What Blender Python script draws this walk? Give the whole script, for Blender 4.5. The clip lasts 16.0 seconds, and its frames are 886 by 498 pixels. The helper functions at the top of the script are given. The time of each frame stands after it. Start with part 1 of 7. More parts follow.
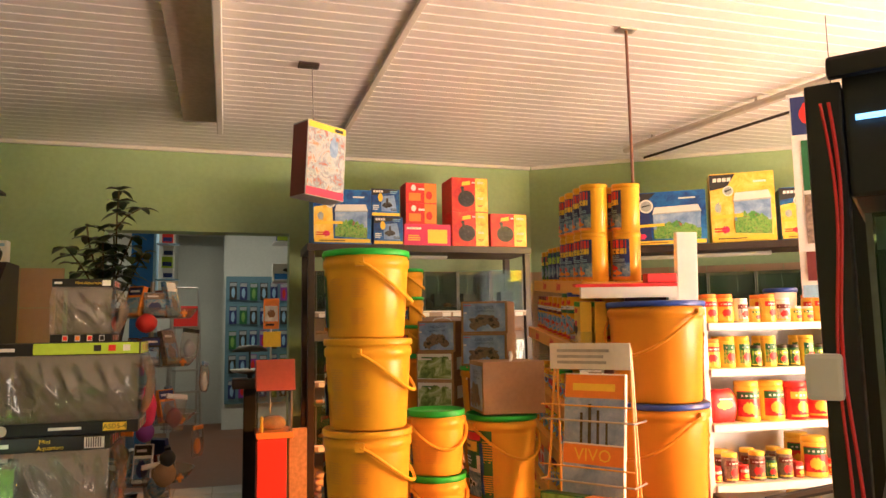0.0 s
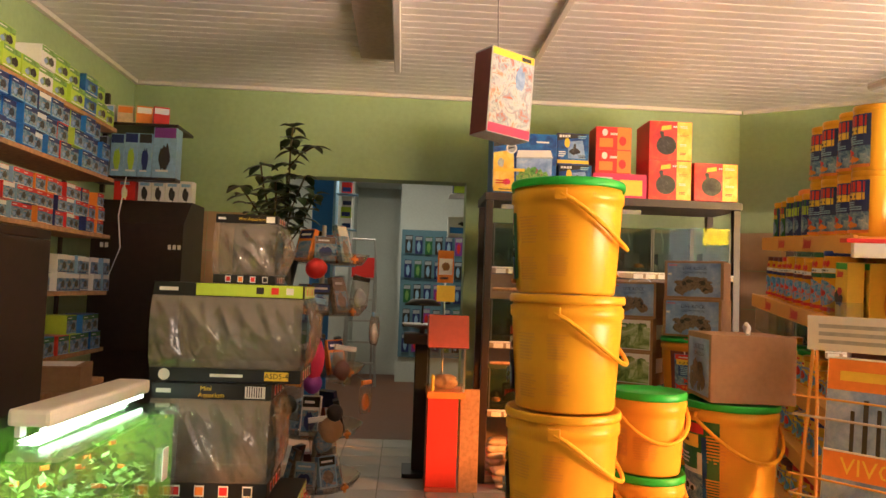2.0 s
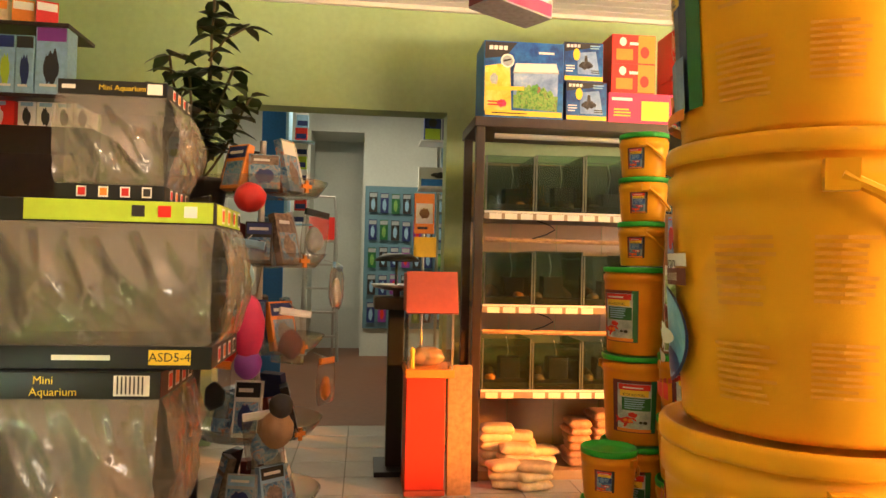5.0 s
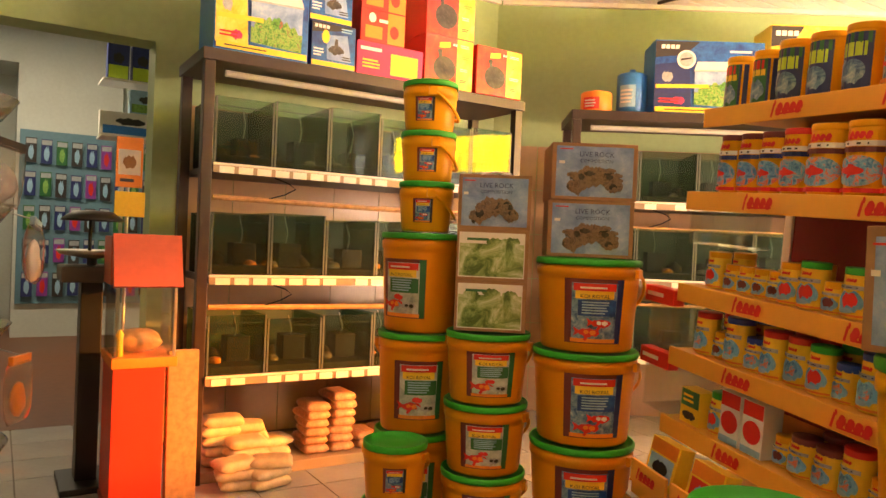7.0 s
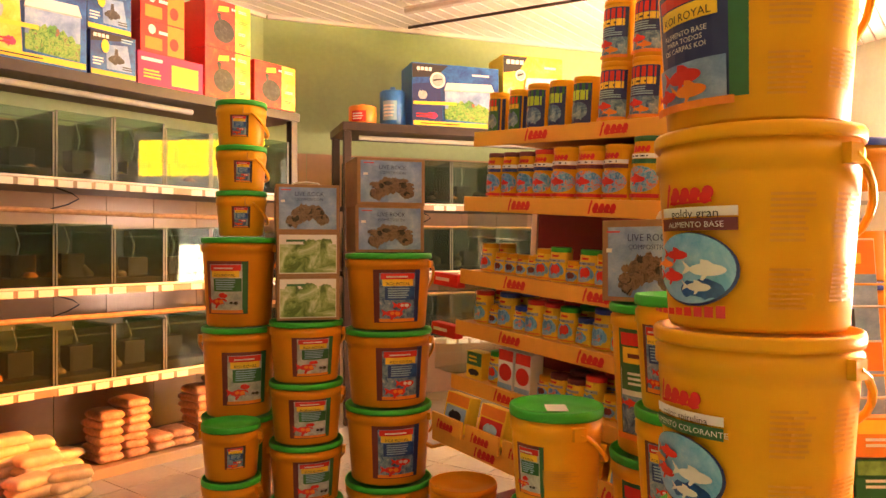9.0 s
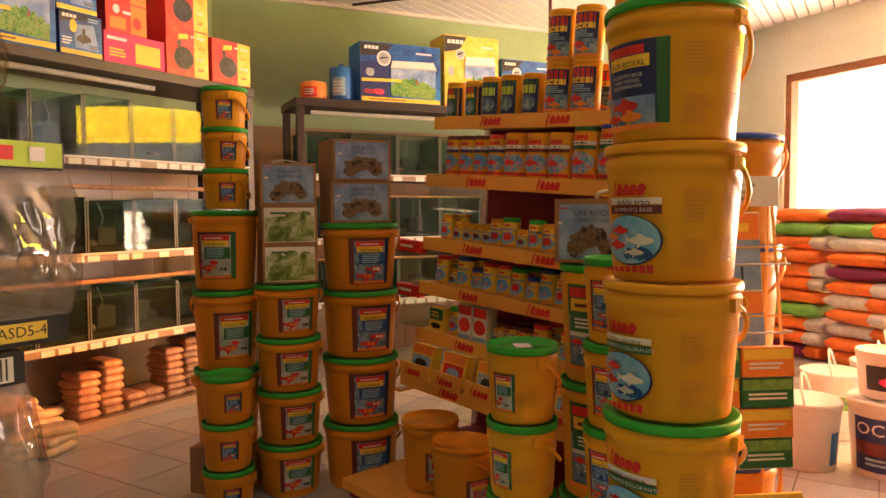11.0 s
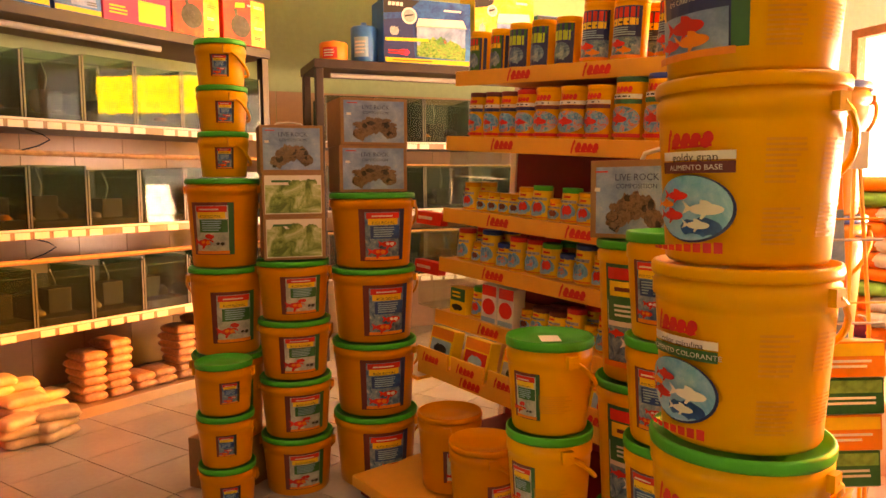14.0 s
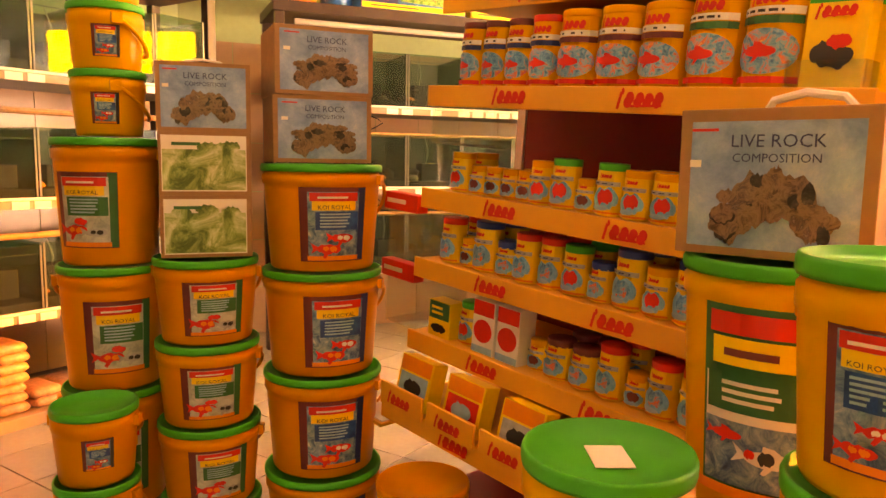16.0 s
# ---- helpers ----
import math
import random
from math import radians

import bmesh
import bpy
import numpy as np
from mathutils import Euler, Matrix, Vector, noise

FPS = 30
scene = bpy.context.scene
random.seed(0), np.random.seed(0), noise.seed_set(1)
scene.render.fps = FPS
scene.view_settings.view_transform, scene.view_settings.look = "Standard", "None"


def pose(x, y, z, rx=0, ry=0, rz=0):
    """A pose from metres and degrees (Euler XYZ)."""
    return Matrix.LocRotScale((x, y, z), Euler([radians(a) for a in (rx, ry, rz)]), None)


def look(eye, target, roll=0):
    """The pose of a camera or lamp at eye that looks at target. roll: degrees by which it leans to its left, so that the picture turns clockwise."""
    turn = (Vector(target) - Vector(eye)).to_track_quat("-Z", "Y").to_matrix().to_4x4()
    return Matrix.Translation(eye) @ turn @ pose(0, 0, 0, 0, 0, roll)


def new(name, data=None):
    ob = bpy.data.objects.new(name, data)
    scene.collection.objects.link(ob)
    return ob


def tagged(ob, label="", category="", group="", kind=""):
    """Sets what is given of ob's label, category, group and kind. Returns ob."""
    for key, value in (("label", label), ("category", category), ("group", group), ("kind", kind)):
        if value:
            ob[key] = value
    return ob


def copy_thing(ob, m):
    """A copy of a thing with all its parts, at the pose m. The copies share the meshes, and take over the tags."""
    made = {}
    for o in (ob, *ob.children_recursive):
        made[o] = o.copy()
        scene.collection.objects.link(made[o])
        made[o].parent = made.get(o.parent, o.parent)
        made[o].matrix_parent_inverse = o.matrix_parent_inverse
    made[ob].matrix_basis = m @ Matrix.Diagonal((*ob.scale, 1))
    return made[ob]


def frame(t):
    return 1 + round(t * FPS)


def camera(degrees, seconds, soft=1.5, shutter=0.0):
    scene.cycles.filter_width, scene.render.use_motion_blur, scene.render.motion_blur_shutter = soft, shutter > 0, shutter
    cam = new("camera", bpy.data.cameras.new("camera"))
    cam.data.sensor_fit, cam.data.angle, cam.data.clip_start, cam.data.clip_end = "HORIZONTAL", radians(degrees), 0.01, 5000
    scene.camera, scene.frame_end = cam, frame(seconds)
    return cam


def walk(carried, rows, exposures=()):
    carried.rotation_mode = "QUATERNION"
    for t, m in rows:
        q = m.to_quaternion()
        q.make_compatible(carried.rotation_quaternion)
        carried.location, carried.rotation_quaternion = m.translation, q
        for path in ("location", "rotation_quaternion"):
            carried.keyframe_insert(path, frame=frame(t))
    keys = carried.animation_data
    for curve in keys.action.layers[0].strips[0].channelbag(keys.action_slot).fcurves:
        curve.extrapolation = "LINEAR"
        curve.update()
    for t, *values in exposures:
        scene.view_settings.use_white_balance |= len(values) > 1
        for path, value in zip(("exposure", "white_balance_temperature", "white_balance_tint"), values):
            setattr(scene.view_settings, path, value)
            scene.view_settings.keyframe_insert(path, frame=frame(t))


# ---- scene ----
cam = camera(63.3, 16.0)
PATH = [
    (0, (-1.511, 1.472, 1.334), (-0.936, 3.375, 1.557), -0.9),
    (0.5, (-1.53, 1.559, 1.351), (-1.003, 3.487, 1.427), -2.4),
    (1, (-1.507, 1.672, 1.354), (-1.169, 3.641, 1.446), -1.7),
    (1.5, (-1.462, 1.819, 1.341), (-1.245, 3.803, 1.481), 1.9),
    (2, (-1.484, 1.977, 1.314), (-1.376, 3.971, 1.425), 2.1),
    (2.5, (-1.549, 2.131, 1.293), (-1.421, 4.122, 1.429), 0.7),
    (3, (-1.581, 2.265, 1.249), (-1.432, 4.258, 1.335), 0.4),
    (3.2, (-1.569, 2.321, 1.244), (-1.447, 4.315, 1.34), 0.7),
    (5.3, (-1.525, 3.113, 1.178), (-1.248, 5.093, 1.198), 1.7),
    (5.5, (-1.579, 3.159, 1.172), (-1.232, 5.129, 1.183), 1.4),
    (6, (-1.549, 3.397, 1.173), (-1.047, 5.333, 1.233), 1.5),
    (6.5, (-1.59, 3.525, 1.16), (-0.897, 5.401, 1.184), 2.9),
    (7, (-1.704, 3.586, 1.165), (-0.646, 5.283, 1.144), 2.4),
    (7.5, (-1.802, 3.587, 1.161), (-0.559, 5.153, 1.143), 3.7),
    (8, (-1.901, 3.498, 1.153), (-0.527, 4.951, 1.095), 2.0),
    (8.5, (-2.013, 3.43, 1.163), (-0.601, 4.846, 1.173), 2.3),
    (9, (-2.162, 3.438, 1.152), (-0.574, 4.653, 1.148), -0.0),
    (9.5, (-2.323, 3.413, 1.155), (-0.651, 4.509, 1.088), 0.1),
    (9.7, (-2.337, 3.381, 1.153), (-0.666, 4.478, 1.086), 0.6),
    (11.8, (-2.727, 3.341, 1.213), (-0.991, 4.323, 1.075), -1.6),
    (12, (-2.736, 3.36, 1.218), (-0.996, 4.337, 1.074), -1.9),
    (12.5, (-2.708, 3.408, 1.214), (-0.975, 4.395, 1.065), -1.6),
    (13, (-2.602, 3.428, 1.194), (-0.935, 4.519, 1.023), -1.7),
    (13.5, (-2.404, 3.416, 1.18), (-0.795, 4.593, 1.019), -0.8),
    (14, (-2.261, 3.465, 1.162), (-0.618, 4.591, 0.982), -0.5),
    (14.5, (-2.068, 3.593, 1.161), (-0.441, 4.741, 0.982), 1.8),
    (15, (-1.9, 3.697, 1.153), (-0.309, 4.888, 0.932), 0.3),
    (15.5, (-1.686, 3.779, 1.153), (-0.098, 4.982, 0.972), 1.5),
    (16, (-1.577, 3.891, 1.143), (0.076, 4.99, 0.901), 0.9),
]
EXPO = [(0.0, -0.28, 5600, 24), (3.2, 0.13, 5700, 22), (5.4, 0.62, 6200, 21), (7.0, 0.70, 6600, 28), (9.5, 0.74, 6500, 37), (11.8, -0.48, 5700, 32), (12.7, -0.40, 5800, 35), (13.4, 0.16, 7200, 40), (14.2, 0.66, 7900, 46), (15.4, 1.05, 8300, 42), (16.0, 1.05, 8600, 42)]
walk(cam, [(t, look(eye, target, roll)) for t, eye, target, roll in PATH], EXPO)

# ---- plan, in metres ----
CEIL = 2.87
BACK = 7.72                                     # inner face of the back wall
LEFT = -3.66                                    # inner face of the left wall
DOOR_X0, DOOR_X1, DOOR_Z = -2.46, -1.0, 2.175    # opening to the back room
CORNER = Vector((1.25, BACK, 0))                # where the slanting wall begins
SLANT = Vector((0.833, -0.554, 0)).normalized()
FRONT = Vector((-0.554, -0.833, 0)).normalized()
SHOP = CORNER + SLANT * 4.86                    # corner with the shop front
SLANT_A, FRONT_A = math.degrees(math.atan2(SLANT.y, SLANT.x)), math.degrees(math.atan2(FRONT.y, FRONT.x))

# ---- world and large lights ----
world = bpy.data.worlds.new("world")
scene.world = world
world.use_nodes = True
wn = world.node_tree
sky = wn.nodes.new("ShaderNodeTexSky")
sky.sky_type, sky.sun_disc = "NISHITA", False
sky.sun_elevation, sky.sun_rotation = radians(10.8), radians(124)
wn.links.new(sky.outputs[0], wn.nodes["Background"].inputs[0])
wn.nodes["Background"].inputs[1].default_value = 0.12


def area(name, m, w, h, watts, colour):
    la = bpy.data.lights.new(name, "AREA")
    la.shape, la.size, la.size_y, la.energy, la.color = "RECTANGLE", w, h, watts, colour
    ob = new(name, la)
    ob.matrix_world = m
    return ob


def front_at(s, z, inward=0.0):
    p = SHOP + FRONT * s + Vector((-0.833, 0.554, 0)).normalized() * inward
    return Vector((p.x, p.y, z))


WARM = (1.0, 0.66, 0.38)
INWARD = Vector((-0.833, 0.554, 0)).normalized()
for s, w, z, h, watts, lift in ((1.8, 1.3, 1.2, 2.1, 160, 0.7), (4.0, 1.9, 0.85, 1.0, 460, 1.1), (8.2, 1.6, 1.5, 2.0, 14, 0.7)):
    p = front_at(s, z, -0.3)
    area("window_light", look(p, p + INWARD + Vector((0, 0, lift))), w, h, watts, WARM).data.spread = radians(150)
area("back_room_lamp", look((-1.6, 10.4, 3.1), (-1.6, 10.4, 0)), 1.2, 0.3, 32, (1.0, 0.88, 0.54))

sun_data = bpy.data.lights.new("sun", "SUN")
sun_data.energy, sun_data.angle, sun_data.color = 10.0, radians(2.5), (1.0, 0.29, 0.02)
sun = new("sun", sun_data)
sun.matrix_world = look((0, 0, 0), (-0.82, 0.55, -0.19))

# ---- materials ----
MATS = {}


def mat(name, colour, rough=0.5, metal=0.0, grain=0.0, scale=30.0, bump=0.0, alpha=1.0, trans=0.0, emit=0.0, spec=0.5, stain=0.0):
    """A surface with two scales of variation: fine grain and broad stains."""
    if name in MATS:
        return MATS[name]
    m = bpy.data.materials.new(name)
    m.use_nodes = True
    nt = m.node_tree
    b = nt.nodes["Principled BSDF"]
    col = (*colour, 1.0)
    b.inputs["Base Color"].default_value = col
    b.inputs["Roughness"].default_value = rough
    b.inputs["Metallic"].default_value = metal
    b.inputs["Specular IOR Level"].default_value = spec
    b.inputs["Alpha"].default_value = alpha
    b.inputs["Transmission Weight"].default_value = trans
    if emit:
        b.inputs["Emission Color"].default_value = col
        b.inputs["Emission Strength"].default_value = emit
    if grain or stain or bump:
        tc = nt.nodes.new("ShaderNodeTexCoord")
        fine = nt.nodes.new("ShaderNodeTexNoise")
        fine.inputs["Scale"].default_value, fine.inputs["Detail"].default_value = scale, 5
        broad = nt.nodes.new("ShaderNodeTexNoise")
        broad.inputs["Scale"].default_value, broad.inputs["Detail"].default_value = scale / 14, 3
        for n in (fine, broad):
            nt.links.new(tc.outputs["Object"], n.inputs["Vector"])
        mix = nt.nodes.new("ShaderNodeMix")
        mix.data_type, mix.blend_type = "RGBA", "MULTIPLY"
        ramp = nt.nodes.new("ShaderNodeMapRange")
        ramp.inputs["From Min"].default_value, ramp.inputs["From Max"].default_value = 0.3, 0.7
        ramp.inputs["To Min"].default_value, ramp.inputs["To Max"].default_value = 1 - grain, 1 + grain * 0.4
        nt.links.new(fine.outputs["Fac"], ramp.inputs["Value"])
        ramp2 = nt.nodes.new("ShaderNodeMapRange")
        ramp2.inputs["From Min"].default_value, ramp2.inputs["From Max"].default_value = 0.3, 0.7
        ramp2.inputs["To Min"].default_value, ramp2.inputs["To Max"].default_value = 1 - stain, 1 + stain * 0.3
        nt.links.new(broad.outputs["Fac"], ramp2.inputs["Value"])
        mul = nt.nodes.new("ShaderNodeMath")
        mul.operation = "MULTIPLY"
        nt.links.new(ramp.outputs[0], mul.inputs[0])
        nt.links.new(ramp2.outputs[0], mul.inputs[1])
        mix.inputs[0].default_value = 1.0
        mix.inputs[6].default_value = col
        nt.links.new(mul.outputs[0], mix.inputs[7])
        nt.links.new(mix.outputs[2], b.inputs["Base Color"])
        rr = nt.nodes.new("ShaderNodeMapRange")
        rr.inputs["To Min"].default_value, rr.inputs["To Max"].default_value = max(rough - 0.08, 0.02), min(rough + 0.1, 1)
        nt.links.new(broad.outputs["Fac"], rr.inputs["Value"])
        nt.links.new(rr.outputs[0], b.inputs["Roughness"])
        if bump:
            bp = nt.nodes.new("ShaderNodeBump")
            bp.inputs["Strength"].default_value, bp.inputs["Distance"].default_value = bump, 0.004
            nt.links.new(fine.outputs["Fac"], bp.inputs["Height"])
            nt.links.new(bp.outputs[0], b.inputs["Normal"])
    MATS[name] = m
    return m


def photo(name, colours, scale, rough=0.4, distort=1.0):
    """A printed picture: patches of several inks, broken up at two scales."""
    m = bpy.data.materials.new(name)
    m.use_nodes = True
    nt = m.node_tree
    b = nt.nodes["Principled BSDF"]
    b.inputs["Roughness"].default_value = rough
    tc, n1, ramp = nt.nodes.new("ShaderNodeTexCoord"), nt.nodes.new("ShaderNodeTexNoise"), nt.nodes.new("ShaderNodeValToRGB")
    n1.inputs["Scale"].default_value, n1.inputs["Detail"].default_value, n1.inputs["Distortion"].default_value = scale, 8, distort
    n1.inputs["Roughness"].default_value = 0.72
    nt.links.new(tc.outputs["Object"], n1.inputs["Vector"])
    nt.links.new(n1.outputs["Fac"], ramp.inputs[0])
    els = ramp.color_ramp.elements
    while len(els) < len(colours):
        els.new(0.5)
    for k, c in enumerate(colours):
        els[k].position = 0.30 + 0.40 * k / (len(colours) - 1)
        els[k].color = (*c, 1)
    nt.links.new(ramp.outputs[0], b.inputs["Base Color"])
    MATS[name] = m
    return m


def glass(name, colour, alpha, rough=0.03, ior=1.5):
    """A thin clear sheet: mostly see-through, with real gloss by the angle."""
    m = bpy.data.materials.new(name)
    m.use_nodes = True
    nt = m.node_tree
    nt.nodes.remove(nt.nodes["Principled BSDF"])
    out = nt.nodes["Material Output"]
    tr, gl, di = nt.nodes.new("ShaderNodeBsdfTransparent"), nt.nodes.new("ShaderNodeBsdfGlossy"), nt.nodes.new("ShaderNodeBsdfDiffuse")
    tr.inputs[0].default_value = (*colour, 1)
    di.inputs[0].default_value = (*colour, 1)
    gl.inputs["Roughness"].default_value = rough
    m1, m2, lw = nt.nodes.new("ShaderNodeMixShader"), nt.nodes.new("ShaderNodeMixShader"), nt.nodes.new("ShaderNodeLayerWeight")
    lw.inputs[0].default_value = 0.5
    f0 = ((ior - 1) / (ior + 1)) ** 2
    pw, fr = nt.nodes.new("ShaderNodeMath"), nt.nodes.new("ShaderNodeMath")
    pw.operation, fr.operation = "POWER", "MULTIPLY_ADD"
    pw.inputs[1].default_value, fr.inputs[1].default_value, fr.inputs[2].default_value = 5.0, 1 - f0, f0
    nt.links.new(lw.outputs["Facing"], pw.inputs[0])
    nt.links.new(pw.outputs[0], fr.inputs[0])
    m1.inputs[0].default_value = alpha
    nt.links.new(tr.outputs[0], m1.inputs[1])
    nt.links.new(di.outputs[0], m1.inputs[2])
    nt.links.new(fr.outputs[0], m2.inputs[0])
    nt.links.new(m1.outputs[0], m2.inputs[1])
    nt.links.new(gl.outputs[0], m2.inputs[2])
    nt.links.new(m2.outputs[0], out.inputs[0])
    MATS[name] = m
    return m


M_GREEN = mat("green_wall_paint", (0.35, 0.49, 0.24), 0.55, grain=0.06, scale=26, bump=0.15, stain=0.10)
M_CEIL = mat("white_pvc_slat", (0.82, 0.79, 0.76), 0.32, grain=0.03, scale=20, stain=0.07)
# Dark backing colour that puts shade into the gaps between slats.
M_GROOVE = mat("ceiling_groove_shade", (0.16, 0.14, 0.12), 0.7, grain=0.1)
M_TRIM = mat("cream_trim", (0.78, 0.74, 0.66), 0.4, grain=0.05, stain=0.1)
M_TILE = mat("floor_tile", (0.48, 0.455, 0.42), 0.22, grain=0.05, scale=40, stain=0.09)
M_GROUT = mat("grout", (0.20, 0.18, 0.16), 0.9, grain=0.2, scale=60)
M_WTILE = mat("wall_tile", (0.52, 0.35, 0.21), 0.18, grain=0.04, scale=25, stain=0.06)
M_BROWN = mat("brown_floor", (0.21, 0.085, 0.04), 0.42, grain=0.15, scale=18, stain=0.2)
M_WHITEWALL = mat("white_wall", (0.66, 0.70, 0.66), 0.6, grain=0.05, stain=0.08, bump=0.1)
M_YEL = mat("yellow_plastic", (0.80, 0.39, 0.002), 0.30, spec=0.22, grain=0.04, scale=14, stain=0.06)
M_YEL2 = mat("orange_yellow_plastic", (0.72, 0.28, 0.002), 0.33, spec=0.22, grain=0.05, scale=14, stain=0.08)
M_LID = mat("green_lid_plastic", (0.025, 0.42, 0.035), 0.42, spec=0.3, grain=0.06, scale=16, stain=0.06)
M_BLUELID = mat("blue_lid_plastic", (0.02, 0.06, 0.36), 0.34, grain=0.05, scale=16)
M_CARD = mat("brown_cardboard", (0.35, 0.20, 0.095), 0.85, grain=0.10, scale=50, bump=0.1, stain=0.1)
M_STEEL = mat("dark_brown_steel", (0.040, 0.024, 0.018), 0.38, grain=0.2, scale=30, stain=0.3)
M_DKBROWN = mat("dark_brown_laminate", (0.030, 0.016, 0.010), 0.4, grain=0.25, scale=22, stain=0.3)
M_BLACK = mat("black_plastic", (0.010, 0.010, 0.011), 0.45, grain=0.15, scale=30)
M_REDPANEL = mat("dark_red_panel", (0.22, 0.008, 0.02), 0.45, grain=0.08, stain=0.1)
M_SHELF = mat("yellow_shelf_enamel", (0.86, 0.42, 0.05), 0.35, grain=0.04, stain=0.05)
M_WHITE = mat("white_enamel", (0.78, 0.76, 0.72), 0.35, grain=0.04, stain=0.06)
M_RED = mat("red_print", (0.70, 0.03, 0.02), 0.4, grain=0.06, scale=60)
M_ORANGE = mat("orange_print", (0.85, 0.26, 0.02), 0.4, grain=0.06, scale=60)
M_YPRINT = mat("yellow_print", (0.90, 0.62, 0.03), 0.4, grain=0.05, scale=60)
M_BLUE = mat("blue_print", (0.03, 0.20, 0.62), 0.4, grain=0.12, scale=50)
M_SKYB = mat("pale_blue_print", (0.30, 0.52, 0.72), 0.4, grain=0.15, scale=40)
M_NAVY = mat("navy_print", (0.02, 0.035, 0.16), 0.4, grain=0.12, scale=50)
M_GPRINT = mat("dark_green_print", (0.02, 0.15, 0.05), 0.4, grain=0.12, scale=50)
M_LEAFP = mat("leaf_green_print", (0.22, 0.45, 0.10), 0.45, grain=0.45, scale=45)
M_LIME = mat("lime_print", (0.46, 0.66, 0.04), 0.4, grain=0.06, scale=50)
M_PAPER = mat("white_paper", (0.80, 0.79, 0.76), 0.7, grain=0.04, scale=60)
M_GREY = mat("grey_print", (0.42, 0.45, 0.48), 0.5, grain=0.25, scale=45)
M_INK = mat("dark_ink", (0.03, 0.028, 0.03), 0.55, grain=0.05)
M_BRINK = mat("brown_ink", (0.70, 0.325, 0.006), 0.5, grain=0.05)
M_BROWNP = mat("maroon_print", (0.16, 0.03, 0.03), 0.45, grain=0.08)
M_PINK = mat("pink_print", (0.75, 0.04, 0.14), 0.5, grain=0.08)
M_PURPLE = mat("purple_print", (0.26, 0.05, 0.34), 0.5, grain=0.08)
M_ROCK = mat("rock_print", (0.27, 0.20, 0.16), 0.6, grain=0.6, scale=60)
M_WOOD = mat("raw_wood", (0.55, 0.30, 0.13), 0.7, grain=0.3, scale=35, bump=0.3, stain=0.2)
M_ORBODY = mat("orange_red_laminate", (0.72, 0.05, 0.012), 0.4, grain=0.06, stain=0.1)
M_TERRA = mat("terracotta_lid", (0.62, 0.11, 0.05), 0.45, grain=0.08, stain=0.1)
M_METAL = mat("galvanised_metal", (0.55, 0.53, 0.50), 0.35, metal=0.9, grain=0.1)
M_LEAF = mat("plant_leaf", (0.035, 0.075, 0.022), 0.38, grain=0.3, scale=25, stain=0.3)
M_STALK = mat("plant_stalk", (0.09, 0.07, 0.03), 0.7, grain=0.2)
M_WATER = mat("tank_back", (0.065, 0.105, 0.08), 0.35, grain=0.25, scale=8, stain=0.3)
M_GRAVEL = mat("dark_gravel", (0.03, 0.022, 0.018), 0.8, grain=0.6, scale=90, bump=0.6)
M_PTANK = photo("planted_tank_picture", ((0.01, 0.03, 0.01), (0.03, 0.14, 0.02), (0.12, 0.40, 0.03), (0.03, 0.16, 0.10), (0.50, 0.08, 0.04), (0.6, 0.5, 0.2)), 24)
M_PROCK = photo("live_rock_picture", ((0.02, 0.015, 0.012), (0.11, 0.07, 0.045), (0.26, 0.18, 0.12), (0.09, 0.06, 0.05), (0.42, 0.36, 0.30)), 42)
M_PSKY = photo("sea_picture", ((0.10, 0.20, 0.44), (0.18, 0.30, 0.58), (0.30, 0.44, 0.70), (0.50, 0.60, 0.74)), 9, 0.4, 0.3)
M_PAQUA = photo("aqua_picture", ((0.06, 0.28, 0.60), (0.12, 0.42, 0.72), (0.26, 0.55, 0.80), (0.5, 0.7, 0.84)), 14, 0.35, 0.3)
M_PLEAF = photo("pond_plant_picture", ((0.02, 0.05, 0.015), (0.08, 0.16, 0.03), (0.24, 0.36, 0.10), (0.48, 0.58, 0.32), (0.72, 0.76, 0.62)), 16)
M_PFISH = photo("koi_picture", ((0.02, 0.05, 0.12), (0.05, 0.13, 0.28), (0.16, 0.28, 0.42), (0.30, 0.42, 0.52), (0.6, 0.6, 0.58)), 38)
M_PBLUE = photo("reef_picture", ((0.02, 0.07, 0.26), (0.05, 0.22, 0.52), (0.20, 0.45, 0.66), (0.72, 0.12, 0.03), (0.8, 0.62, 0.25)), 45)
M_PGOODS = photo("pack_picture", ((0.01, 0.015, 0.04), (0.03, 0.09, 0.22), (0.08, 0.22, 0.40), (0.30, 0.40, 0.46), (0.45, 0.12, 0.05), (0.62, 0.58, 0.48)), 30)
M_PALEP = photo("pale_pond_picture", ((0.22, 0.27, 0.28), (0.40, 0.45, 0.44), (0.58, 0.62, 0.58), (0.74, 0.76, 0.72)), 22, 0.4, 0.6)
M_PRED = photo("red_pack_print", ((0.42, 0.008, 0.012), (0.60, 0.02, 0.02), (0.72, 0.05, 0.02), (0.80, 0.16, 0.04)), 7, 0.3)
M_PYEL = photo("yellow_pack_print", ((0.80, 0.30, 0.02), (0.88, 0.52, 0.03), (0.92, 0.66, 0.10), (0.92, 0.75, 0.30)), 8, 0.3)
M_PDEEP = photo("deep_blue_print", ((0.004, 0.012, 0.05), (0.01, 0.06, 0.26), (0.02, 0.16, 0.52), (0.06, 0.30, 0.66)), 5, 0.3, 0.2)
M_PSCAPE = photo("scape_picture", ((0.01, 0.02, 0.01), (0.02, 0.10, 0.02), (0.10, 0.32, 0.04), (0.30, 0.50, 0.10), (0.12, 0.06, 0.03), (0.45, 0.34, 0.2)), 55)
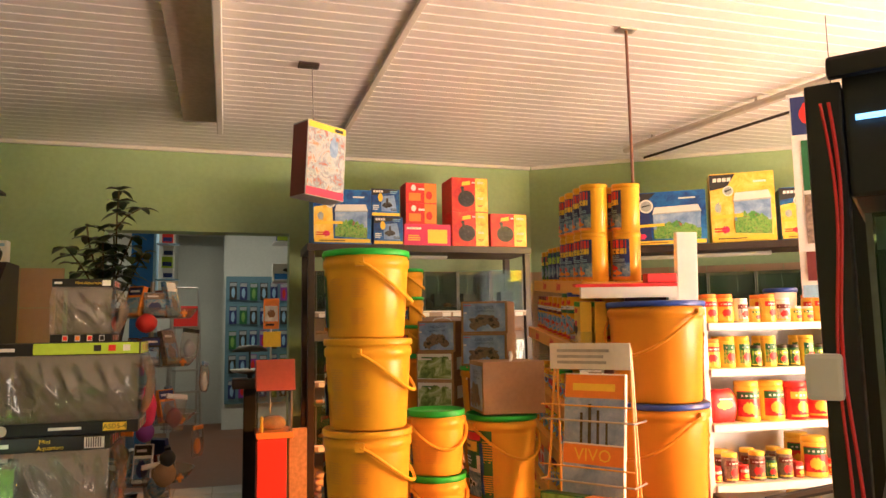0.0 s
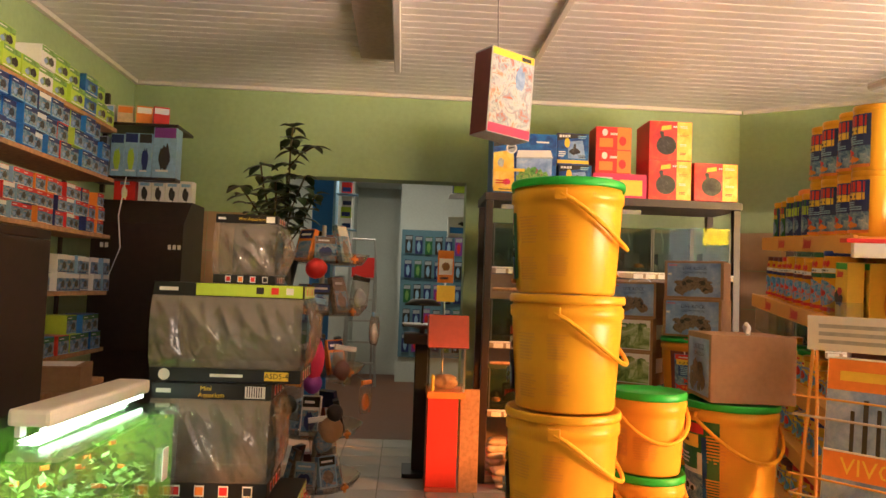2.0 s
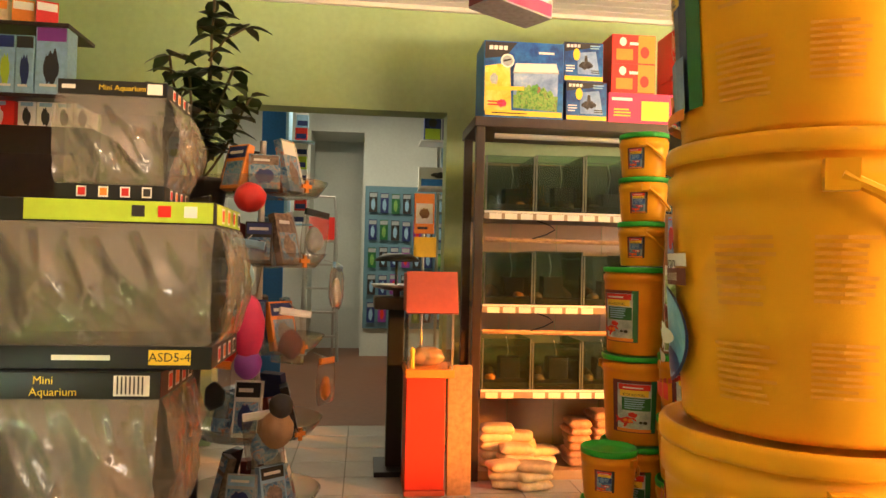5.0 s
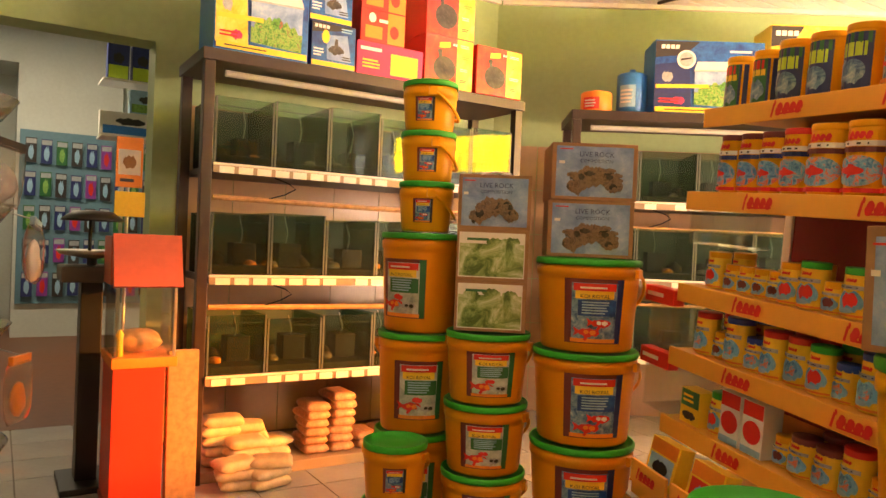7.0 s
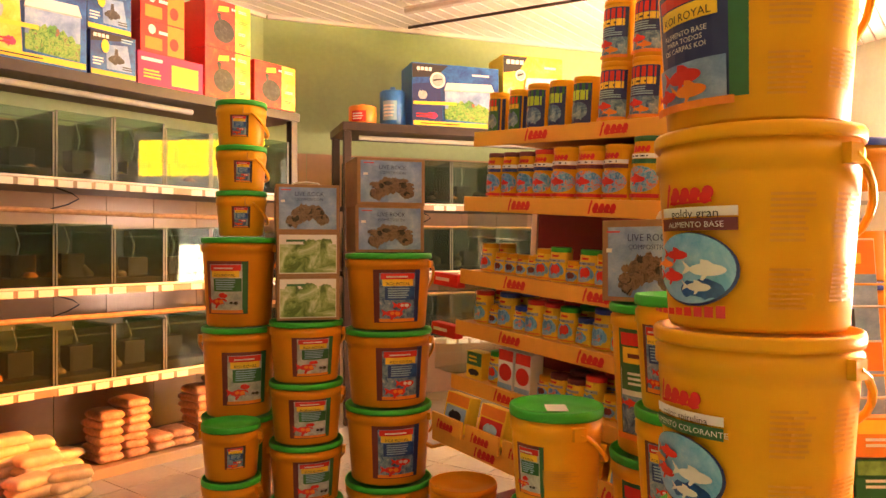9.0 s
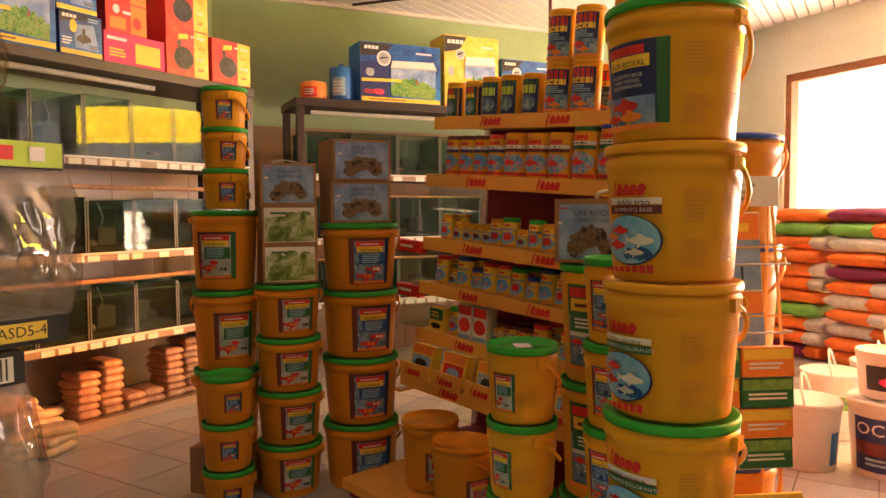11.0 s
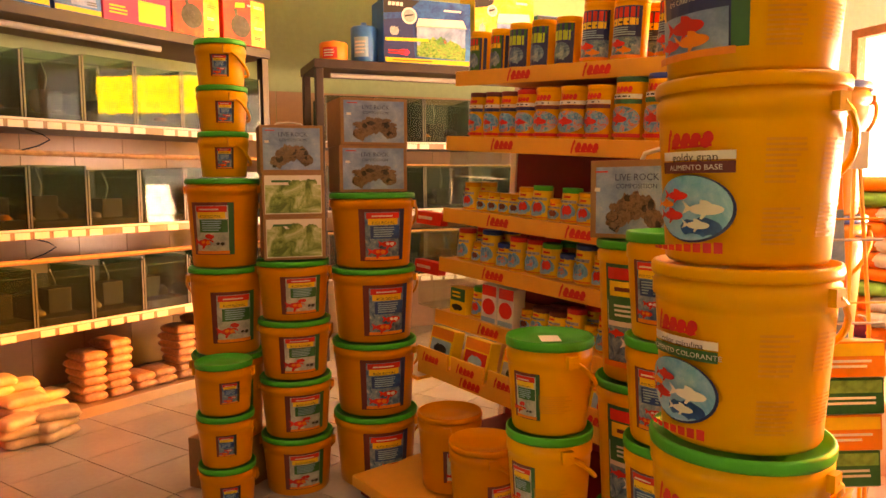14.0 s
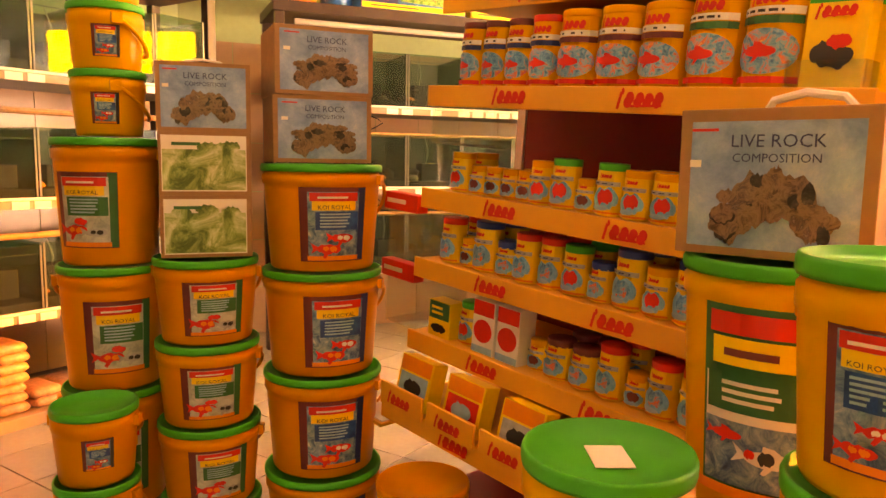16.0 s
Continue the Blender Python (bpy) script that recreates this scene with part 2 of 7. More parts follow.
M_PPUMP = photo("black_pump_picture", ((0.004, 0.004, 0.005), (0.015, 0.013, 0.014), (0.05, 0.045, 0.045), (0.16, 0.14, 0.13)), 30, 0.3)
M_BAG = mat("gravel_bag", (0.80, 0.60, 0.34), 0.35, grain=0.18, scale=30, bump=0.3, stain=0.15)
M_BAG2 = mat("brown_gravel_bag", (0.55, 0.30, 0.16), 0.35, grain=0.35, scale=60, bump=0.3, stain=0.2)
M_TUBE = mat("grey_tube", (0.5, 0.5, 0.48), 0.3, grain=0.05)
M_GLOW = mat("lamp_glow", (0.85, 1.0, 0.72), 0.5, emit=6.0)
M_DAY = mat("bright_street", (1.0, 0.92, 0.80), 0.9, emit=4.0)
M_CLEAR = glass("clear_glass", (0.93, 0.97, 0.95), 0.02)
M_TANK = glass("tank_glass", (0.55, 0.68, 0.60), 0.010, 0.02, 1.36)
M_FILM = glass("clear_plastic_film", (0.72, 0.64, 0.53), 0.17, 0.08, 2.1)
M_WRAP = glass("thin_clear_wrap", (0.90, 0.88, 0.84), 0.05, 0.08, 1.45)
M_TOPG = glass("tank_cover_glass", (0.80, 0.95, 0.82), 0.0, 0.05, 1.22)
# Emission stands in for sun through the banner, strong enough to mirror in tanks.
M_SIGN = mat("yellow_sign_sunglow", (0.95, 0.58, 0.008), 0.5, emit=48.0)
M_REDSIGN = mat("sign_lettering_sunglow", (0.9, 0.16, 0.01), 0.5, emit=20.0)


# ---- mesh helpers ----
def part(name, bm, material, parent=None, label="", smooth=False):
    me = bpy.data.meshes.new(name)
    bm.to_mesh(me)
    bm.free()
    for m in material if isinstance(material, (list, tuple)) else (material,):
        me.materials.append(m)
    if smooth:
        for p in me.polygons:
            p.use_smooth = True
    ob = new(name, me)
    if parent is not None:
        ob.parent = parent
    if label:
        tagged(ob, label)
    return ob


def share(name, source, parent, m):
    """Another object on the mesh of source."""
    ob = new(name, source.data)
    ob.parent = parent
    ob.matrix_local = m
    return ob


def thing(name, m, label, category, group="", kind=""):
    ob = new(name)
    ob.empty_display_size = 0.1
    ob.matrix_world = m
    return tagged(ob, label, category, group, kind)


def add_box(bm, x0, y0, z0, x1, y1, z1, index=0, m=None):
    v = [bm.verts.new((x, y, z)) for z in (z0, z1) for y in (y0, y1) for x in (x0, x1)]
    if m is not None:
        for q in v:
            q.co = m @ q.co
    for f in ((0, 2, 3, 1), (4, 5, 7, 6), (0, 1, 5, 4), (2, 6, 7, 3), (0, 4, 6, 2), (1, 3, 7, 5)):
        bm.faces.new([v[i] for i in f]).material_index = index
    return bm


def box(x0, y0, z0, x1, y1, z1, bevel=0.0):
    bm = add_box(bmesh.new(), x0, y0, z0, x1, y1, z1)
    if bevel:
        bmesh.ops.bevel(bm, geom=bm.edges[:], offset=bevel, segments=2, affect="EDGES", profile=0.6)
    return bm


def lathe(profile, n=32, close_bottom=True, close_top=False):
    bm = bmesh.new()
    rings = [[bm.verts.new((r * math.cos(2 * math.pi * i / n), r * math.sin(2 * math.pi * i / n), z)) for i in range(n)] for r, z in profile]
    for a, b in zip(rings, rings[1:]):
        for i in range(n):
            bm.faces.new((a[i], a[(i + 1) % n], b[(i + 1) % n], b[i]))
    if close_bottom:
        bm.faces.new(list(reversed(rings[0])))
    if close_top:
        bm.faces.new(rings[-1])
    return bm


def tube(points, radius, n=8, bm=None):
    bm = bm or bmesh.new()
    pts = [Vector(p) for p in points]
    rings = []
    for i, p in enumerate(pts):
        d = (pts[min(i + 1, len(pts) - 1)] - pts[max(i - 1, 0)]).normalized()
        a = d.cross(Vector((0, 0, 1)) if abs(d.z) < 0.95 else Vector((1, 0, 0))).normalized()
        b = d.cross(a)
        rings.append([bm.verts.new(p + (a * math.cos(2 * math.pi * k / n) + b * math.sin(2 * math.pi * k / n)) * radius) for k in range(n)])
    for r0, r1 in zip(rings, rings[1:]):
        for k in range(n):
            bm.faces.new((r0[k], r0[(k + 1) % n], r1[(k + 1) % n], r1[k]))
    bm.faces.new(list(reversed(rings[0])))
    bm.faces.new(rings[-1])
    return bm


# ---- printing on flat and round surfaces ----
TEXTS = {}


def text_shape(body):
    if body not in TEXTS:
        cu = bpy.data.curves.new("text", "FONT")
        cu.body, cu.align_x, cu.align_y, cu.resolution_u = body, "CENTER", "CENTER", 2
        ob = bpy.data.objects.new("text", cu)
        me = bpy.data.meshes.new_from_object(ob)
        TEXTS[body] = ([(v.co.x, v.co.y) for v in me.vertices], [tuple(p.vertices) for p in me.polygons])
        bpy.data.objects.remove(ob)
        bpy.data.curves.remove(cu)
        bpy.data.meshes.remove(me)
    return TEXTS[body]


def flat(origin, u, v):
    o, u, v = Vector(origin), Vector(u).normalized(), Vector(v).normalized()
    n = u.cross(v)
    return lambda a, b, k: o + u * a + v * b + n * k


def cone(r0, z0, r1, z1, angle):
    """Round a tapered body: a is the way round in metres, b the height above z0."""
    def place(a, b, k):
        r = r0 + (r1 - r0) * b / (z1 - z0)
        t = radians(angle) + a / r0
        return Vector(((r + k) * math.cos(t), (r + k) * math.sin(t), z0 + b))
    return place


def printed(name, shapes, place, parent, label="", step=0.0005, lift=0.0008):
    """Shapes: r (rectangle), e (ellipse), p (blob), t (text), laid over one another in order."""
    bm, mats = bmesh.new(), []
    for i, sh in enumerate(shapes):
        kind, material = sh[0], sh[-1]
        if material not in mats:
            mats.append(material)
        idx, k = mats.index(material), lift + i * step
        if kind == "r":
            u0, v0, u1, v1 = sh[1:5]
            n = max(1, int(abs(u1 - u0) / 0.018))
            n = min(n, 14)
            lo = [bm.verts.new(place(u0 + (u1 - u0) * j / n, v0, k)) for j in range(n + 1)]
            hi = [bm.verts.new(place(u0 + (u1 - u0) * j / n, v1, k)) for j in range(n + 1)]
            for j in range(n):
                bm.faces.new((lo[j], lo[j + 1], hi[j + 1], hi[j])).material_index = idx
        elif kind in "ep":
            cu, cv, ru, rv = sh[1:5]
            n = 18
            rough = 0.28 if kind == "p" else 0.0
            lo, hi = [], []
            for j in range(n + 1):
                a = -math.cos(math.pi * j / n)
                w = math.sqrt(max(0.0, 1 - a * a))
                w1 = w * (1 + rough * noise.noise((cu * 40 + a * 3.1, cv * 40, 1.0)) * 2)
                w2 = w * (1 + rough * noise.noise((cu * 40 + a * 3.1, cv * 40, 7.0)) * 2)
                lo.append(bm.verts.new(place(cu + a * ru, cv - w2 * rv - 1e-4, k)))
                hi.append(bm.verts.new(place(cu + a * ru, cv + w1 * rv + 1e-4, k)))
            for j in range(n):
                bm.faces.new((lo[j], lo[j + 1], hi[j + 1], hi[j])).material_index = idx
        elif kind == "q":
            c = sh[1:9]
            bm.faces.new([bm.verts.new(place(c[2 * j], c[2 * j + 1], k)) for j in range(4)]).material_index = idx
        elif kind == "t":
            body, cu, cv, size = sh[1:5]
            vs, fs = text_shape(body)
            made = [bm.verts.new(place(cu + x * size, cv + y * size, k)) for x, y in vs]
            for f in fs:
                try:
                    bm.faces.new([made[q] for q in f]).material_index = idx
                except ValueError:
                    pass
    return part(name, bm, mats, parent, label)


def bars(u0, u1, v0, v1, rows, material, seed=1):
    """Unreadable lines of print as plain bars."""
    rnd = random.Random(seed)
    step = (v1 - v0) / rows
    return [("r", u0, v0 + step * (j + 0.2), u0 + (u1 - u0) * rnd.uniform(0.7, 1.0), v0 + step * (j + 0.7), material) for j in range(rows)]


def logo(u, v, w, material):
    """A flowing red word mark, drawn as plain strokes."""
    h = w * 0.15

    def bar(x0, y0, x1, y1, t):
        d = Vector((x1 - x0, (y1 - y0) * 0.15))
        n = Vector((-d.y, d.x)).normalized() * t * w
        a, b = Vector((u + x0 * w, v + y0 * h)), Vector((u + x1 * w, v + y1 * h))
        return ("q", *(a - n), *(b - n), *(b + n), *(a + n), material)
    out = [bar(-0.50, -1.1, -0.43, 0.9, 0.030), ("e", u - w * 0.40, v + h * 1.0, w * 0.03, h * 0.4, material)]
    for x, k in ((-0.26, 1.0), (-0.05, 0.9), (0.14, 0.8), (0.34, 0.95)):
        out += [("e", u + w * (x + 0.02), v + h * 0.22, w * 0.085, h * 0.72 * k, material), ("e", u + w * (x - 0.02), v - h * 0.30, w * 0.085, h * 0.66 * k, material)]
    return out + [bar(-0.32, -0.75, 0.42, -0.62, 0.022)]


# ---- setting ----
def wall(name, a, b, z0, z1, thick, material, holes=(), outside=1):
    """A wall whose inner face runs from a to b; holes are (start, end, low, high) along it."""
    a, b = Vector(a), Vector(b)
    length = (b - a).length
    m = Matrix.Translation((a.x, a.y, 0)) @ Matrix.Rotation(math.atan2(b.y - a.y, b.x - a.x), 4, "Z")
    bm = bmesh.new()
    cuts = sorted({0.0, length, *(h[0] for h in holes), *(h[1] for h in holes)})
    for s0, s1 in zip(cuts, cuts[1:]):
        spans = [(z0, z1)]
        for h in holes:
            if h[0] <= s0 + 1e-6 and s1 <= h[1] + 1e-6:
                spans = [(lo, hi) for p, q in spans for lo, hi in ((p, min(q, h[2])), (max(p, h[3]), q)) if hi - lo > 1e-4]
        for lo, hi in spans:
            y0, y1 = (0, thick) if outside > 0 else (-thick, 0)
            add_box(bm, s0, y0, lo, s1, y1, hi, 0, m)
    bmesh.ops.remove_doubles(bm, verts=bm.verts[:], dist=1e-5)
    return tagged(part(name, bm, material), kind="structure")


floor_ob = tagged(part("floor", box(LEFT - 0.4, -6.5, -0.12, 8.0, 8.279, -0.006), M_GROUT), "pale ceramic tile floor with dark joints", "floor", kind="structure")
wall_back = wall("wall_north", (LEFT - 0.2, BACK), (CORNER.x + 0.15, BACK), 0, CEIL + 0.05, 0.20, M_GREEN, [(DOOR_X0 - LEFT + 0.2, DOOR_X1 - LEFT + 0.2, 0.0, DOOR_Z)])
tagged(wall_back, "green painted wall with tiled lower part", "wall")
wall_left = tagged(wall("wall_west", (LEFT, -6.5), (LEFT, BACK + 0.2), 0, CEIL + 0.05, 0.2, M_GREEN), "green painted wall", "wall")
wall_slant = tagged(wall("wall_east", CORNER, SHOP + SLANT * 0.2, 0, CEIL + 0.05, 0.2, M_GREEN), "green painted slanting wall", "wall")
wall_front = wall("wall_south", front_at(0, 0), front_at(14.5, 0), 0, CEIL + 0.05, 0.14, M_WHITEWALL,
                  [(1.1, 2.44, 0.25, 2.40), (2.5, 5.0, 0.25, 2.74), (7.4, 9.2, 0.25, 2.5)])
tagged(wall_front, "pale shop front wall with large windows", "wall")
wall_rear = tagged(wall("wall_rear", (LEFT, -5.5), (1.5, -5.5), 0, CEIL + 0.05, 0.2, M_GREEN, (), -1), "plain green closing wall", "wall")

# ceiling of long narrow slats
bm = bmesh.new()
y = -6.4
while y < BACK:
    add_box(bm, LEFT, y + 0.014, CEIL, 7.5, min(y + 0.1, BACK), CEIL + 0.02)
    y += 0.1
add_box(bm, LEFT - 0.2, -6.5, CEIL + 0.02, 7.6, BACK + 0.2, CEIL + 0.06, 1)
tagged(part("ceiling", bm, [M_CEIL, M_GROOVE]), "white plastic slatted ceiling", "ceiling", kind="structure")

# cornice and joints of the ceiling
bm = bmesh.new()
add_box(bm, LEFT + 0.003, BACK - 0.035, CEIL - 0.03, CORNER.x, BACK - 0.002, CEIL - 0.002)
add_box(bm, LEFT + 0.002, -5.4, CEIL - 0.03, LEFT + 0.035, BACK - 0.04, CEIL - 0.002)
m = Matrix.Translation(CORNER) @ Matrix.Rotation(radians(SLANT_A), 4, "Z")
add_box(bm, 0.03, -0.035, CEIL - 0.03, 4.8, -0.002, CEIL - 0.002, 0, m)
tagged(part("trim", bm, M_TRIM), "cream ceiling cornice", "trim", kind="structure")
tagged(part("ceiling_joint", box(-0.675, -3.0, CEIL - 0.022, -0.635, BACK - 0.04, CEIL - 0.001, 0.004), M_TRIM), "white joint strip between ceiling slats", "trim", kind="structure")

# rear room behind the opening
bm = bmesh.new()
add_box(bm, -4.2, 8.281, -0.12, 1.4, 12.3, 0.0)
tagged(part("floor_rear_room", bm, M_BROWN), "brown glossy floor of the rear room", "floor", kind="structure")
tagged(wall("wall_rear_room_far", (-4.2, 12.1), (1.4, 12.1), 0, 3.3, 0.2, M_WHITEWALL, [(1.99, 2.65, 0.0, 2.8)]), "pale wall of the rear room", "wall")
tagged(wall("wall_rear_room_west", (-3.2, 7.93), (-3.2, 12.1), 0, 3.3, 0.2, M_WHITEWALL), "pale wall of the rear room", "wall")
tagged(wall("wall_rear_room_east", (0.3, 7.93), (0.3, 12.1), 0, 3.3, 0.2, M_WHITEWALL, (), -1), "pale wall of the rear room", "wall")
tagged(part("ceiling_rear_room", box(-4.2, 7.93, 3.3, 1.4, 12.4, 3.4), M_WHITE), "white ceiling of the rear room", "ceiling", kind="structure")
# Added infill, out of view, that stops sky light leaking into the rear room.
tagged(part("wall_gap_skyblock", box(-4.2, BACK, CEIL + 0.055, 1.4, 7.929, 3.4), M_WHITEWALL), "unseen infill keeping sky light out above the opening", "wall", kind="structure")
# Passage sides and ceiling are added to shut out the sky light.
for x0, x1 in ((-2.41, -2.211), (-1.549, -1.35)):
    tagged(part("wall_passage_skyblock", box(x0, 12.301, 0.0, x1, 12.899, 2.8), M_WHITEWALL), "side wall added to keep sky light out of the passage", "wall", kind="structure")
tagged(part("ceiling_passage_skyblock", box(-2.41, 12.301, 2.801, -1.35, 13.0, 2.9), M_WHITEWALL), "ceiling added to keep sky light out of the passage", "ceiling", kind="structure")
tagged(part("floor_passage", box(-2.41, 12.301, -0.1, -1.35, 13.0, -0.001), M_BROWN), "brown floor of the passage", "floor", kind="structure")
tagged(part("wall_recess", box(-2.3, 12.9, 0.0, -1.4, 13.0, 3.0), M_WHITEWALL), "dim wall of the passage", "wall", kind="structure")

# shop windows: frames, panes, and the bright street
M_FRAME = mat("varnished_window_frame", (0.30, 0.12, 0.04), 0.45, grain=0.25, scale=30)
for n, (s0, s1, z0, z1) in enumerate(((1.1, 2.44, 0.25, 2.40), (2.5, 5.0, 0.25, 2.74), (7.4, 9.2, 0.25, 2.5)), 1):
    m = Matrix.Translation(front_at(0, 0)) @ Matrix.Rotation(radians(FRONT_A), 4, "Z")
    win = thing("window_%d" % n, m, "large shop window in a brown frame", "window", kind="structure")
    for nm, dims in (("window_frame", (s0, 0.02, z1 - 0.07, s1, 0.12, z1)), ("window_sill", (s0, -0.03, z0, s1, 0.12, z0 + 0.05)),
                     ("window_frame", (s0, 0.02, z0 + 0.05, s0 + 0.06, 0.12, z1 - 0.07)), ("window_frame", (s1 - 0.06, 0.02, z0 + 0.05, s1, 0.12, z1 - 0.07))):
        part(nm, box(*dims, 0.004), M_FRAME, win)
    pane = part("pane", box(s0 + 0.06, 0.06, z0 + 0.05, s1 - 0.06, 0.066, z1 - 0.07), M_CLEAR, win)
    pane.visible_shadow = False
bm = bmesh.new()
m = Matrix.Translation(front_at(0, 0)) @ Matrix.Rotation(radians(FRONT_A), 4, "Z")
add_box(bm, -2, 4.0, -0.5, 16, 4.1, 6.0, 0, m)
street = tagged(part("backdrop", bm, M_DAY), "overexposed street seen through the windows", "backdrop", kind="structure")
street.visible_shadow = False
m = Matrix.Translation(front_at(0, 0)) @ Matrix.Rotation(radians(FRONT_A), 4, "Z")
sign = thing("window_sign", m, "yellow parking sign behind the shop window, glowing as if sunlit", "sign")
# Board and lettering glow by material, in place of sun from behind.
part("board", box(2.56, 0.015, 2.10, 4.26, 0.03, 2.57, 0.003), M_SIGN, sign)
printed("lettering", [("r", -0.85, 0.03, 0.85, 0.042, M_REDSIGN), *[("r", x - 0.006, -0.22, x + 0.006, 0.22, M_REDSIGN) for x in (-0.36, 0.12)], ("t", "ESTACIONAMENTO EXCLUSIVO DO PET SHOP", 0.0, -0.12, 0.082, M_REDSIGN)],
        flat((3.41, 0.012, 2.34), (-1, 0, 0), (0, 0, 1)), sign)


# ---- buckets ----
def bucket(name, rt, h, body, lid, label, handle=-20.0, seed=0, prints=()):
    """A tapered plastic bucket with a collar, a snap lid, a drooping handle and its prints."""
    rb = rt * 0.86
    th = thing(name, Matrix(), label, "bucket")
    zc = h - 0.055
    part("body", lathe([(rb * 0.97, 0.0), (rb, 0.006), (rt * 0.955, zc - 0.012), (rt * 0.955, zc), (rt * 0.99, zc + 0.004), (rt * 0.99, zc + 0.026), (rt * 0.95, zc + 0.03), (rt * 0.95, h - 0.012)], 40), body, th, smooth=True)
    if lid:
        lh = h - 0.017
        part("lid", lathe([(rt * 0.965, lh), (rt * 1.0, lh - 0.003), (rt * 1.01, lh + 0.002), (rt * 1.01, h - 0.005), (rt * 0.99, h), (rt * 0.955, h), (rt * 0.94, h - 0.009), (rt * 0.35, h - 0.010), (0.002, h - 0.009)], 40), lid, th, smooth=True)
    zr = zc + 0.014
    pts = []
    for j in range(17):
        f = math.pi * j / 16
        a = radians(handle) - math.pi / 2 + f
        pts.append((rt * 1.05 * math.cos(a), rt * 1.05 * math.sin(a), zr - rt * 0.85 * math.sin(f) ** 1.3))
    hd = tube(pts, 0.0055, 8)
    for e in (pts[0], pts[-1]):
        add_box(hd, -0.013, -0.006, -0.013, 0.013, 0.006, 0.013, 0, Matrix.Translation((e[0] * 0.985, e[1] * 0.985, e[2])) @ Matrix.Rotation(math.atan2(e[1], e[0]) + math.pi / 2, 4, "Z"))
    part("handle", hd, body, th, smooth=False)
    for nm, shapes, angle, z0 in prints:
        rr0, rr1 = rb + (rt * 0.955 - rb) * z0 / zc, rt * 0.955
        printed(nm, shapes, cone(rr0 + 0.0008, z0, rr1 + 0.0008, zc, angle), th)
    return th


def fish(u, v, s, material):
    return [("e", u, v, s, s * 0.36, material), ("q", u - s * 0.8, v, u - s * 1.5, v - s * 0.35, u - s * 1.25, v + s * 0.1, u - s * 1.45, v + s * 0.55, material),
            ("q", u - s * 0.35, v + s * 0.28, u + s * 0.45, v + s * 0.28, u + s * 0.1, v + s * 0.55, u - s * 0.3, v + s * 0.62, material), ("q", u + s * 0.1, v - s * 0.3, u - s * 0.2, v - s * 0.65, u - s * 0.35, v - s * 0.6, u - s * 0.2, v - s * 0.25, material)]


def koi(u, v, s, body, spots):
    """A koi seen from above: body, fins, tail and a few spots."""
    return [("p", u, v, s, s * 0.42, body), ("q", u - s * 0.7, v + s * 0.1, u - s * 1.5, v + s * 0.55, u - s * 1.3, v + s * 0.05, u - s * 1.45, v - s * 0.4, body), ("q", u + s * 0.1, v - s * 0.25, u - s * 0.3, v - s * 0.85, u - s * 0.5, v - s * 0.7, u - s * 0.3, v - s * 0.2, body),
            ("p", u + s * 0.35, v + s * 0.02, s * 0.3, s * 0.24, spots), ("p", u - s * 0.25, v + s * 0.06, s * 0.24, s * 0.2, spots)]


def pond_label(w, h, band, ground, tall=False):
    """A framed picture label: red and yellow heads, a dark band with bars of print and koi below."""
    dark = ground is M_NAVY or ground is M_INK
    s = [("r", -w * 0.64, -h * 0.07, w * 0.64, h * 1.07, M_BROWNP), ("r", w * 0.46, -h * 0.06, w * 0.63, h * 1.06, ground if ground is not M_BROWNP else M_GPRINT), ("r", -w * 0.48, 0, w * 0.48, h, M_PFISH if dark else M_PALEP), ("r", -w * 0.5, -h * 0.05, w * 0.5, h * 0.02, M_ORANGE),
         ("r", -w * 0.44, h * 0.86, w * 0.44, h * 0.99, M_RED), ("r", -w * 0.40, h * 0.72, w * 0.40, h * 0.86, M_YPRINT), ("r", -w * 0.34, h * 0.42, w * 0.46, h * 0.70, M_PDEEP if dark else band)]
    s += bars(-w * 0.26, w * 0.36, h * 0.45, h * 0.69, 5, M_SKYB, 3) + bars(-w * 0.30, w * 0.30, h * 0.89, h * 0.95, 1, M_PAPER, 5) + [("t", "KOI ROYAL", 0.0, h * 0.765, w * 0.115, M_INK)]
    if dark:
        return s + koi(-w * 0.10, h * 0.13, w * 0.22, M_RED, M_ORANGE) + koi(w * 0.14, h * 0.30, w * 0.20, M_RED, M_PAPER)
    return s + koi(-w * 0.16, h * 0.20, w * 0.24, M_RED, M_ORANGE) + koi(w * 0.24, h * 0.17, w * 0.19, M_GREY, M_INK) + [("p", -w * 0.02, h * 0.34, w * 0.12, h * 0.05, M_RED)]


def fine(w, h, seed):
    """A block of fine print on the plastic."""
    return bars(-w / 2, w / 2, 0.0, h, 9, M_BRINK, seed)


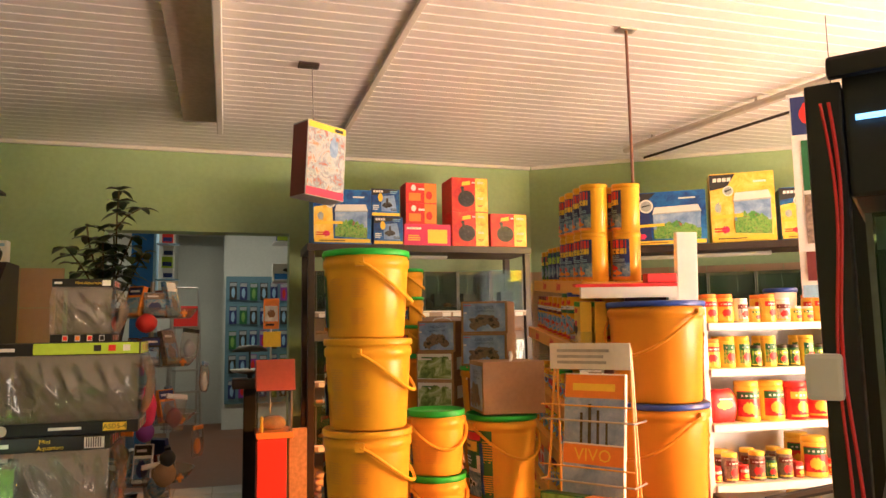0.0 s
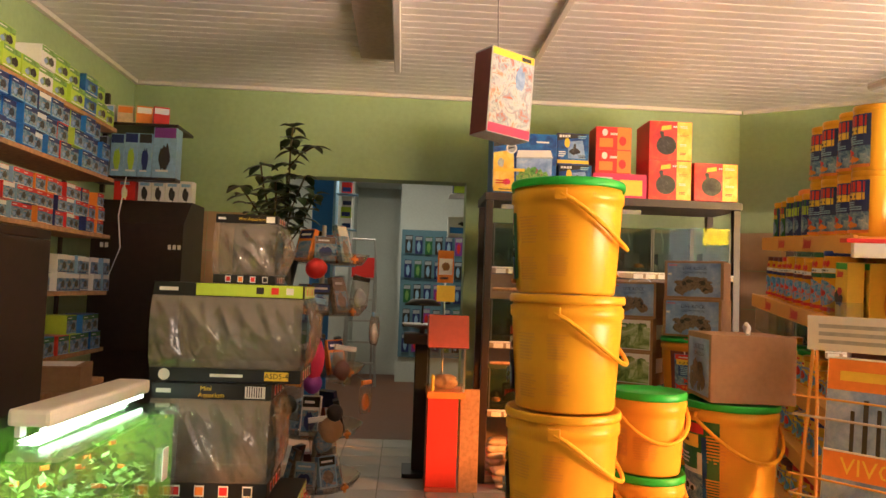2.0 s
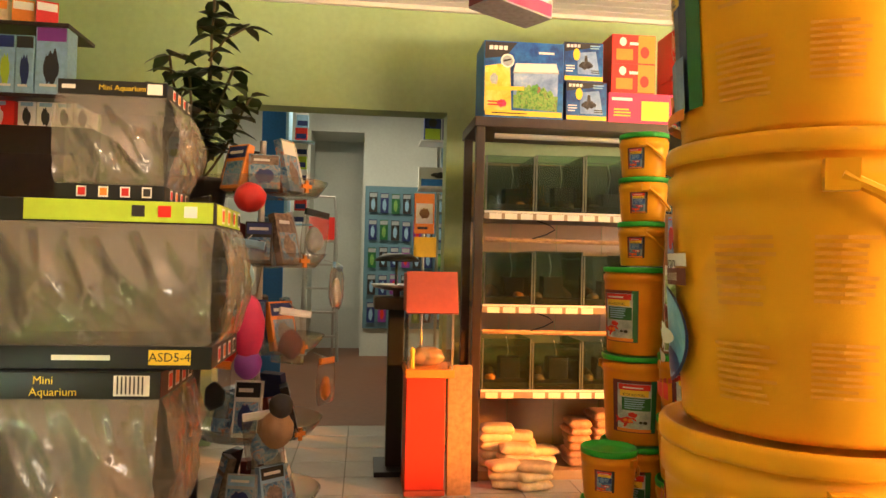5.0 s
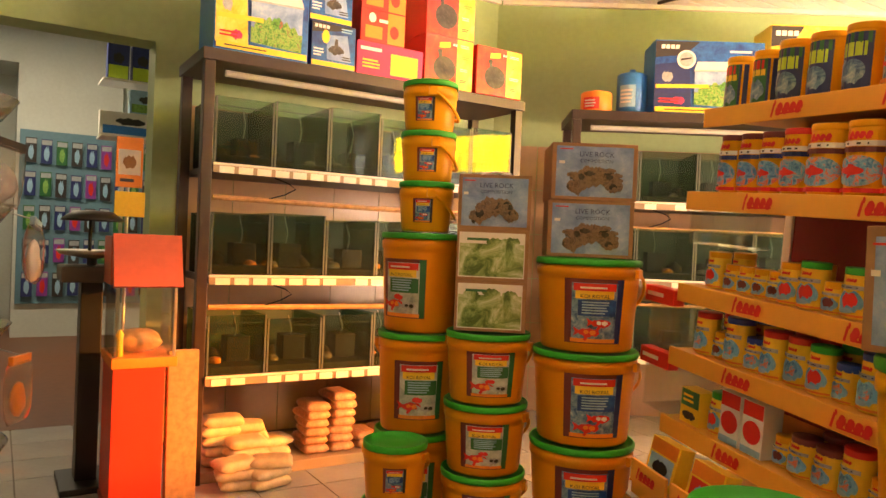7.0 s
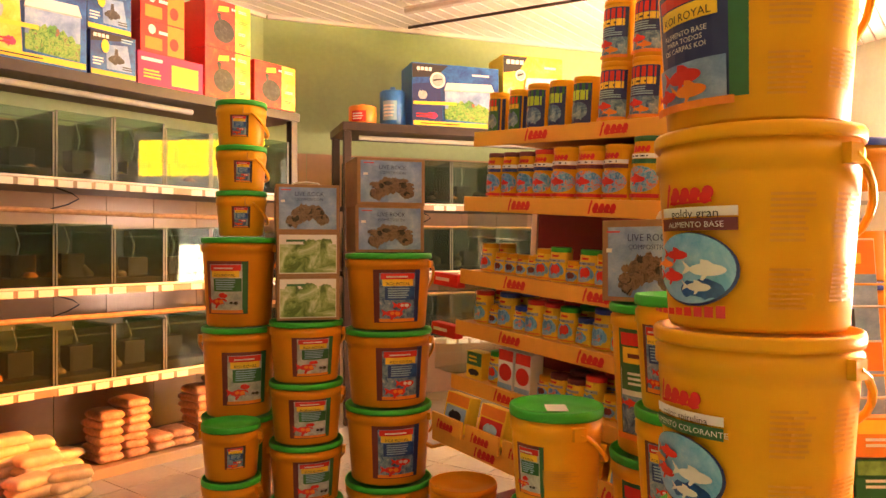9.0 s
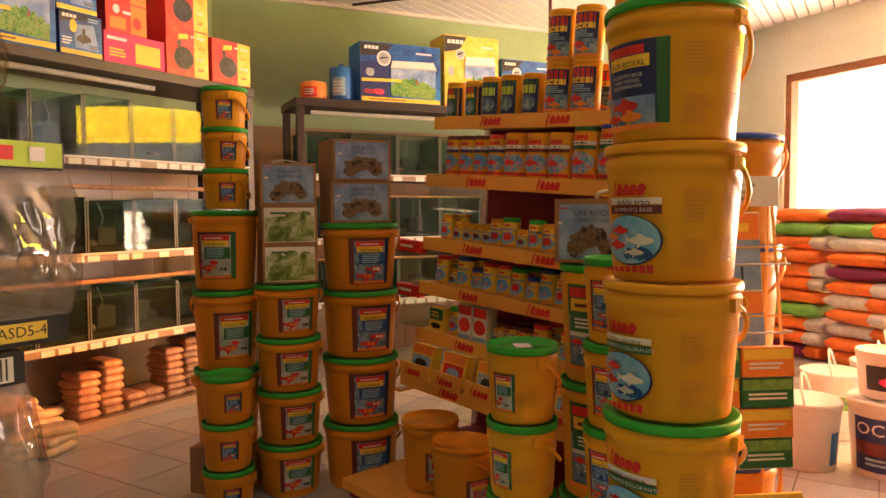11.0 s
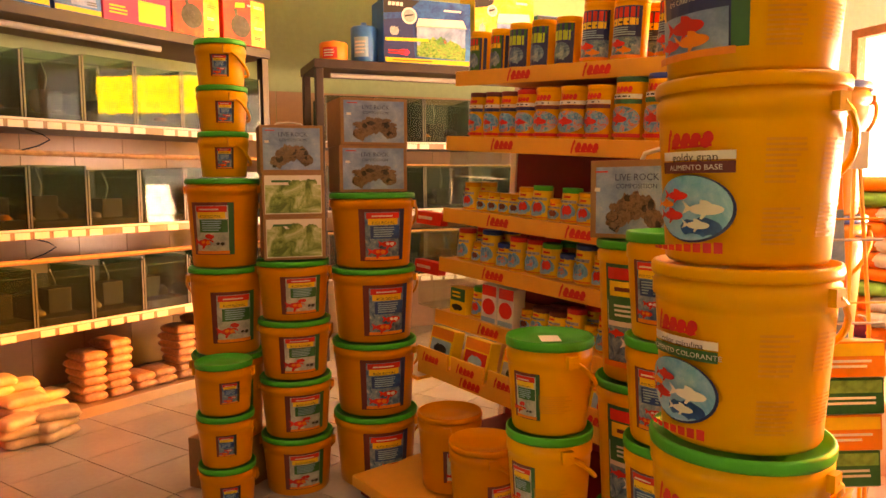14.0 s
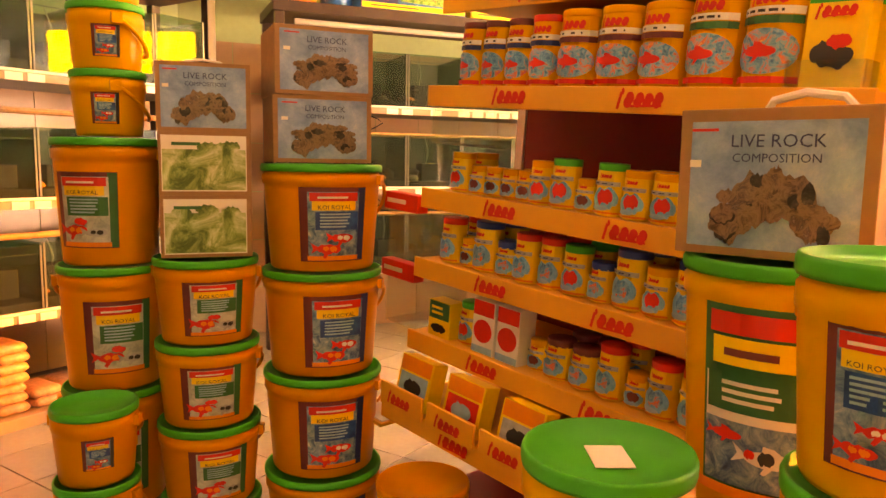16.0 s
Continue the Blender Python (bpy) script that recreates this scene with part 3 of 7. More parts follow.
def food_prints(name2, colour, angle, h):
    """Front of the tall food buckets: red mark, name, coloured band and a round fish picture."""
    base = [*logo(0.0, h * 0.80, 0.085, M_RED), ("r", -0.045, h * 0.665, 0.065, h * 0.725, M_PAPER), ("t", "goldy gran" if "BASE" in name2 else "color spirulina", 0.01, h * 0.682, 0.0165 if "BASE" in name2 else 0.0125, M_INK),
            ("r", -0.045, h * 0.575, 0.065, h * 0.655, colour), ("t", name2, 0.01, h * 0.612, 0.0108, M_PAPER),
            ("e", 0.005, h * 0.33, 0.062, h * 0.235, M_NAVY), ("e", 0.003, h * 0.335, 0.060, h * 0.225, M_PAQUA), ("p", 0.02, h * 0.2, 0.03, h * 0.06, M_PDEEP)]
    base += fish(-0.024, h * 0.28, 0.019, M_RED) + fish(-0.012, h * 0.42, 0.017, M_RED) + fish(-0.03, h * 0.36, 0.013, M_ORANGE) + fish(0.032, h * 0.33, 0.022, M_PAPER) + fish(0.022, h * 0.22, 0.015, M_WHITE)
    base += [("r", -0.06 + 0.013 * j, h * 0.035, -0.050 + 0.013 * j, h * (0.055 + 0.007 * j), M_RED) for j in range(9)]
    return base


def koi_prints(h):
    return [("r", -0.06, h * 0.1, 0.062, h * 0.86, M_NAVY), ("r", 0.062, h * 0.1, 0.085, h * 0.86, M_GPRINT), ("r", -0.05, h * 0.74, 0.04, h * 0.82, M_RED), ("r", -0.045, h * 0.62, 0.05, h * 0.73, M_YPRINT),
            ("t", "KOI ROYAL", 0.002, h * 0.655, 0.0155, M_INK), ("t", "ALIMENTO BASE", 0.0, h * 0.55, 0.010, M_PAPER), ("t", "PARA TODOS", 0.0, h * 0.50, 0.010, M_PAPER), ("t", "OS CARPAS KOI", 0.0, h * 0.45, 0.010, M_PAPER), ("r", -0.058, h * 0.1, 0.06, h * 0.36, M_PSKY), *fish(0.0, h * 0.27, 0.028, M_RED), *fish(0.012, h * 0.17, 0.024, M_ORANGE), *fish(-0.028, h * 0.16, 0.018, M_RED), ("r", -0.06, h * 0.05, 0.07, h * 0.1, M_ORANGE)]


def stack(make, x, y, z0, pitch, n, turns):
    out = [make]
    base = make
    base.matrix_world = pose(x, y, z0, 0, 0, turns[0])
    for j in range(1, n):
        out.append(copy_thing(base, pose(x, y, z0 + pitch * j, 0, 0, turns[j % len(turns)])))
    return out


# tall stack of food buckets beside the walk; the lowest carry green lids
SX, SY, P = -1.088, 3.705, 0.2695
kinds = [("koi", M_LID, 0.0), ("koi", M_LID, P), ("spirulina", M_LID, 2 * P), ("colour", M_YEL, 3 * P), ("base", M_YEL, 4 * P), ("koi", M_LID, 5 * P)]
TOPZ = 1.582
for j, (k, lid, dz) in enumerate(kinds):
    h = P - 0.002
    z = TOPZ - P * (6 - j)
    front = koi_prints(h - 0.06) if k == "koi" else food_prints("ALIMENTO BASE" if k == "base" else "ALIMENTO COLORANTE", M_BROWNP if k == "base" else M_GPRINT, 0, h - 0.06)
    b = bucket("food_bucket", 0.1365, h, M_YEL, lid, "tall yellow fish food bucket in a high stack" + (" with green lid" if lid is M_LID else " with yellow lid"), (-18, -22, -14, -20, -24, -19)[j],
               prints=[("front_print", front, 150 + (3, -4, 2, -3, 4, 0)[j], 0.012), ("side_print", fine(0.055, 0.065, j), 214, 0.115), ("side_print", fine(0.055, 0.055, j + 5), 214, 0.03), ("side_print", fine(0.05, 0.06, j + 9), 250, 0.12), ("side_print", fine(0.05, 0.05, j + 11), 250, 0.04)])
    b.matrix_world = pose(SX + (0.004, -0.003, 0.002, 0.0, 0.003, -0.002)[j], SY, max(z, 0.0), 0, 0, 0)
    tagged(b, group="stack of food buckets")

# three stacks in front of the tank rack
LABEL1 = pond_label(0.115, 0.125, M_GPRINT, M_BROWNP)
a = bucket("pond_bucket", 0.137, 0.328, M_YEL2, M_LID, "yellow pond food bucket with green lid in a stack", 60, prints=[("front_print", pond_label(0.125, 0.17, M_GPRINT, M_GPRINT), 238, 0.06)])
tagged(a, group="stack beside the tank rack")
stack(a, -0.462, 5.715, 0.197, 0.332, 3, (-3, 5, -28))
base_box = part("floor_carton", box(-0.115, -0.115, 0, 0.115, 0.115, 0.196, 0.004), M_CARD)
base_box.matrix_world = pose(-0.462, 5.715, 0, 0, 0, 10)
tagged(base_box, "low brown carton under a bucket stack", "box")
small = bucket("small_bucket", 0.094, 0.168, M_YEL, M_LID, "small yellow bucket with green lid", -22, prints=[("front_print", pond_label(0.05, 0.07, M_NAVY, M_INK), 232, 0.035)])
tagged(small, group="small buckets on the pond stack")
stack(small, -0.455, 5.71, 1.195, 0.1685, 3, (0, 5, -4))
low = bucket("small_bucket", 0.099, 0.183, M_YEL2, M_LID, "small yellow bucket with green lid", 30, prints=[("front_print", pond_label(0.052, 0.066, M_NAVY, M_INK), 236, 0.05)])
tagged(low, group="small bucket stack on the floor")
stack(low, -0.641, 5.52, 0.0, 0.1845, 3, (0, -5, 6))
bstk = bucket("pond_bucket", 0.135, 0.220, M_YEL2, M_LID, "yellow pond food bucket with green lid carrying boxes", 35, prints=[("front_print", LABEL1, 238, 0.035)])
tagged(bstk, group="stack carrying green boxes")
stack(bstk, -0.341, 5.474, 0.0, 0.2215, 4, (0, 4, -3, 2))
c = bucket("koi_bucket", 0.164, 0.280, M_YEL2, M_LID, "large yellow koi food bucket with green lid", 20, prints=[("front_print", pond_label(0.135, 0.17, M_GPRINT, M_NAVY), 236, 0.04)])
tagged(c, group="koi bucket stack")
stack(c, -0.103, 5.276, 0.0, 0.2835, 4, (0, -3, 3, -1))

# stacks at the end of the yellow shelf
e5 = bucket("clownfish_bucket", 0.097, 0.205, M_YEL, M_LID, "pale yellow bucket with green lid", -35, prints=[("front_print", pond_label(0.05, 0.09, M_GPRINT, M_GPRINT), 172, 0.04), ("side_print", fine(0.07, 0.042, 8), 215, 0.05)])
tagged(e5, group="bucket stack with a paper tag")
E5 = stack(e5, -0.823, 4.164, 0.004, 0.2055, 4, (0, 3, -6, 0))
tag = part("price_tag", box(-0.03, -0.022, 0, 0.03, 0.022, 0.0012), M_PAPER)
tag.matrix_world = pose(-0.83, 4.16, 0.8175, 0, 0, 35)
tagged(tag, "white paper price tag on a green lid", "price tag")
g7 = bucket("discus_bucket", 0.0985, 0.211, M_YEL, M_LID, "yellow bucket with green lid in a tall stack", -80, prints=[("front_print", pond_label(0.062, 0.115, M_NAVY, M_NAVY), 168, 0.04), ("side_print", [("r", -0.022, 0.0, 0.022, 0.07, M_BRINK), *bars(-0.018, 0.018, 0.008, 0.062, 5, M_YEL, 2)], 205, 0.045), ("side_print", fine(0.06, 0.060, 5), 250, 0.04)])
tagged(g7, group="narrow bucket stack")
stack(g7, -0.815, 3.889, 0.008, 0.2115, 5, (0, 6, -4, 3, -2))
f6 = bucket("marine_bucket", 0.133, 0.338, M_YEL, M_LID, "large yellow food bucket with green lid under a carton", -70, prints=[("front_print", [("r", -0.085, -0.012, 0.10, 0.235, M_GPRINT), ("q", 0.05, 0.02, 0.066, 0.0, 0.066, 0.19, 0.05, 0.19, M_PDEEP), ("r", -0.08, 0.0, 0.052, 0.145, M_PAPER), ("r", -0.08, 0.0, 0.052, 0.085, M_PFISH), ("r", -0.075, 0.198, 0.058, 0.226, M_RED), ("r", -0.07, 0.158, 0.042, 0.194, M_YPRINT), *bars(-0.055, 0.025, 0.166, 0.186, 1, M_BROWNP, 4), ("r", -0.075, 0.098, 0.038, 0.148, M_GPRINT),
    *bars(-0.055, 0.022, 0.108, 0.142, 3, M_PAPER, 3), *fish(0.005, 0.045, 0.03, M_PAPER), ("p", 0.0, 0.047, 0.009, 0.009, M_INK), ("p", 0.022, 0.042, 0.007, 0.007, M_INK), ("p", -0.018, 0.05, 0.006, 0.006, M_RED), *fish(-0.045, 0.07, 0.018, M_RED), ("r", -0.085, -0.012, 0.06, 0.002, M_ORANGE)], 186, 0.05), ("side_print", fine(0.06, 0.08, 3), 232, 0.17), ("side_print", fine(0.06, 0.07, 4), 232, 0.06)])
tagged(f6, group="stack under the carton")
stack(f6, -0.52, 4.035, 0.003, 0.3415, 3, (0, 4, -2))
blue = bucket("blue_lid_bucket", 0.175, 0.355, M_YEL2, M_BLUELID, "large yellow bucket with blue lid", 200, prints=[("side_print", [("r", -0.06, 0.02, 0.06, 0.26, M_ORANGE), *bars(-0.05, 0.05, 0.05, 0.22, 6, M_BRINK, 4)], -20, 0.03)])
tagged(blue, group="blue lid bucket stack")
stack(blue, 0.0, 3.79, 0.0, 0.356, 4, (0, 4, -3, 2))
open_b = bucket("plain_bucket", 0.115, 0.27, M_YEL2, M_YEL2, "orange bucket with orange lid on the shelf base", -60, prints=[("front_print", pond_label(0.08, 0.1, M_RED, M_BROWNP), 230, 0.05)])
open_b.matrix_world = pose(-0.185, 4.865, 0.089)
copy_thing(open_b, pose(-0.335, 4.63, 0.073, 0, 0, 15))


# ---- boxes ----
def carton(name, w, d, h, m, body, label, category="box", front=(), right=(), left=(), top=(), group="", bevel=0.002):
    """A box with its base centre at m and its printed faces: front faces -y."""
    ob = part(name, box(-w / 2, -d / 2, 0, w / 2, d / 2, h, bevel), body)
    ob.matrix_world = m
    tagged(ob, label, category, group)
    for nm, shapes, place in (("front_print", front, flat((0, -d / 2, 0), (1, 0, 0), (0, 0, 1))), ("side_print", right, flat((w / 2, 0, 0), (0, 1, 0), (0, 0, 1))),
                              ("side_print", left, flat((-w / 2, 0, 0), (0, -1, 0), (0, 0, 1))), ("top_print", top, flat((0, 0, h), (1, 0, 0), (0, 1, 0)))):
        if shapes:
            printed(nm, list(shapes), place, ob)
    return ob


def live_rock(w, h):
    hw = w / 2
    rnd = random.Random(int(w * 1000))
    s = [("r", -hw * 0.9, h * 0.06, hw * 0.9, h * 0.94, M_PSKY), ("t", "LIVE ROCK", 0.02 * w, h * 0.80, h * 0.125, M_NAVY), ("t", "COMPOSITION", 0.02 * w, h * 0.685, h * 0.085, M_NAVY)]
    for q, v, r in ((-0.40, 0.24, 0.24), (-0.12, 0.40, 0.30), (0.2, 0.42, 0.28), (0.45, 0.26, 0.22)):
        s.append(("p", q * hw, h * v, hw * r, h * r * 0.55, M_PROCK))
    for j in range(26):
        a = math.pi * j / 25
        s.append(("p", (-0.52 * math.cos(a) + rnd.uniform(-0.1, 0.14)) * hw, h * (0.22 + 0.26 * math.sin(a) + rnd.uniform(-0.08, 0.08)), hw * rnd.uniform(0.06, 0.15), h * rnd.uniform(0.035, 0.08), M_PROCK if j % 4 else M_PPUMP))
    return s + [("r", -hw * 0.85, h * 0.62, -hw * 0.72, h * 0.67, M_PAPER), *bars(-hw * 0.84, -hw * 0.45, h * 0.86, h * 0.90, 1, M_RED, 3)]


def plants_box(w, h):
    hw = w / 2
    s = [("r", -hw * 0.92, h * 0.06, hw * 0.88, h * 0.94, M_PAPER), ("r", -hw * 0.90, h * 0.08, hw * 0.86, h * 0.72, M_PLEAF)]
    rnd = random.Random(int(w * 1000))
    for j in range(4):
        s.append(("p", rnd.uniform(-0.6, 0.6) * hw, h * rnd.uniform(0.7, 0.78), hw * 0.22, h * 0.08, M_PLEAF))
    return s + bars(-hw * 0.7, -hw * 0.1, h * 0.76, h * 0.86, 1, M_GPRINT, 2)


rb1 = carton("live_rock_box", 0.232, 0.19, 0.175, pose(-0.30, 5.52, 1.209, 0, 0, -38), M_CARD, "cardboard live rock box with blue picture label", front=live_rock(0.232, 0.175), group="live rock boxes")
for j, z in enumerate((0.886, 1.0475)):
    carton("plant_box", 0.226, 0.20, 0.161, pose(-0.315, 5.50, z, 0, 0, -38), M_CARD, "cardboard box with green water plant picture", front=plants_box(0.226 + 0.004 * j, 0.161), right=[("r", -0.05, 0.06, 0.05, 0.13, M_PAPER)], group="green boxes on buckets")
for j, z in enumerate((1.1345, 1.3105)):
    carton("live_rock_box", 0.262, 0.21, 0.175, pose(-0.09, 5.31, z, 0, 0, -36 + 3 * j), M_CARD, "cardboard live rock box with blue picture label", front=live_rock(0.262, 0.175), group="live rock boxes")
big = carton("live_rock_box", 0.235, 0.23, 0.187, pose(-0.497, 4.035, 1.028, 0, 0, -97), M_CARD, "large live rock carton with white plastic handle", front=live_rock(0.225, 0.182), group="live rock boxes")
part("handle", tube([(-0.06, 0.04, 0.186), (-0.045, 0.03, 0.207), (0, 0.02, 0.216), (0.05, 0.01, 0.207), (0.07, 0, 0.186)], 0.006), M_PAPER, big, "white plastic carrying handle")
part("handle", tube([(-0.06, 0, 0.174), (-0.045, 0, 0.188), (0, 0, 0.193), (0.045, 0, 0.188), (0.06, 0, 0.174)], 0.003), M_PAPER, rb1, "white carrying cord")


# ---- tank racks ----
M_TANRAIL = mat("tan_rail", (0.36, 0.27, 0.20), 0.4, grain=0.15, scale=25, stain=0.2)


def tank_rack(name, m, width, depth, levels, top, tank_h, n_tanks, label, seed=0, upper=True):
    """A welded steel rack with tank rows, price strips and a lamp under the top."""
    rk = thing(name, m, label, "aquarium rack")
    p = 0.05
    for x in (0, width - p):
        for y in (0, depth - p):
            part("post", box(x, y, 0, x + p, y + p, top - 0.055, 0.004), M_STEEL, rk)
    part("top_shelf", box(-0.01, -0.01, top - 0.055, width + 0.01, depth, top, 0.004), M_STEEL, rk)
    part("lamp_tube", tube([(0.12, 0.10, top - 0.085), (width * 0.62, 0.10, top - 0.085)], 0.016, 10), M_TUBE, rk, "grey fluorescent tube, switched off")
    rnd = random.Random(seed)
    for z in levels:
        part("shelf", box(p + 0.001, 0.004, z - 0.045, width - p - 0.001, depth - 0.004, z - 0.012, 0.002), M_STEEL, rk)
        part("price_rail", box(p + 0.002, -0.014, z - 0.015, width - p - 0.002, 0.003, z - 0.004, 0.002), M_WHITE, rk, "white price rail")
        part("rail_backing", box(p + 0.002, -0.008, z - 0.050, width - p - 0.002, 0.003, z - 0.016, 0.002), M_TANRAIL, rk)
        x = p + 0.03
        card = None
        while x < width - p - 0.09:
            if rnd.random() < 0.86:
                if card is None:
                    card = part("price_card", box(-0.034, -0.003, -0.016, 0.034, 0, 0.016), M_PAPER, rk)
                    card.location = (x + 0.034, -0.0085, z - 0.034)
                else:
                    share("price_card", card, rk, Matrix.Translation((x + 0.034, -0.0085, z - 0.034)))
            x += 0.088
    for z in levels[:-1] if upper else levels:
        part("air_pipe", tube([(p + 0.02, 0.06, z - 0.16), (width * 0.5, 0.055, z - 0.165), (width - p - 0.02, 0.06, z - 0.158)], 0.013, 8), M_WOOD, rk, "tan plastic air pipe")
        pts = [(width * 0.2 + 0.1 * math.sin(q), 0.045 + 0.01 * math.cos(q * 2), z - 0.05 - 0.03 * q) for q in (0, 0.8, 1.6, 2.6, 3.4)]
        part("air_hose", tube(pts, 0.004, 6), M_BLACK, rk, "thin black air hose")
    return rk


M_GREYC2 = mat("silicone_seam", (0.11, 0.13, 0.11), 0.3, grain=0.2, scale=40)


def fish_tank(name, w, d, h, m, label, seed, group):
    """A glass tank with water, dark gravel, a black filter box and a stone."""
    th = thing(name, m, label, "aquarium", group)
    t = 0.006
    rnd = random.Random(seed)
    for nm, dims in (("glass_front", (0, 0, 0, w, t, h)), ("glass_side", (0, t + 0.001, 0, t, d - t, h)), ("glass_side", (w - t, t + 0.001, 0, w, d - t, h))):
        g = part(nm, box(*dims), M_TANK, th)
        g.visible_shadow = False
    part("back_panel", box(0, d - t + 0.001, 0, w, d, h), M_WATER, th, "teal painted rear pane")
    part("gravel", box(t + 0.001, t + 0.002, 0.001, w - t - 0.001, d - t - 0.002, 0.036 + rnd.uniform(0, 0.016), 0.006), M_GRAVEL, th)
    x = rnd.uniform(0.08, w - 0.12)
    part("filter_box", box(x, d * 0.35, 0.034, x + 0.115, d * 0.6, 0.045 + rnd.uniform(0.09, 0.13), 0.005), M_BLACK, th, "black filter box")
    bm = bmesh.new()
    bmesh.ops.create_icosphere(bm, subdivisions=2, radius=0.05)
    for v in bm.verts:
        v.co *= 1 + 0.5 * noise.noise(v.co * 22 + Vector((seed * 3, 0, 0)))
    bmesh.ops.translate(bm, verts=bm.verts[:], vec=(w * 0.25 if x > w * 0.4 else w * 0.78, d * 0.45, 0.06))
    part("rock", bm, M_GRAVEL, th, "dark rock on the gravel", smooth=True)
    bm = bmesh.new()
    bmesh.ops.create_icosphere(bm, subdivisions=2, radius=0.032)
    for v in bm.verts:
        v.co *= 1 + 0.35 * noise.noise(v.co * 30 + Vector((seed, 0, 0)))
        v.co.z = v.co.z * 0.7
    bmesh.ops.translate(bm, verts=bm.verts[:], vec=(min(max(x + rnd.choice((-0.06, 0.12)), 0.05), w - 0.05), d * 0.3, 0.052))
    part("ornament", bm, (M_ORANGE if seed % 3 == 0 else M_ROCK), th, smooth=True)
    part("water_line", box(t + 0.001, t + 0.001, h * 0.86, w - t - 0.001, t + 0.003, h * 0.875), M_GREYC2, th, "pale scale line on the glass")
    for xx in (0.0, w - 0.008):
        part("glass_seam", box(xx, -0.002, 0.002, xx + 0.008, -0.0002, h - 0.001), M_GREYC2, th)
    part("air_tube", tube([(x + 0.04, d * 0.45, 0.12), (x + 0.05, d * 0.4, h * 0.7), (x + 0.045, d * 0.5, h - 0.01)], 0.003, 6), M_TUBE, th)
    return th


RX, RY, RW, RD = -0.925, 6.93, 1.815, 0.50
LEV = (1.487, 0.973, 0.506)
tank_rack("tank_rack", pose(RX, RY, 0), RW, RD, LEV, 2.0, 0.29, 6, "tall dark steel rack with three rows of fish tanks", 3)
tw = (RW - 0.12) / 6
for r, z in enumerate(LEV):
    hgt = (0.315, 0.285, 0.265)[r]
    for j in range(6):
        fish_tank("fish_tank", tw - 0.006, 0.42, hgt + 0.01 * ((j * 7 + r) % 3), pose(RX + 0.06 + tw * j, RY + 0.012, z - 0.011), "small glass fish tank with dark gravel", r * 6 + j, "fish tanks in the tall rack")
part_sl = thing("tank_rack_skirt", pose(RX, RY, 0), "pale tiled plinth below the tank rack", "plinth", kind="structure")
part("plinth", box(0.052, 0.02, 0.0, RW - 0.052, 0.55, 0.052, 0.004), M_WTILE, part_sl)

# boxes on the tall rack
def blocks(u, v, s, n, material):
    """A word mark as plain blocks."""
    return [("q", u + s * 1.15 * j, v, u + s * (1.15 * j + 0.92), v, u + s * (1.15 * j + 1.0), v + s, u + s * (1.15 * j + 0.08), v + s, material) for j in range(n)]


def pump_box(w, h):
    hw = w / 2
    rnd = random.Random(int(w * 900))
    s = [("r", -hw * 0.985, 0.003, hw * 0.30, h - 0.003, M_PRED), ("r", hw * 0.30, 0.003, hw * 0.985, h - 0.003, M_PYEL), ("q", -hw * 0.45, h * 0.76, hw * 0.02, h * 0.80, hw * 0.02, h * 0.91, -hw * 0.42, h * 0.87, M_YPRINT),
         ("e", -hw * 0.20, h * 0.38, hw * 0.46, h * 0.24, M_PPUMP), ("p", -hw * 0.2, h * 0.40, hw * 0.40, h * 0.20, M_PPUMP), ("q", -hw * 0.42, h * 0.5, -hw * 0.30, h * 0.52, -hw * 0.34, h * 0.70, -hw * 0.5, h * 0.70, M_PPUMP), ("e", -hw * 0.42, h * 0.70, hw * 0.1, h * 0.04, M_PPUMP)]
    s += [("r", -hw * 0.52 + hw * 0.06 * j, h * 0.26, -hw * 0.50 + hw * 0.06 * j, h * 0.48, M_INK) for j in range(11)]
    for j, v in enumerate((0.82, 0.6, 0.36, 0.14)):
        s += bars(hw * 0.4, hw * rnd.uniform(0.7, 0.9), h * v, h * (v + 0.07), 2, (M_PAPER, M_ORANGE, M_PAPER, M_RED)[j], j)
    return s + blocks(hw * 0.08, h * 0.83, h * 0.045, 2, M_PAPER)


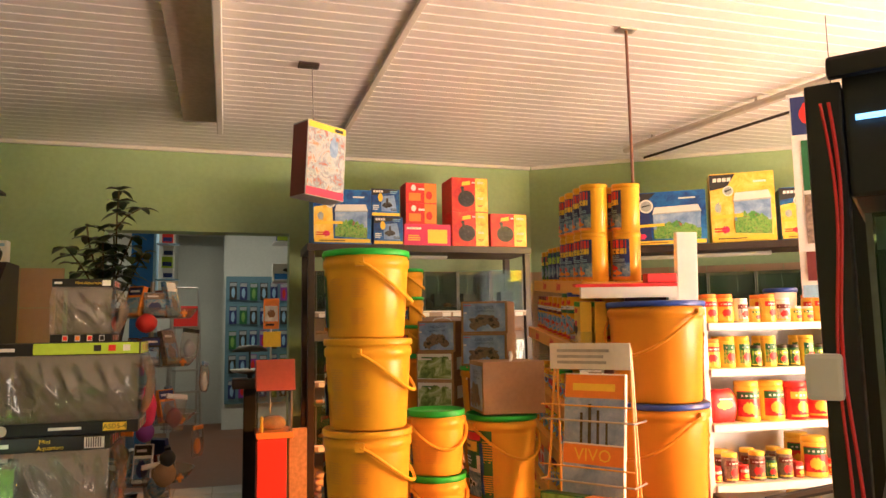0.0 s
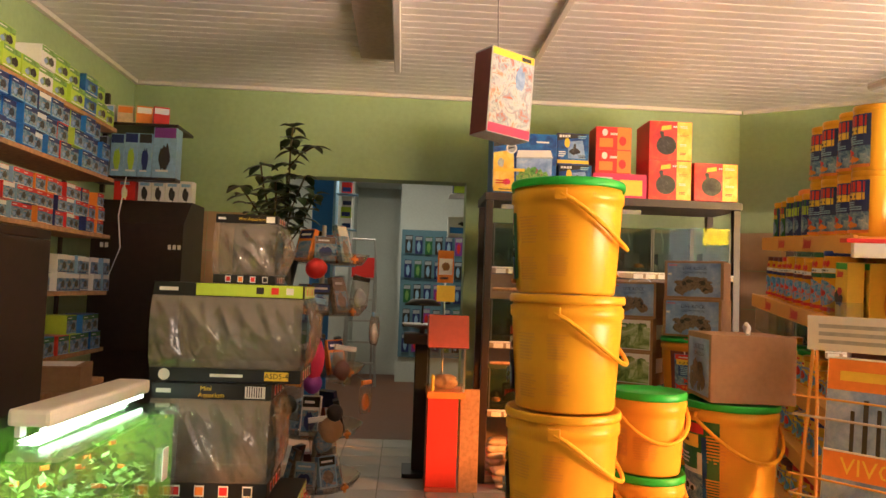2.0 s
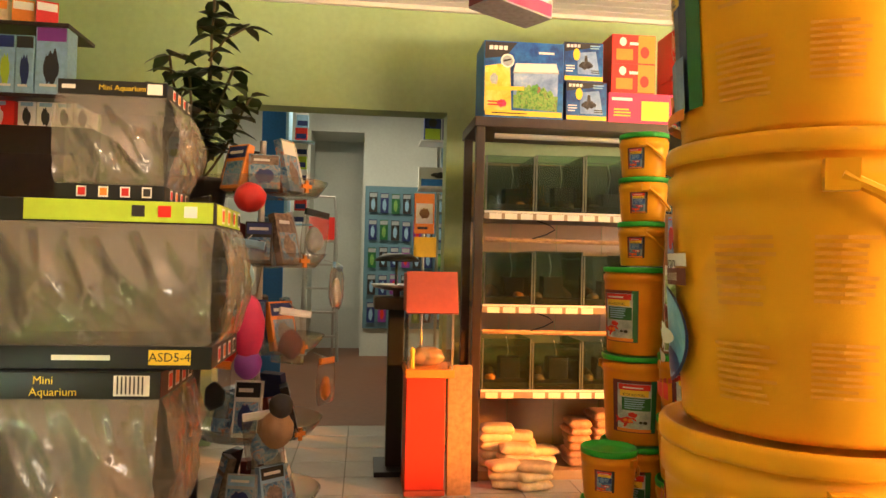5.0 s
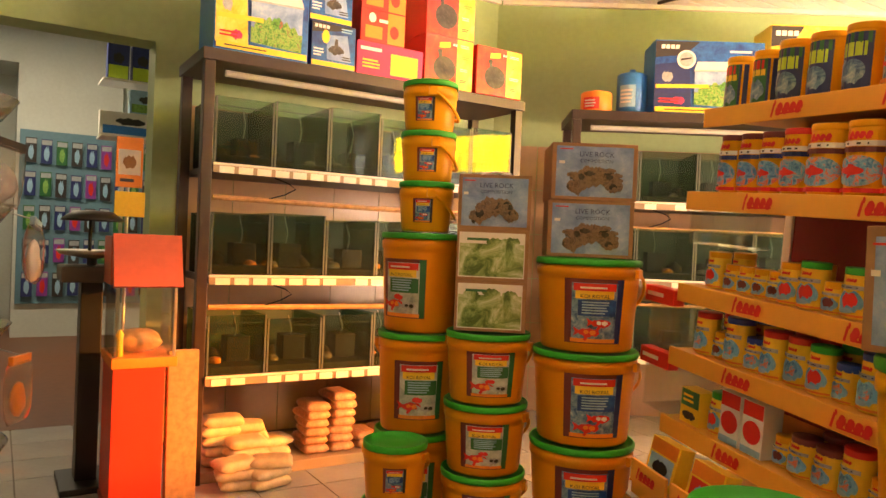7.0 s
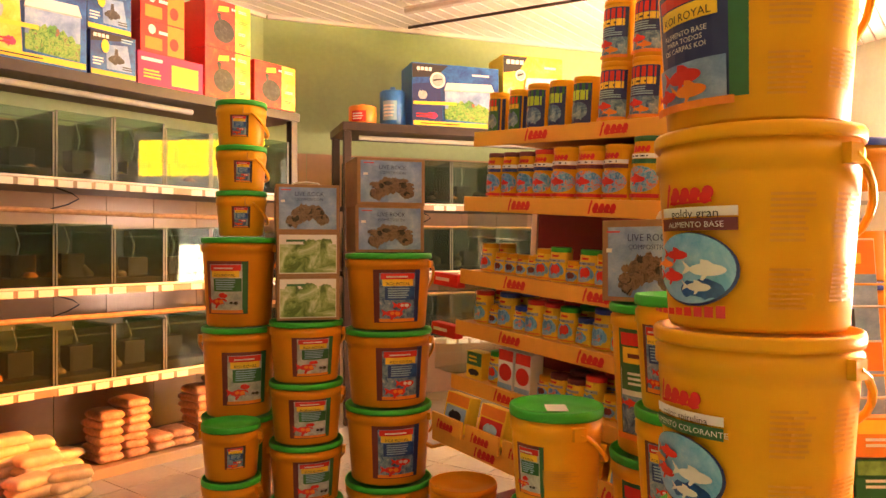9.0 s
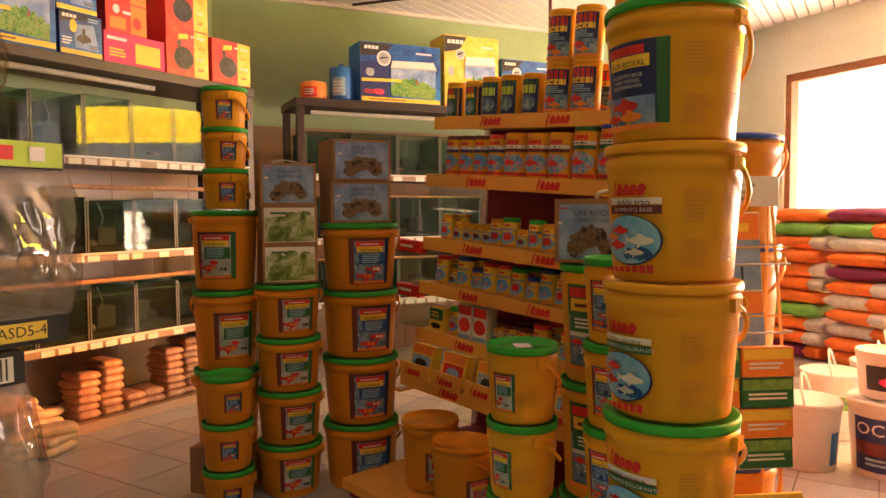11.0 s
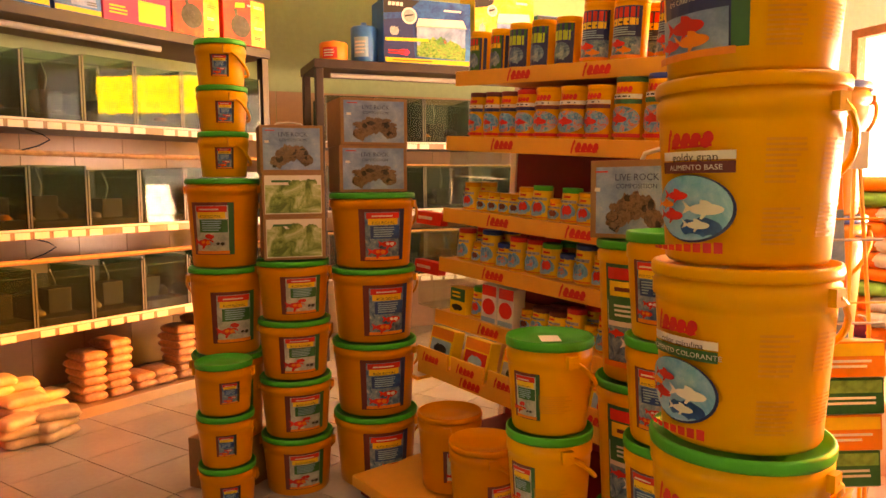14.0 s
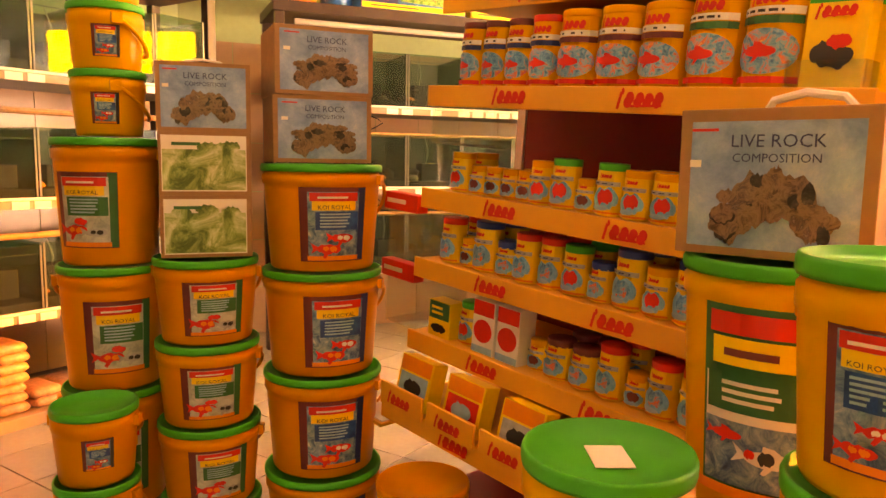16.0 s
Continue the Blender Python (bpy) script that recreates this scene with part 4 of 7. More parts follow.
def tank_box(w, h, ground=M_PDEEP, side=M_PYEL):
    hw = w / 2
    s = [("r", -hw * 0.985, 0.004, hw * 0.985, h - 0.004, ground), ("q", -hw * 0.98, h * 0.76, -hw * 0.45, h * 0.80, -hw * 0.18, h * 0.985, -hw * 0.98, h * 0.985, M_INK), *blocks(-hw * 0.88, h * 0.88, h * 0.055, 4, M_PAPER),
         ("q", -hw * 0.98, h * 0.08, -hw * 0.30, h * 0.08, -hw * 0.36, h * 0.72, -hw * 0.98, h * 0.66, side), ("p", -hw * 0.75, h * 0.5, hw * 0.10, h * 0.07, M_GREY), ("e", -hw * 0.42, h * 0.74, hw * 0.17, hw * 0.17, M_PAPER), ("e", -hw * 0.42, h * 0.74, hw * 0.13, hw * 0.13, M_GREY),
         ("q", -hw * 0.52, h * 0.72, -hw * 0.34, h * 0.75, -hw * 0.32, h * 0.77, -hw * 0.52, h * 0.75, M_INK), ("q", -hw * 0.26, h * 0.13, hw * 0.84, h * 0.10, hw * 0.86, h * 0.62, -hw * 0.26, h * 0.60, M_PSKY),
         ("q", -hw * 0.26, h * 0.13, hw * 0.84, h * 0.10, hw * 0.86, h * 0.30, -hw * 0.26, h * 0.30, M_PSCAPE), ("p", hw * 0.05, h * 0.32, hw * 0.24, h * 0.10, M_PSCAPE), ("p", hw * 0.45, h * 0.30, hw * 0.3, h * 0.09, M_PSCAPE), ("p", hw * 0.30, h * 0.38, hw * 0.12, h * 0.06, M_PTANK),
         ("q", -hw * 0.28, h * 0.58, hw * 0.88, h * 0.60, hw * 0.80, h * 0.73, -hw * 0.22, h * 0.71, M_WHITE), ("q", -hw * 0.28, h * 0.575, hw * 0.88, h * 0.595, hw * 0.88, h * 0.615, -hw * 0.28, h * 0.595, M_GREY),
         ("q", -hw * 0.96, h * 0.34, hw * 0.0, h * 0.36, hw * 0.0, h * 0.41, -hw * 0.96, h * 0.39, M_YPRINT), ("r", -hw * 0.96, h * 0.02, hw * 0.96, h * 0.09, M_YPRINT), ("p", -hw * 0.55, h * 0.18, hw * 0.12, h * 0.05, M_PINK)]
    return s + bars(-hw * 0.9, -hw * 0.5, h * 0.14, h * 0.22, 2, M_RED, 5) + bars(hw * 0.35, hw * 0.75, h * 0.83, h * 0.89, 1, M_PAPER, 2) + bars(-hw * 0.8, hw * 0.3, h * 0.04, h * 0.07, 1, M_INK, 7)


def filter_box_print(w, h):
    hw = w / 2
    return [("r", -hw * 0.985, 0.003, hw * 0.985, h - 0.003, M_PDEEP), ("q", -hw * 0.98, h * 0.75, hw * 0.2, h * 0.85, hw * 0.98, h * 0.98, -hw * 0.98, h * 0.98, M_INK), *blocks(-hw * 0.88, h * 0.86, h * 0.08, 4, M_PAPER), ("q", -hw * 0.3, h * 0.18, hw * 0.8, h * 0.18, hw * 0.6, h * 0.78, -hw * 0.35, h * 0.72, M_PSKY),
            ("r", -hw * 0.98, h * 0.02, hw * 0.98, h * 0.13, M_YPRINT), ("e", -hw * 0.38, h * 0.68, hw * 0.17, h * 0.15, M_YPRINT), ("p", hw * 0.1, h * 0.40, hw * 0.36, h * 0.10, M_PPUMP), ("q", hw * 0.0, h * 0.45, hw * 0.2, h * 0.45, hw * 0.16, h * 0.66, hw * 0.04, h * 0.66, M_PPUMP),
            *bars(-hw * 0.92, -hw * 0.45, h * 0.22, h * 0.42, 3, M_PAPER, 1), *bars(hw * 0.3, hw * 0.9, h * 0.82, h * 0.94, 2, M_SKYB, 3), *bars(hw * 0.35, hw * 0.9, h * 0.2, h * 0.3, 2, M_INK, 4)]


TZ = 2.001
def on_rack(nm, x, w, d, h, z, body, label, pr, dy=0.0):
    return carton(nm, w, d, h, pose(x, RY + d / 2 + 0.005 + dy, z, 0, 0, 0), body, label, front=pr(w, h) if pr else (), group="boxes on the tall rack")


on_rack("aquarium_box", -0.665, 0.45, 0.28, 0.425, TZ, M_BLUE, "blue aquarium carton with a planted tank picture", tank_box)
for z in (TZ, TZ + 0.2215):
    on_rack("filter_box", -0.305 - (z > 2.1) * 0.02, 0.235 - (z > 2.1) * 0.01, 0.2, 0.22, z, M_NAVY, "dark blue filter carton with yellow band", filter_box_print)
on_rack("heater_box", 0.015, 0.385, 0.2, 0.17, TZ, M_PINK, "pink carton with a yellow filter picture", lambda w, h: [("r", 0.0, h * 0.1, w * 0.42, h * 0.75, M_YPRINT), *bars(-w * 0.45, -w * 0.1, h * 0.7, h * 0.9, 1, M_PAPER, 5), *bars(-w * 0.42, -w * 0.15, h * 0.2, h * 0.5, 3, M_YPRINT, 6)])
for z in (TZ + 0.171, TZ + 0.3365):
    on_rack("small_pump_box", -0.035, 0.255, 0.19, 0.165, z, M_RED, "red and orange pump carton", lambda w, h: [("r", w * 0.1, 0.004, w * 0.49, h * 0.98, M_ORANGE), ("r", -w * 0.4, h * 0.12, -w * 0.02, h * 0.5, M_ORANGE), ("e", -w * 0.25, h * 0.75, w * 0.08, h * 0.15, M_PAPER), ("e", w * 0.25, h * 0.4, w * 0.1, h * 0.2, M_RED), *bars(-w * 0.1, w * 0.15, h * 0.6, h * 0.8, 1, M_PAPER, 7)])
for z in (TZ, TZ + 0.2815):
    on_rack("pump_box", 0.375, 0.31, 0.28, 0.28, z, M_RED, "red pump carton with a yellow side and black pump picture", pump_box)
on_rack("pump_box", 0.70, 0.315, 0.26, 0.27, TZ, M_RED, "red pump carton with a yellow side and black pump picture", pump_box, -0.02)


# gravel bags on the plinth
def pillow(w, d, h, seed=0, rows=6, full=3.0):
    bm = bmesh.new()
    grid = {}
    for s in (1, -1):
        for i in range(rows + 1):
            for j in range(rows + 1):
                u, v = math.sin(math.pi * (i / rows - 0.5)), math.sin(math.pi * (j / rows - 0.5))
                edge = (1 - abs(u) ** full) * (1 - abs(v) ** full)
                q = noise.noise((u * 2 + seed, v * 2, s)) * 0.18
                key = (i, j) if edge < 1e-6 else (i, j, s)
                if key not in grid:
                    pinch = 1 - 0.05 * (1 - edge)
                    grid[key] = bm.verts.new((u * w / 2 * pinch, v * d / 2 * pinch, h / 2 + s * h / 2 * (edge ** 0.5) * (1 + q)))
        for i in range(rows):
            for j in range(rows):
                ks = [(i, j), (i + 1, j), (i + 1, j + 1), (i, j + 1)]
                vs = [grid.get(k) or grid[(*k, s)] for k in ks]
                bm.faces.new(vs if s > 0 else list(reversed(vs)))
    return bm


def bag(name, w, d, h, m, material, label, category, group, seed=0):
    ob = part(name, pillow(w, d, h, seed, 8, 7.0), material, smooth=True)
    ob.matrix_world = m
    return tagged(ob, label, category, group)


rnd = random.Random(11)
white_bag = bag("gravel_bag", 0.20, 0.13, 0.05, pose(-0.76, 7.06, 0.0535), M_BAG, "pale clear bag of white gravel", "gravel bag", "white gravel bags", 1)
for x, y, n in ((-0.76, 7.06, 5), (-0.62, 7.08, 4), (-0.66, 6.96, 3), (-0.50, 7.10, 2)):
    for j in range(n):
        if (x, j) != (-0.76, 0):
            copy_thing(white_bag, pose(x + rnd.uniform(-0.015, 0.015), y + rnd.uniform(-0.01, 0.01), 0.0535 + 0.046 * j, 0, 0, rnd.uniform(-15, 15)))
for x, y, n in ((-0.73, 6.83, 3), (-0.60, 6.80, 3)):
    for j in range(n):
        copy_thing(white_bag, pose(x + rnd.uniform(-0.02, 0.02), y, 0.001 + 0.045 * j, 0, 0, rnd.uniform(-20, 20)))
brown_bag = bag("gravel_bag", 0.135, 0.2, 0.048, pose(-0.28, 7.09, 0.0535), M_BAG2, "clear bag of brown gravel", "gravel bag", "brown gravel bags", 2)
for x, n in ((-0.28, 6), (-0.14, 7), (0.0, 2), (0.14, 2), (0.28, 7), (0.42, 8), (0.56, 9), (0.70, 5)):
    for j in range(n):
        if (x, j) != (-0.28, 0):
            copy_thing(brown_bag, pose(x + rnd.uniform(-0.006, 0.006), 7.09 + rnd.uniform(-0.01, 0.01), 0.0535 + 0.043 * j, 0, 0, rnd.uniform(-6, 6)))

# rack along the slanting wall
R2 = Matrix.Translation((1.13, 6.76, 0)) @ Matrix.Rotation(radians(SLANT_A), 4, "Z")
tank_rack("tank_rack", R2, 2.5, 0.45, (1.45, 1.0, 0.55), 1.965, 0.3, 6, "dark steel tank rack along the slanting wall", 5)
for r, z in enumerate((1.45, 1.0, 0.55)):
    for j in range(7):
        fish_tank("fish_tank", 0.335, 0.38, 0.30, R2 @ pose(0.06 + 0.341 * j, 0.012, z - 0.011), "glass fish tank with dark gravel", 40 + r * 7 + j, "fish tanks in the slanting rack")
for nm, x0, w, h, body, pr, lab in (("orange_tin", 0.05, 0.2, 0.13, M_ORANGE, None, "orange food tin"), ("aquarium_box", 0.46, 0.64, 0.43, M_BLUE, lambda w, h: tank_box(w, h, M_PDEEP, M_NAVY), "blue aquarium carton with a tank picture"),
                                    ("aquarium_box", 1.125, 0.47, 0.54, M_YPRINT, lambda w, h: tank_box(w, h, M_PYEL, M_PYEL), "yellow aquarium carton with a tank picture"), ("aquarium_box", 1.62, 0.47, 0.40, M_BLUE, tank_box, "blue aquarium carton with a tank picture"), ("aquarium_box", 2.11, 0.36, 0.36, M_NAVY, tank_box, "dark blue aquarium carton")):
    if pr:
        carton(nm, w - 0.01, 0.26, h, R2 @ pose(x0 + w / 2, 0.16, 1.966), body, lab, front=pr(w, h), group="boxes on the slanting rack")
tin = lathe([(0.09, 0), (0.093, 0.004), (0.093, 0.12), (0.085, 0.128), (0.02, 0.13), (0.018, 0.145), (0.001, 0.146)], 28)
tin = part("pond_tin", tin, M_ORANGE, smooth=True)
tin.matrix_world = R2 @ pose(0.155, 0.15, 1.966)
tagged(tin, "round orange tub with a lid knob", "tub")
printed("label", [("r", -0.05, 0.02, 0.05, 0.09, M_RED), *bars(-0.04, 0.04, 0.03, 0.08, 3, M_PAPER, 3)], cone(0.0935, 0, 0.0935, 0.12, 240), tin)
tin2 = part("pond_tub", lathe([(0.085, 0), (0.088, 0.004), (0.088, 0.235), (0.08, 0.245), (0.02, 0.25), (0.018, 0.275), (0.001, 0.276)], 28), M_BLUE, smooth=True)
tin2.matrix_world = R2 @ pose(0.365, 0.15, 1.966)
tagged(tin2, "tall blue tub with a lid knob", "tub")
printed("label", [("r", -0.05, 0.04, 0.05, 0.17, M_SKYB), *bars(-0.04, 0.04, 0.06, 0.15, 4, M_PAPER, 3)], cone(0.0885, 0, 0.0885, 0.24, 240), tin2)

# ---- yellow food shelf ----
GA, GTILT = 75.5, 4.0                            # the way its front runs; it leans down towards its near end
# local frame: x along the front from the far end to the near end, y into the shelf
GM = Matrix.Translation((0.046, 5.10, 0)) @ Matrix.Rotation(radians(GA + 180), 4, "Z") @ Matrix.Rotation(radians(GTILT), 4, "Y")
GW, GDEPTH = 1.08, 0.40
gond = thing("display_shelf", GM, "yellow shop shelf with dark red back panel and red marks", "shelf")
part("back_panel", box(0.0, GDEPTH, 0.10, GW, GDEPTH + 0.02, 1.585, 0.003), M_REDPANEL, gond, "dark red back panel")
for x, z0, z1 in ((-0.035, 0.004, 1.66), (GW + 0.002, 0.078, 1.77)):
    part("upright", box(x, GDEPTH - 0.005, z0, x + 0.033, GDEPTH + 0.075, z1, 0.004), M_WHITE, gond, "white steel upright")
SH = [(1.585, 0.05), (1.343, 0.015), (1.071, 0.012), (0.88, 0.0), (0.675, -0.01), (0.49, -0.09)]
for z, y0 in SH:
    part("shelf_board", box(0.0, y0, z - 0.028, GW, GDEPTH - 0.002, z, 0.003), M_SHELF, gond)
    lip = part("price_edge", box(-0.002, y0 - 0.014, z - 0.05, GW + 0.002, y0 - 0.001, z + 0.004, 0.003), M_SHELF, gond)
    for u in (0.30 + 0.03 * (z > 1.4), 0.66):
        printed("edge_print", logo(u, 0.0, 0.115, M_RED), flat((0, y0 - 0.0145, z - 0.023), (1, 0, 0), (0, 0, 1)), lip)
part("base", box(0.0, 0.0, 0.078, GW, GDEPTH - 0.002, 0.16, 0.004), M_REDPANEL, gond)
part("base_deck", box(0.0, -0.40, 0.058, 0.70, -0.002, 0.10, 0.004), M_SHELF, gond)
part("base_foot", box(0.0, -0.36, 0.012, 0.68, -0.32, 0.057, 0.004), M_REDPANEL, gond)
for k in range(5):
    x = 0.02 + k * 0.19
    part("tray_card", box(x, -0.125, 0.492, x + 0.17, -0.115, 0.555, 0.002), M_SHELF, gond)
    printed("edge_print", logo(x + 0.085, 0.0, 0.10, M_RED), flat((0, -0.1255, 0.52), (1, 0, 0), (0, 0, 1)), gond)
# white arm with a red rail on the near end, for hanging baskets
bm = add_box(bmesh.new(), GW + 0.036, 0.02, 1.525, GW + 0.062, 0.385, 1.565)
add_box(bm, GW + 0.036, 0.35, 1.49, GW + 0.062, 0.385, 1.5245)
part("side_arm", bm, M_WHITE, gond, "white steel side arm")
part("side_rail", box(GW + 0.004, 0.0, 1.566, GW + 0.064, 0.385, 1.578, 0.003), M_RED, gond, "red plastic rail")
part("side_rail", box(GW + 0.004, 0.27, 1.579, GW + 0.064, 0.384, 1.615, 0.006), M_RED, gond, "red plastic rail")


def can(name, r, h, body, lid, label, style, group):
    """A fish food can: seamed body, plastic lid and a picture label."""
    ob = part(name, lathe([(r * 0.97, 0), (r, 0.002), (r, h - 0.014), (r * 0.985, h - 0.012)], 20, True, True), body, smooth=True)
    tagged(ob, label, "can", group)
    part("lid", lathe([(r * 1.02, h - 0.016), (r * 1.03, h - 0.013), (r * 1.03, h - 0.002), (r * 1.0, h), (r * 0.2, h - 0.001)], 20, True, True), lid, ob, smooth=True)
    a = r * 1.1
    if style == "picture":
        sh = [("r", -a, h * 0.08, a, h * 0.86, body), *logo(0, h * 0.80, r * 1.3, M_RED), ("r", -a, h * 0.66, a, h * 0.73, M_PAPER), *bars(-a * 0.8, a * 0.8, h * 0.67, h * 0.72, 1, M_INK, 3), ("r", -a, h * 0.58, a, h * 0.65, (M_BROWNP, M_RED, M_GPRINT, M_NAVY)[int(r * 1000 + h * 1000) % 4]),
              ("e", 0, h * 0.34, a * 0.95, h * 0.20, M_PBLUE), *fish(-a * 0.1, h * 0.34, r * 0.5, M_RED if seeded(name) else M_ORANGE), ("r", -a, h * 0.06, a, h * 0.12, M_RED)]
    elif style == "green":
        sh = [("r", -a, h * 0.06, a * 0.7, h * 0.84, M_GPRINT), ("r", a * 0.7, h * 0.06, a * 1.3, h * 0.84, M_NAVY), ("r", -a * 0.8, h * 0.66, a * 0.5, h * 0.82, M_RED), ("r", -a * 0.8, h * 0.54, a * 0.6, h * 0.65, M_YPRINT), ("p", -a * 0.1, h * 0.26, a * 0.7, h * 0.18, M_PFISH)]
    elif style == "blue":
        sh = [("r", -a, h * 0.06, a, h * 0.86, M_NAVY), ("r", -a * 0.8, h * 0.68, a * 0.8, h * 0.84, M_RED), ("r", -a * 0.8, h * 0.56, a * 0.8, h * 0.67, M_YPRINT), ("r", -a, h * 0.10, a, h * 0.38, M_PFISH), *bars(-a * 0.6, a * 0.6, h * 0.58, h * 0.64, 1, M_INK, 4), *bars(-a * 0.7, a * 0.7, h * 0.40, h * 0.54, 4, M_SKYB, 2), *fish(-a * 0.2, h * 0.27, r * 0.45, M_RED), *fish(a * 0.2, h * 0.17, r * 0.36, M_ORANGE), ("r", -a, h * 0.05, a, h * 0.1, M_ORANGE)]
    elif style == "leaf":
        sh = [("r", -a, h * 0.06, a, h * 0.86, M_NAVY), ("r", -a * 0.9, h * 0.7, a * 0.9, h * 0.86, M_GPRINT), ("r", -a * 0.75, h * 0.52, a * 0.75, h * 0.72, M_LIME), ("p", 0, h * 0.30, a * 0.75, h * 0.18, M_PFISH)]
    else:
        sh = [("r", -a, h * 0.08, a, h * 0.85, M_YPRINT), *logo(0, h * 0.76, r * 0.9, M_RED), ("r", -a * 0.85, h * 0.58, a * 0.85, h * 0.66, M_GREY), *bars(-a * 0.7, a * 0.6, h * 0.60, h * 0.64, 1, M_NAVY, 5), ("p", 0.0, h * 0.32, a * 0.8, h * 0.2, M_PAQUA), ("p", a * 0.05, h * 0.36, a * 0.45, h * 0.14, (M_RED, M_PBLUE, M_PSCAPE, M_BROWNP)[int(r * 1000 + h * 1000) % 4]), ("e", -a * 0.2, h * 0.16, a * 0.5, h * 0.05, M_SKYB), ("r", -a, h * 0.05, a, h * 0.09, M_ORANGE)]
    printed("label", sh, cone(r + 0.0006, 0, r + 0.0006, h, -90), ob, step=0.0003)
    return ob


def seeded(s):
    return sum(map(ord, s)) % 2


CANS = {}


def put_can(kind, x, y, z, turn=0.0):
    r, h, lid, style, lab = KINDS[kind]
    m = GM @ pose(x, y, z + 0.0005, 0, 0, turn)
    if kind in CANS:
        return copy_thing(CANS[kind], m)
    ob = can("food_can", r, h, M_YPRINT if style == "small" else M_YEL, lid, lab, style, "food cans on the yellow shelf")
    ob.matrix_world = m
    CANS[kind] = ob
    return ob


KINDS = {
    "tall_green": (0.040, 0.150, M_YEL, "green", "yellow fish food can with green label"),
    "tall_leaf": (0.045, 0.160, M_YEL, "leaf", "yellow fish food can with leafy label"),
    "big_blue": (0.053, 0.190, M_YEL, "blue", "large yellow koi food can with blue label"),
    "mid": (0.038, 0.165, M_BROWNP, "picture", "yellow food can with brown lid and fish picture"),
    "mid_red": (0.043, 0.168, M_RED, "picture", "yellow food can with red lid and fish picture"),
    "wide": (0.052, 0.172, M_YEL, "picture", "wide yellow food can with fish picture"),
    "wide_green": (0.054, 0.192, M_GPRINT, "picture", "tall yellow food can with green lid"),
    "wide_blue": (0.056, 0.198, M_BLUELID, "picture", "tall yellow food can with blue lid"),
    "s_yel": (0.024, 0.075, M_YEL, "small", "small yellow food tub with yellow lid"),
    "s_tall": (0.031, 0.105, M_YEL, "small", "yellow food tub with yellow lid"),
    "s_green": (0.033, 0.115, M_LID, "small", "yellow food tub with green lid"),
    "s_blue": (0.037, 0.128, M_BLUELID, "small", "yellow food tub with blue lid"),
    "s_red": (0.033, 0.120, M_RED, "small", "yellow food tub with red lid"),
    "s_blue2": (0.029, 0.088, M_BLUELID, "small", "small yellow food tub with blue lid"),
    "jar": (0.034, 0.095, M_BROWNP, "small", "small brown food jar"),
}
rnd = random.Random(3)
# top shelf
z = 1.585
for k, x in (("tall_green", 0.055), ("tall_green", 0.165), ("tall_leaf", 0.265), ("tall_leaf", 0.370), ("tall_leaf", 0.478), ("big_blue", 0.60), ("big_blue", 0.72), ("big_blue", 0.88), ("big_blue", 1.00)):
    put_can(k, x, 0.11, z, rnd.uniform(-8, 8))
    put_can(k, x + 0.01, 0.235, z, rnd.uniform(-30, 30))
for x in (0.60, 0.72, 0.88, 1.00):
    put_can("big_blue", x, 0.11, z + 0.1905, rnd.uniform(-8, 8))
    if x != 0.72:
        put_can("big_blue", x + 0.01, 0.235, z + 0.1905, rnd.uniform(-20, 20))
# second shelf
z = 1.343
x = 0.06
for k in ("mid", "mid", "mid", "mid_red", "wide", "wide", "wide", "wide_green", "wide_blue"):
    r = KINDS[k][0]
    put_can(k, x + r, 0.08, z, rnd.uniform(-7, 7))
    put_can(k, x + r + 0.008, 0.20, z, rnd.uniform(-30, 30))
    x += 2 * r + 0.004


def food_box(w, d, h, m, label, front, body=M_YPRINT):
    return carton("food_box", w, d, h, m, body, label, front=[("r", -w * 0.49, h * 0.01, w * 0.49, h * 0.99, body), *front], group="food boxes on the yellow shelf", bevel=0.0015)


for k in range(2):
    food_box(0.10, 0.045, 0.165, GM @ pose(x + 0.052 + 0.012 * k, 0.06 + 0.055 * k, z + 0.0005), "yellow food box with green top", [("r", -0.048, 0.145, 0.048, 0.163, M_LID), *logo(0, 0.13, 0.07, M_RED), ("p", 0, 0.06, 0.035, 0.02, M_INK), ("p", 0.01, 0.08, 0.02, 0.012, M_RED)])
# third shelf
z, x = 1.071, 0.05
for k in ("s_tall", "s_yel", "s_yel", "s_yel", "s_yel", "s_tall", "s_green", "s_yel", "s_green", "s_tall", "s_tall", "s_yel", "s_yel", "jar", "s_yel"):
    r = KINDS[k][0]
    put_can(k, x + r, 0.07 + rnd.uniform(0, 0.015), z, rnd.uniform(-12, 12))
    if rnd.random() < 0.85:
        put_can(k, x + r + 0.006, 0.155, z, rnd.uniform(-12, 12))
    x += 2 * r + 0.006
for k in range(3):
    food_box(0.055, 0.05, 0.125, GM @ pose(x + 0.035 + 0.06 * k, 0.04, z + 0.0005), "yellow marine food box with green top", [("r", -0.026, 0.108, 0.026, 0.123, M_LID), ("r", -0.026, 0.02, 0.026, 0.06, M_BLUE), ("p", 0, 0.045, 0.02, 0.01, M_RED), *logo(0, 0.095, 0.04, M_RED)])
# fourth shelf
z, x = 0.88, 0.05
for k in ("s_red", "s_yel", "s_blue", "s_blue2", "s_red", "s_red", "s_green", "s_blue2", "s_blue", "s_tall", "s_blue", "s_blue", "s_blue2", "s_red", "s_blue2"):
    r = KINDS[k][0]
    put_can(k, x + r, 0.05 + rnd.uniform(0, 0.015), z, rnd.uniform(-12, 12))
    if rnd.random() < 0.85:
        put_can(k, x + r + 0.006, 0.145, z, rnd.uniform(-12, 12))
    x += 2 * r + 0.007
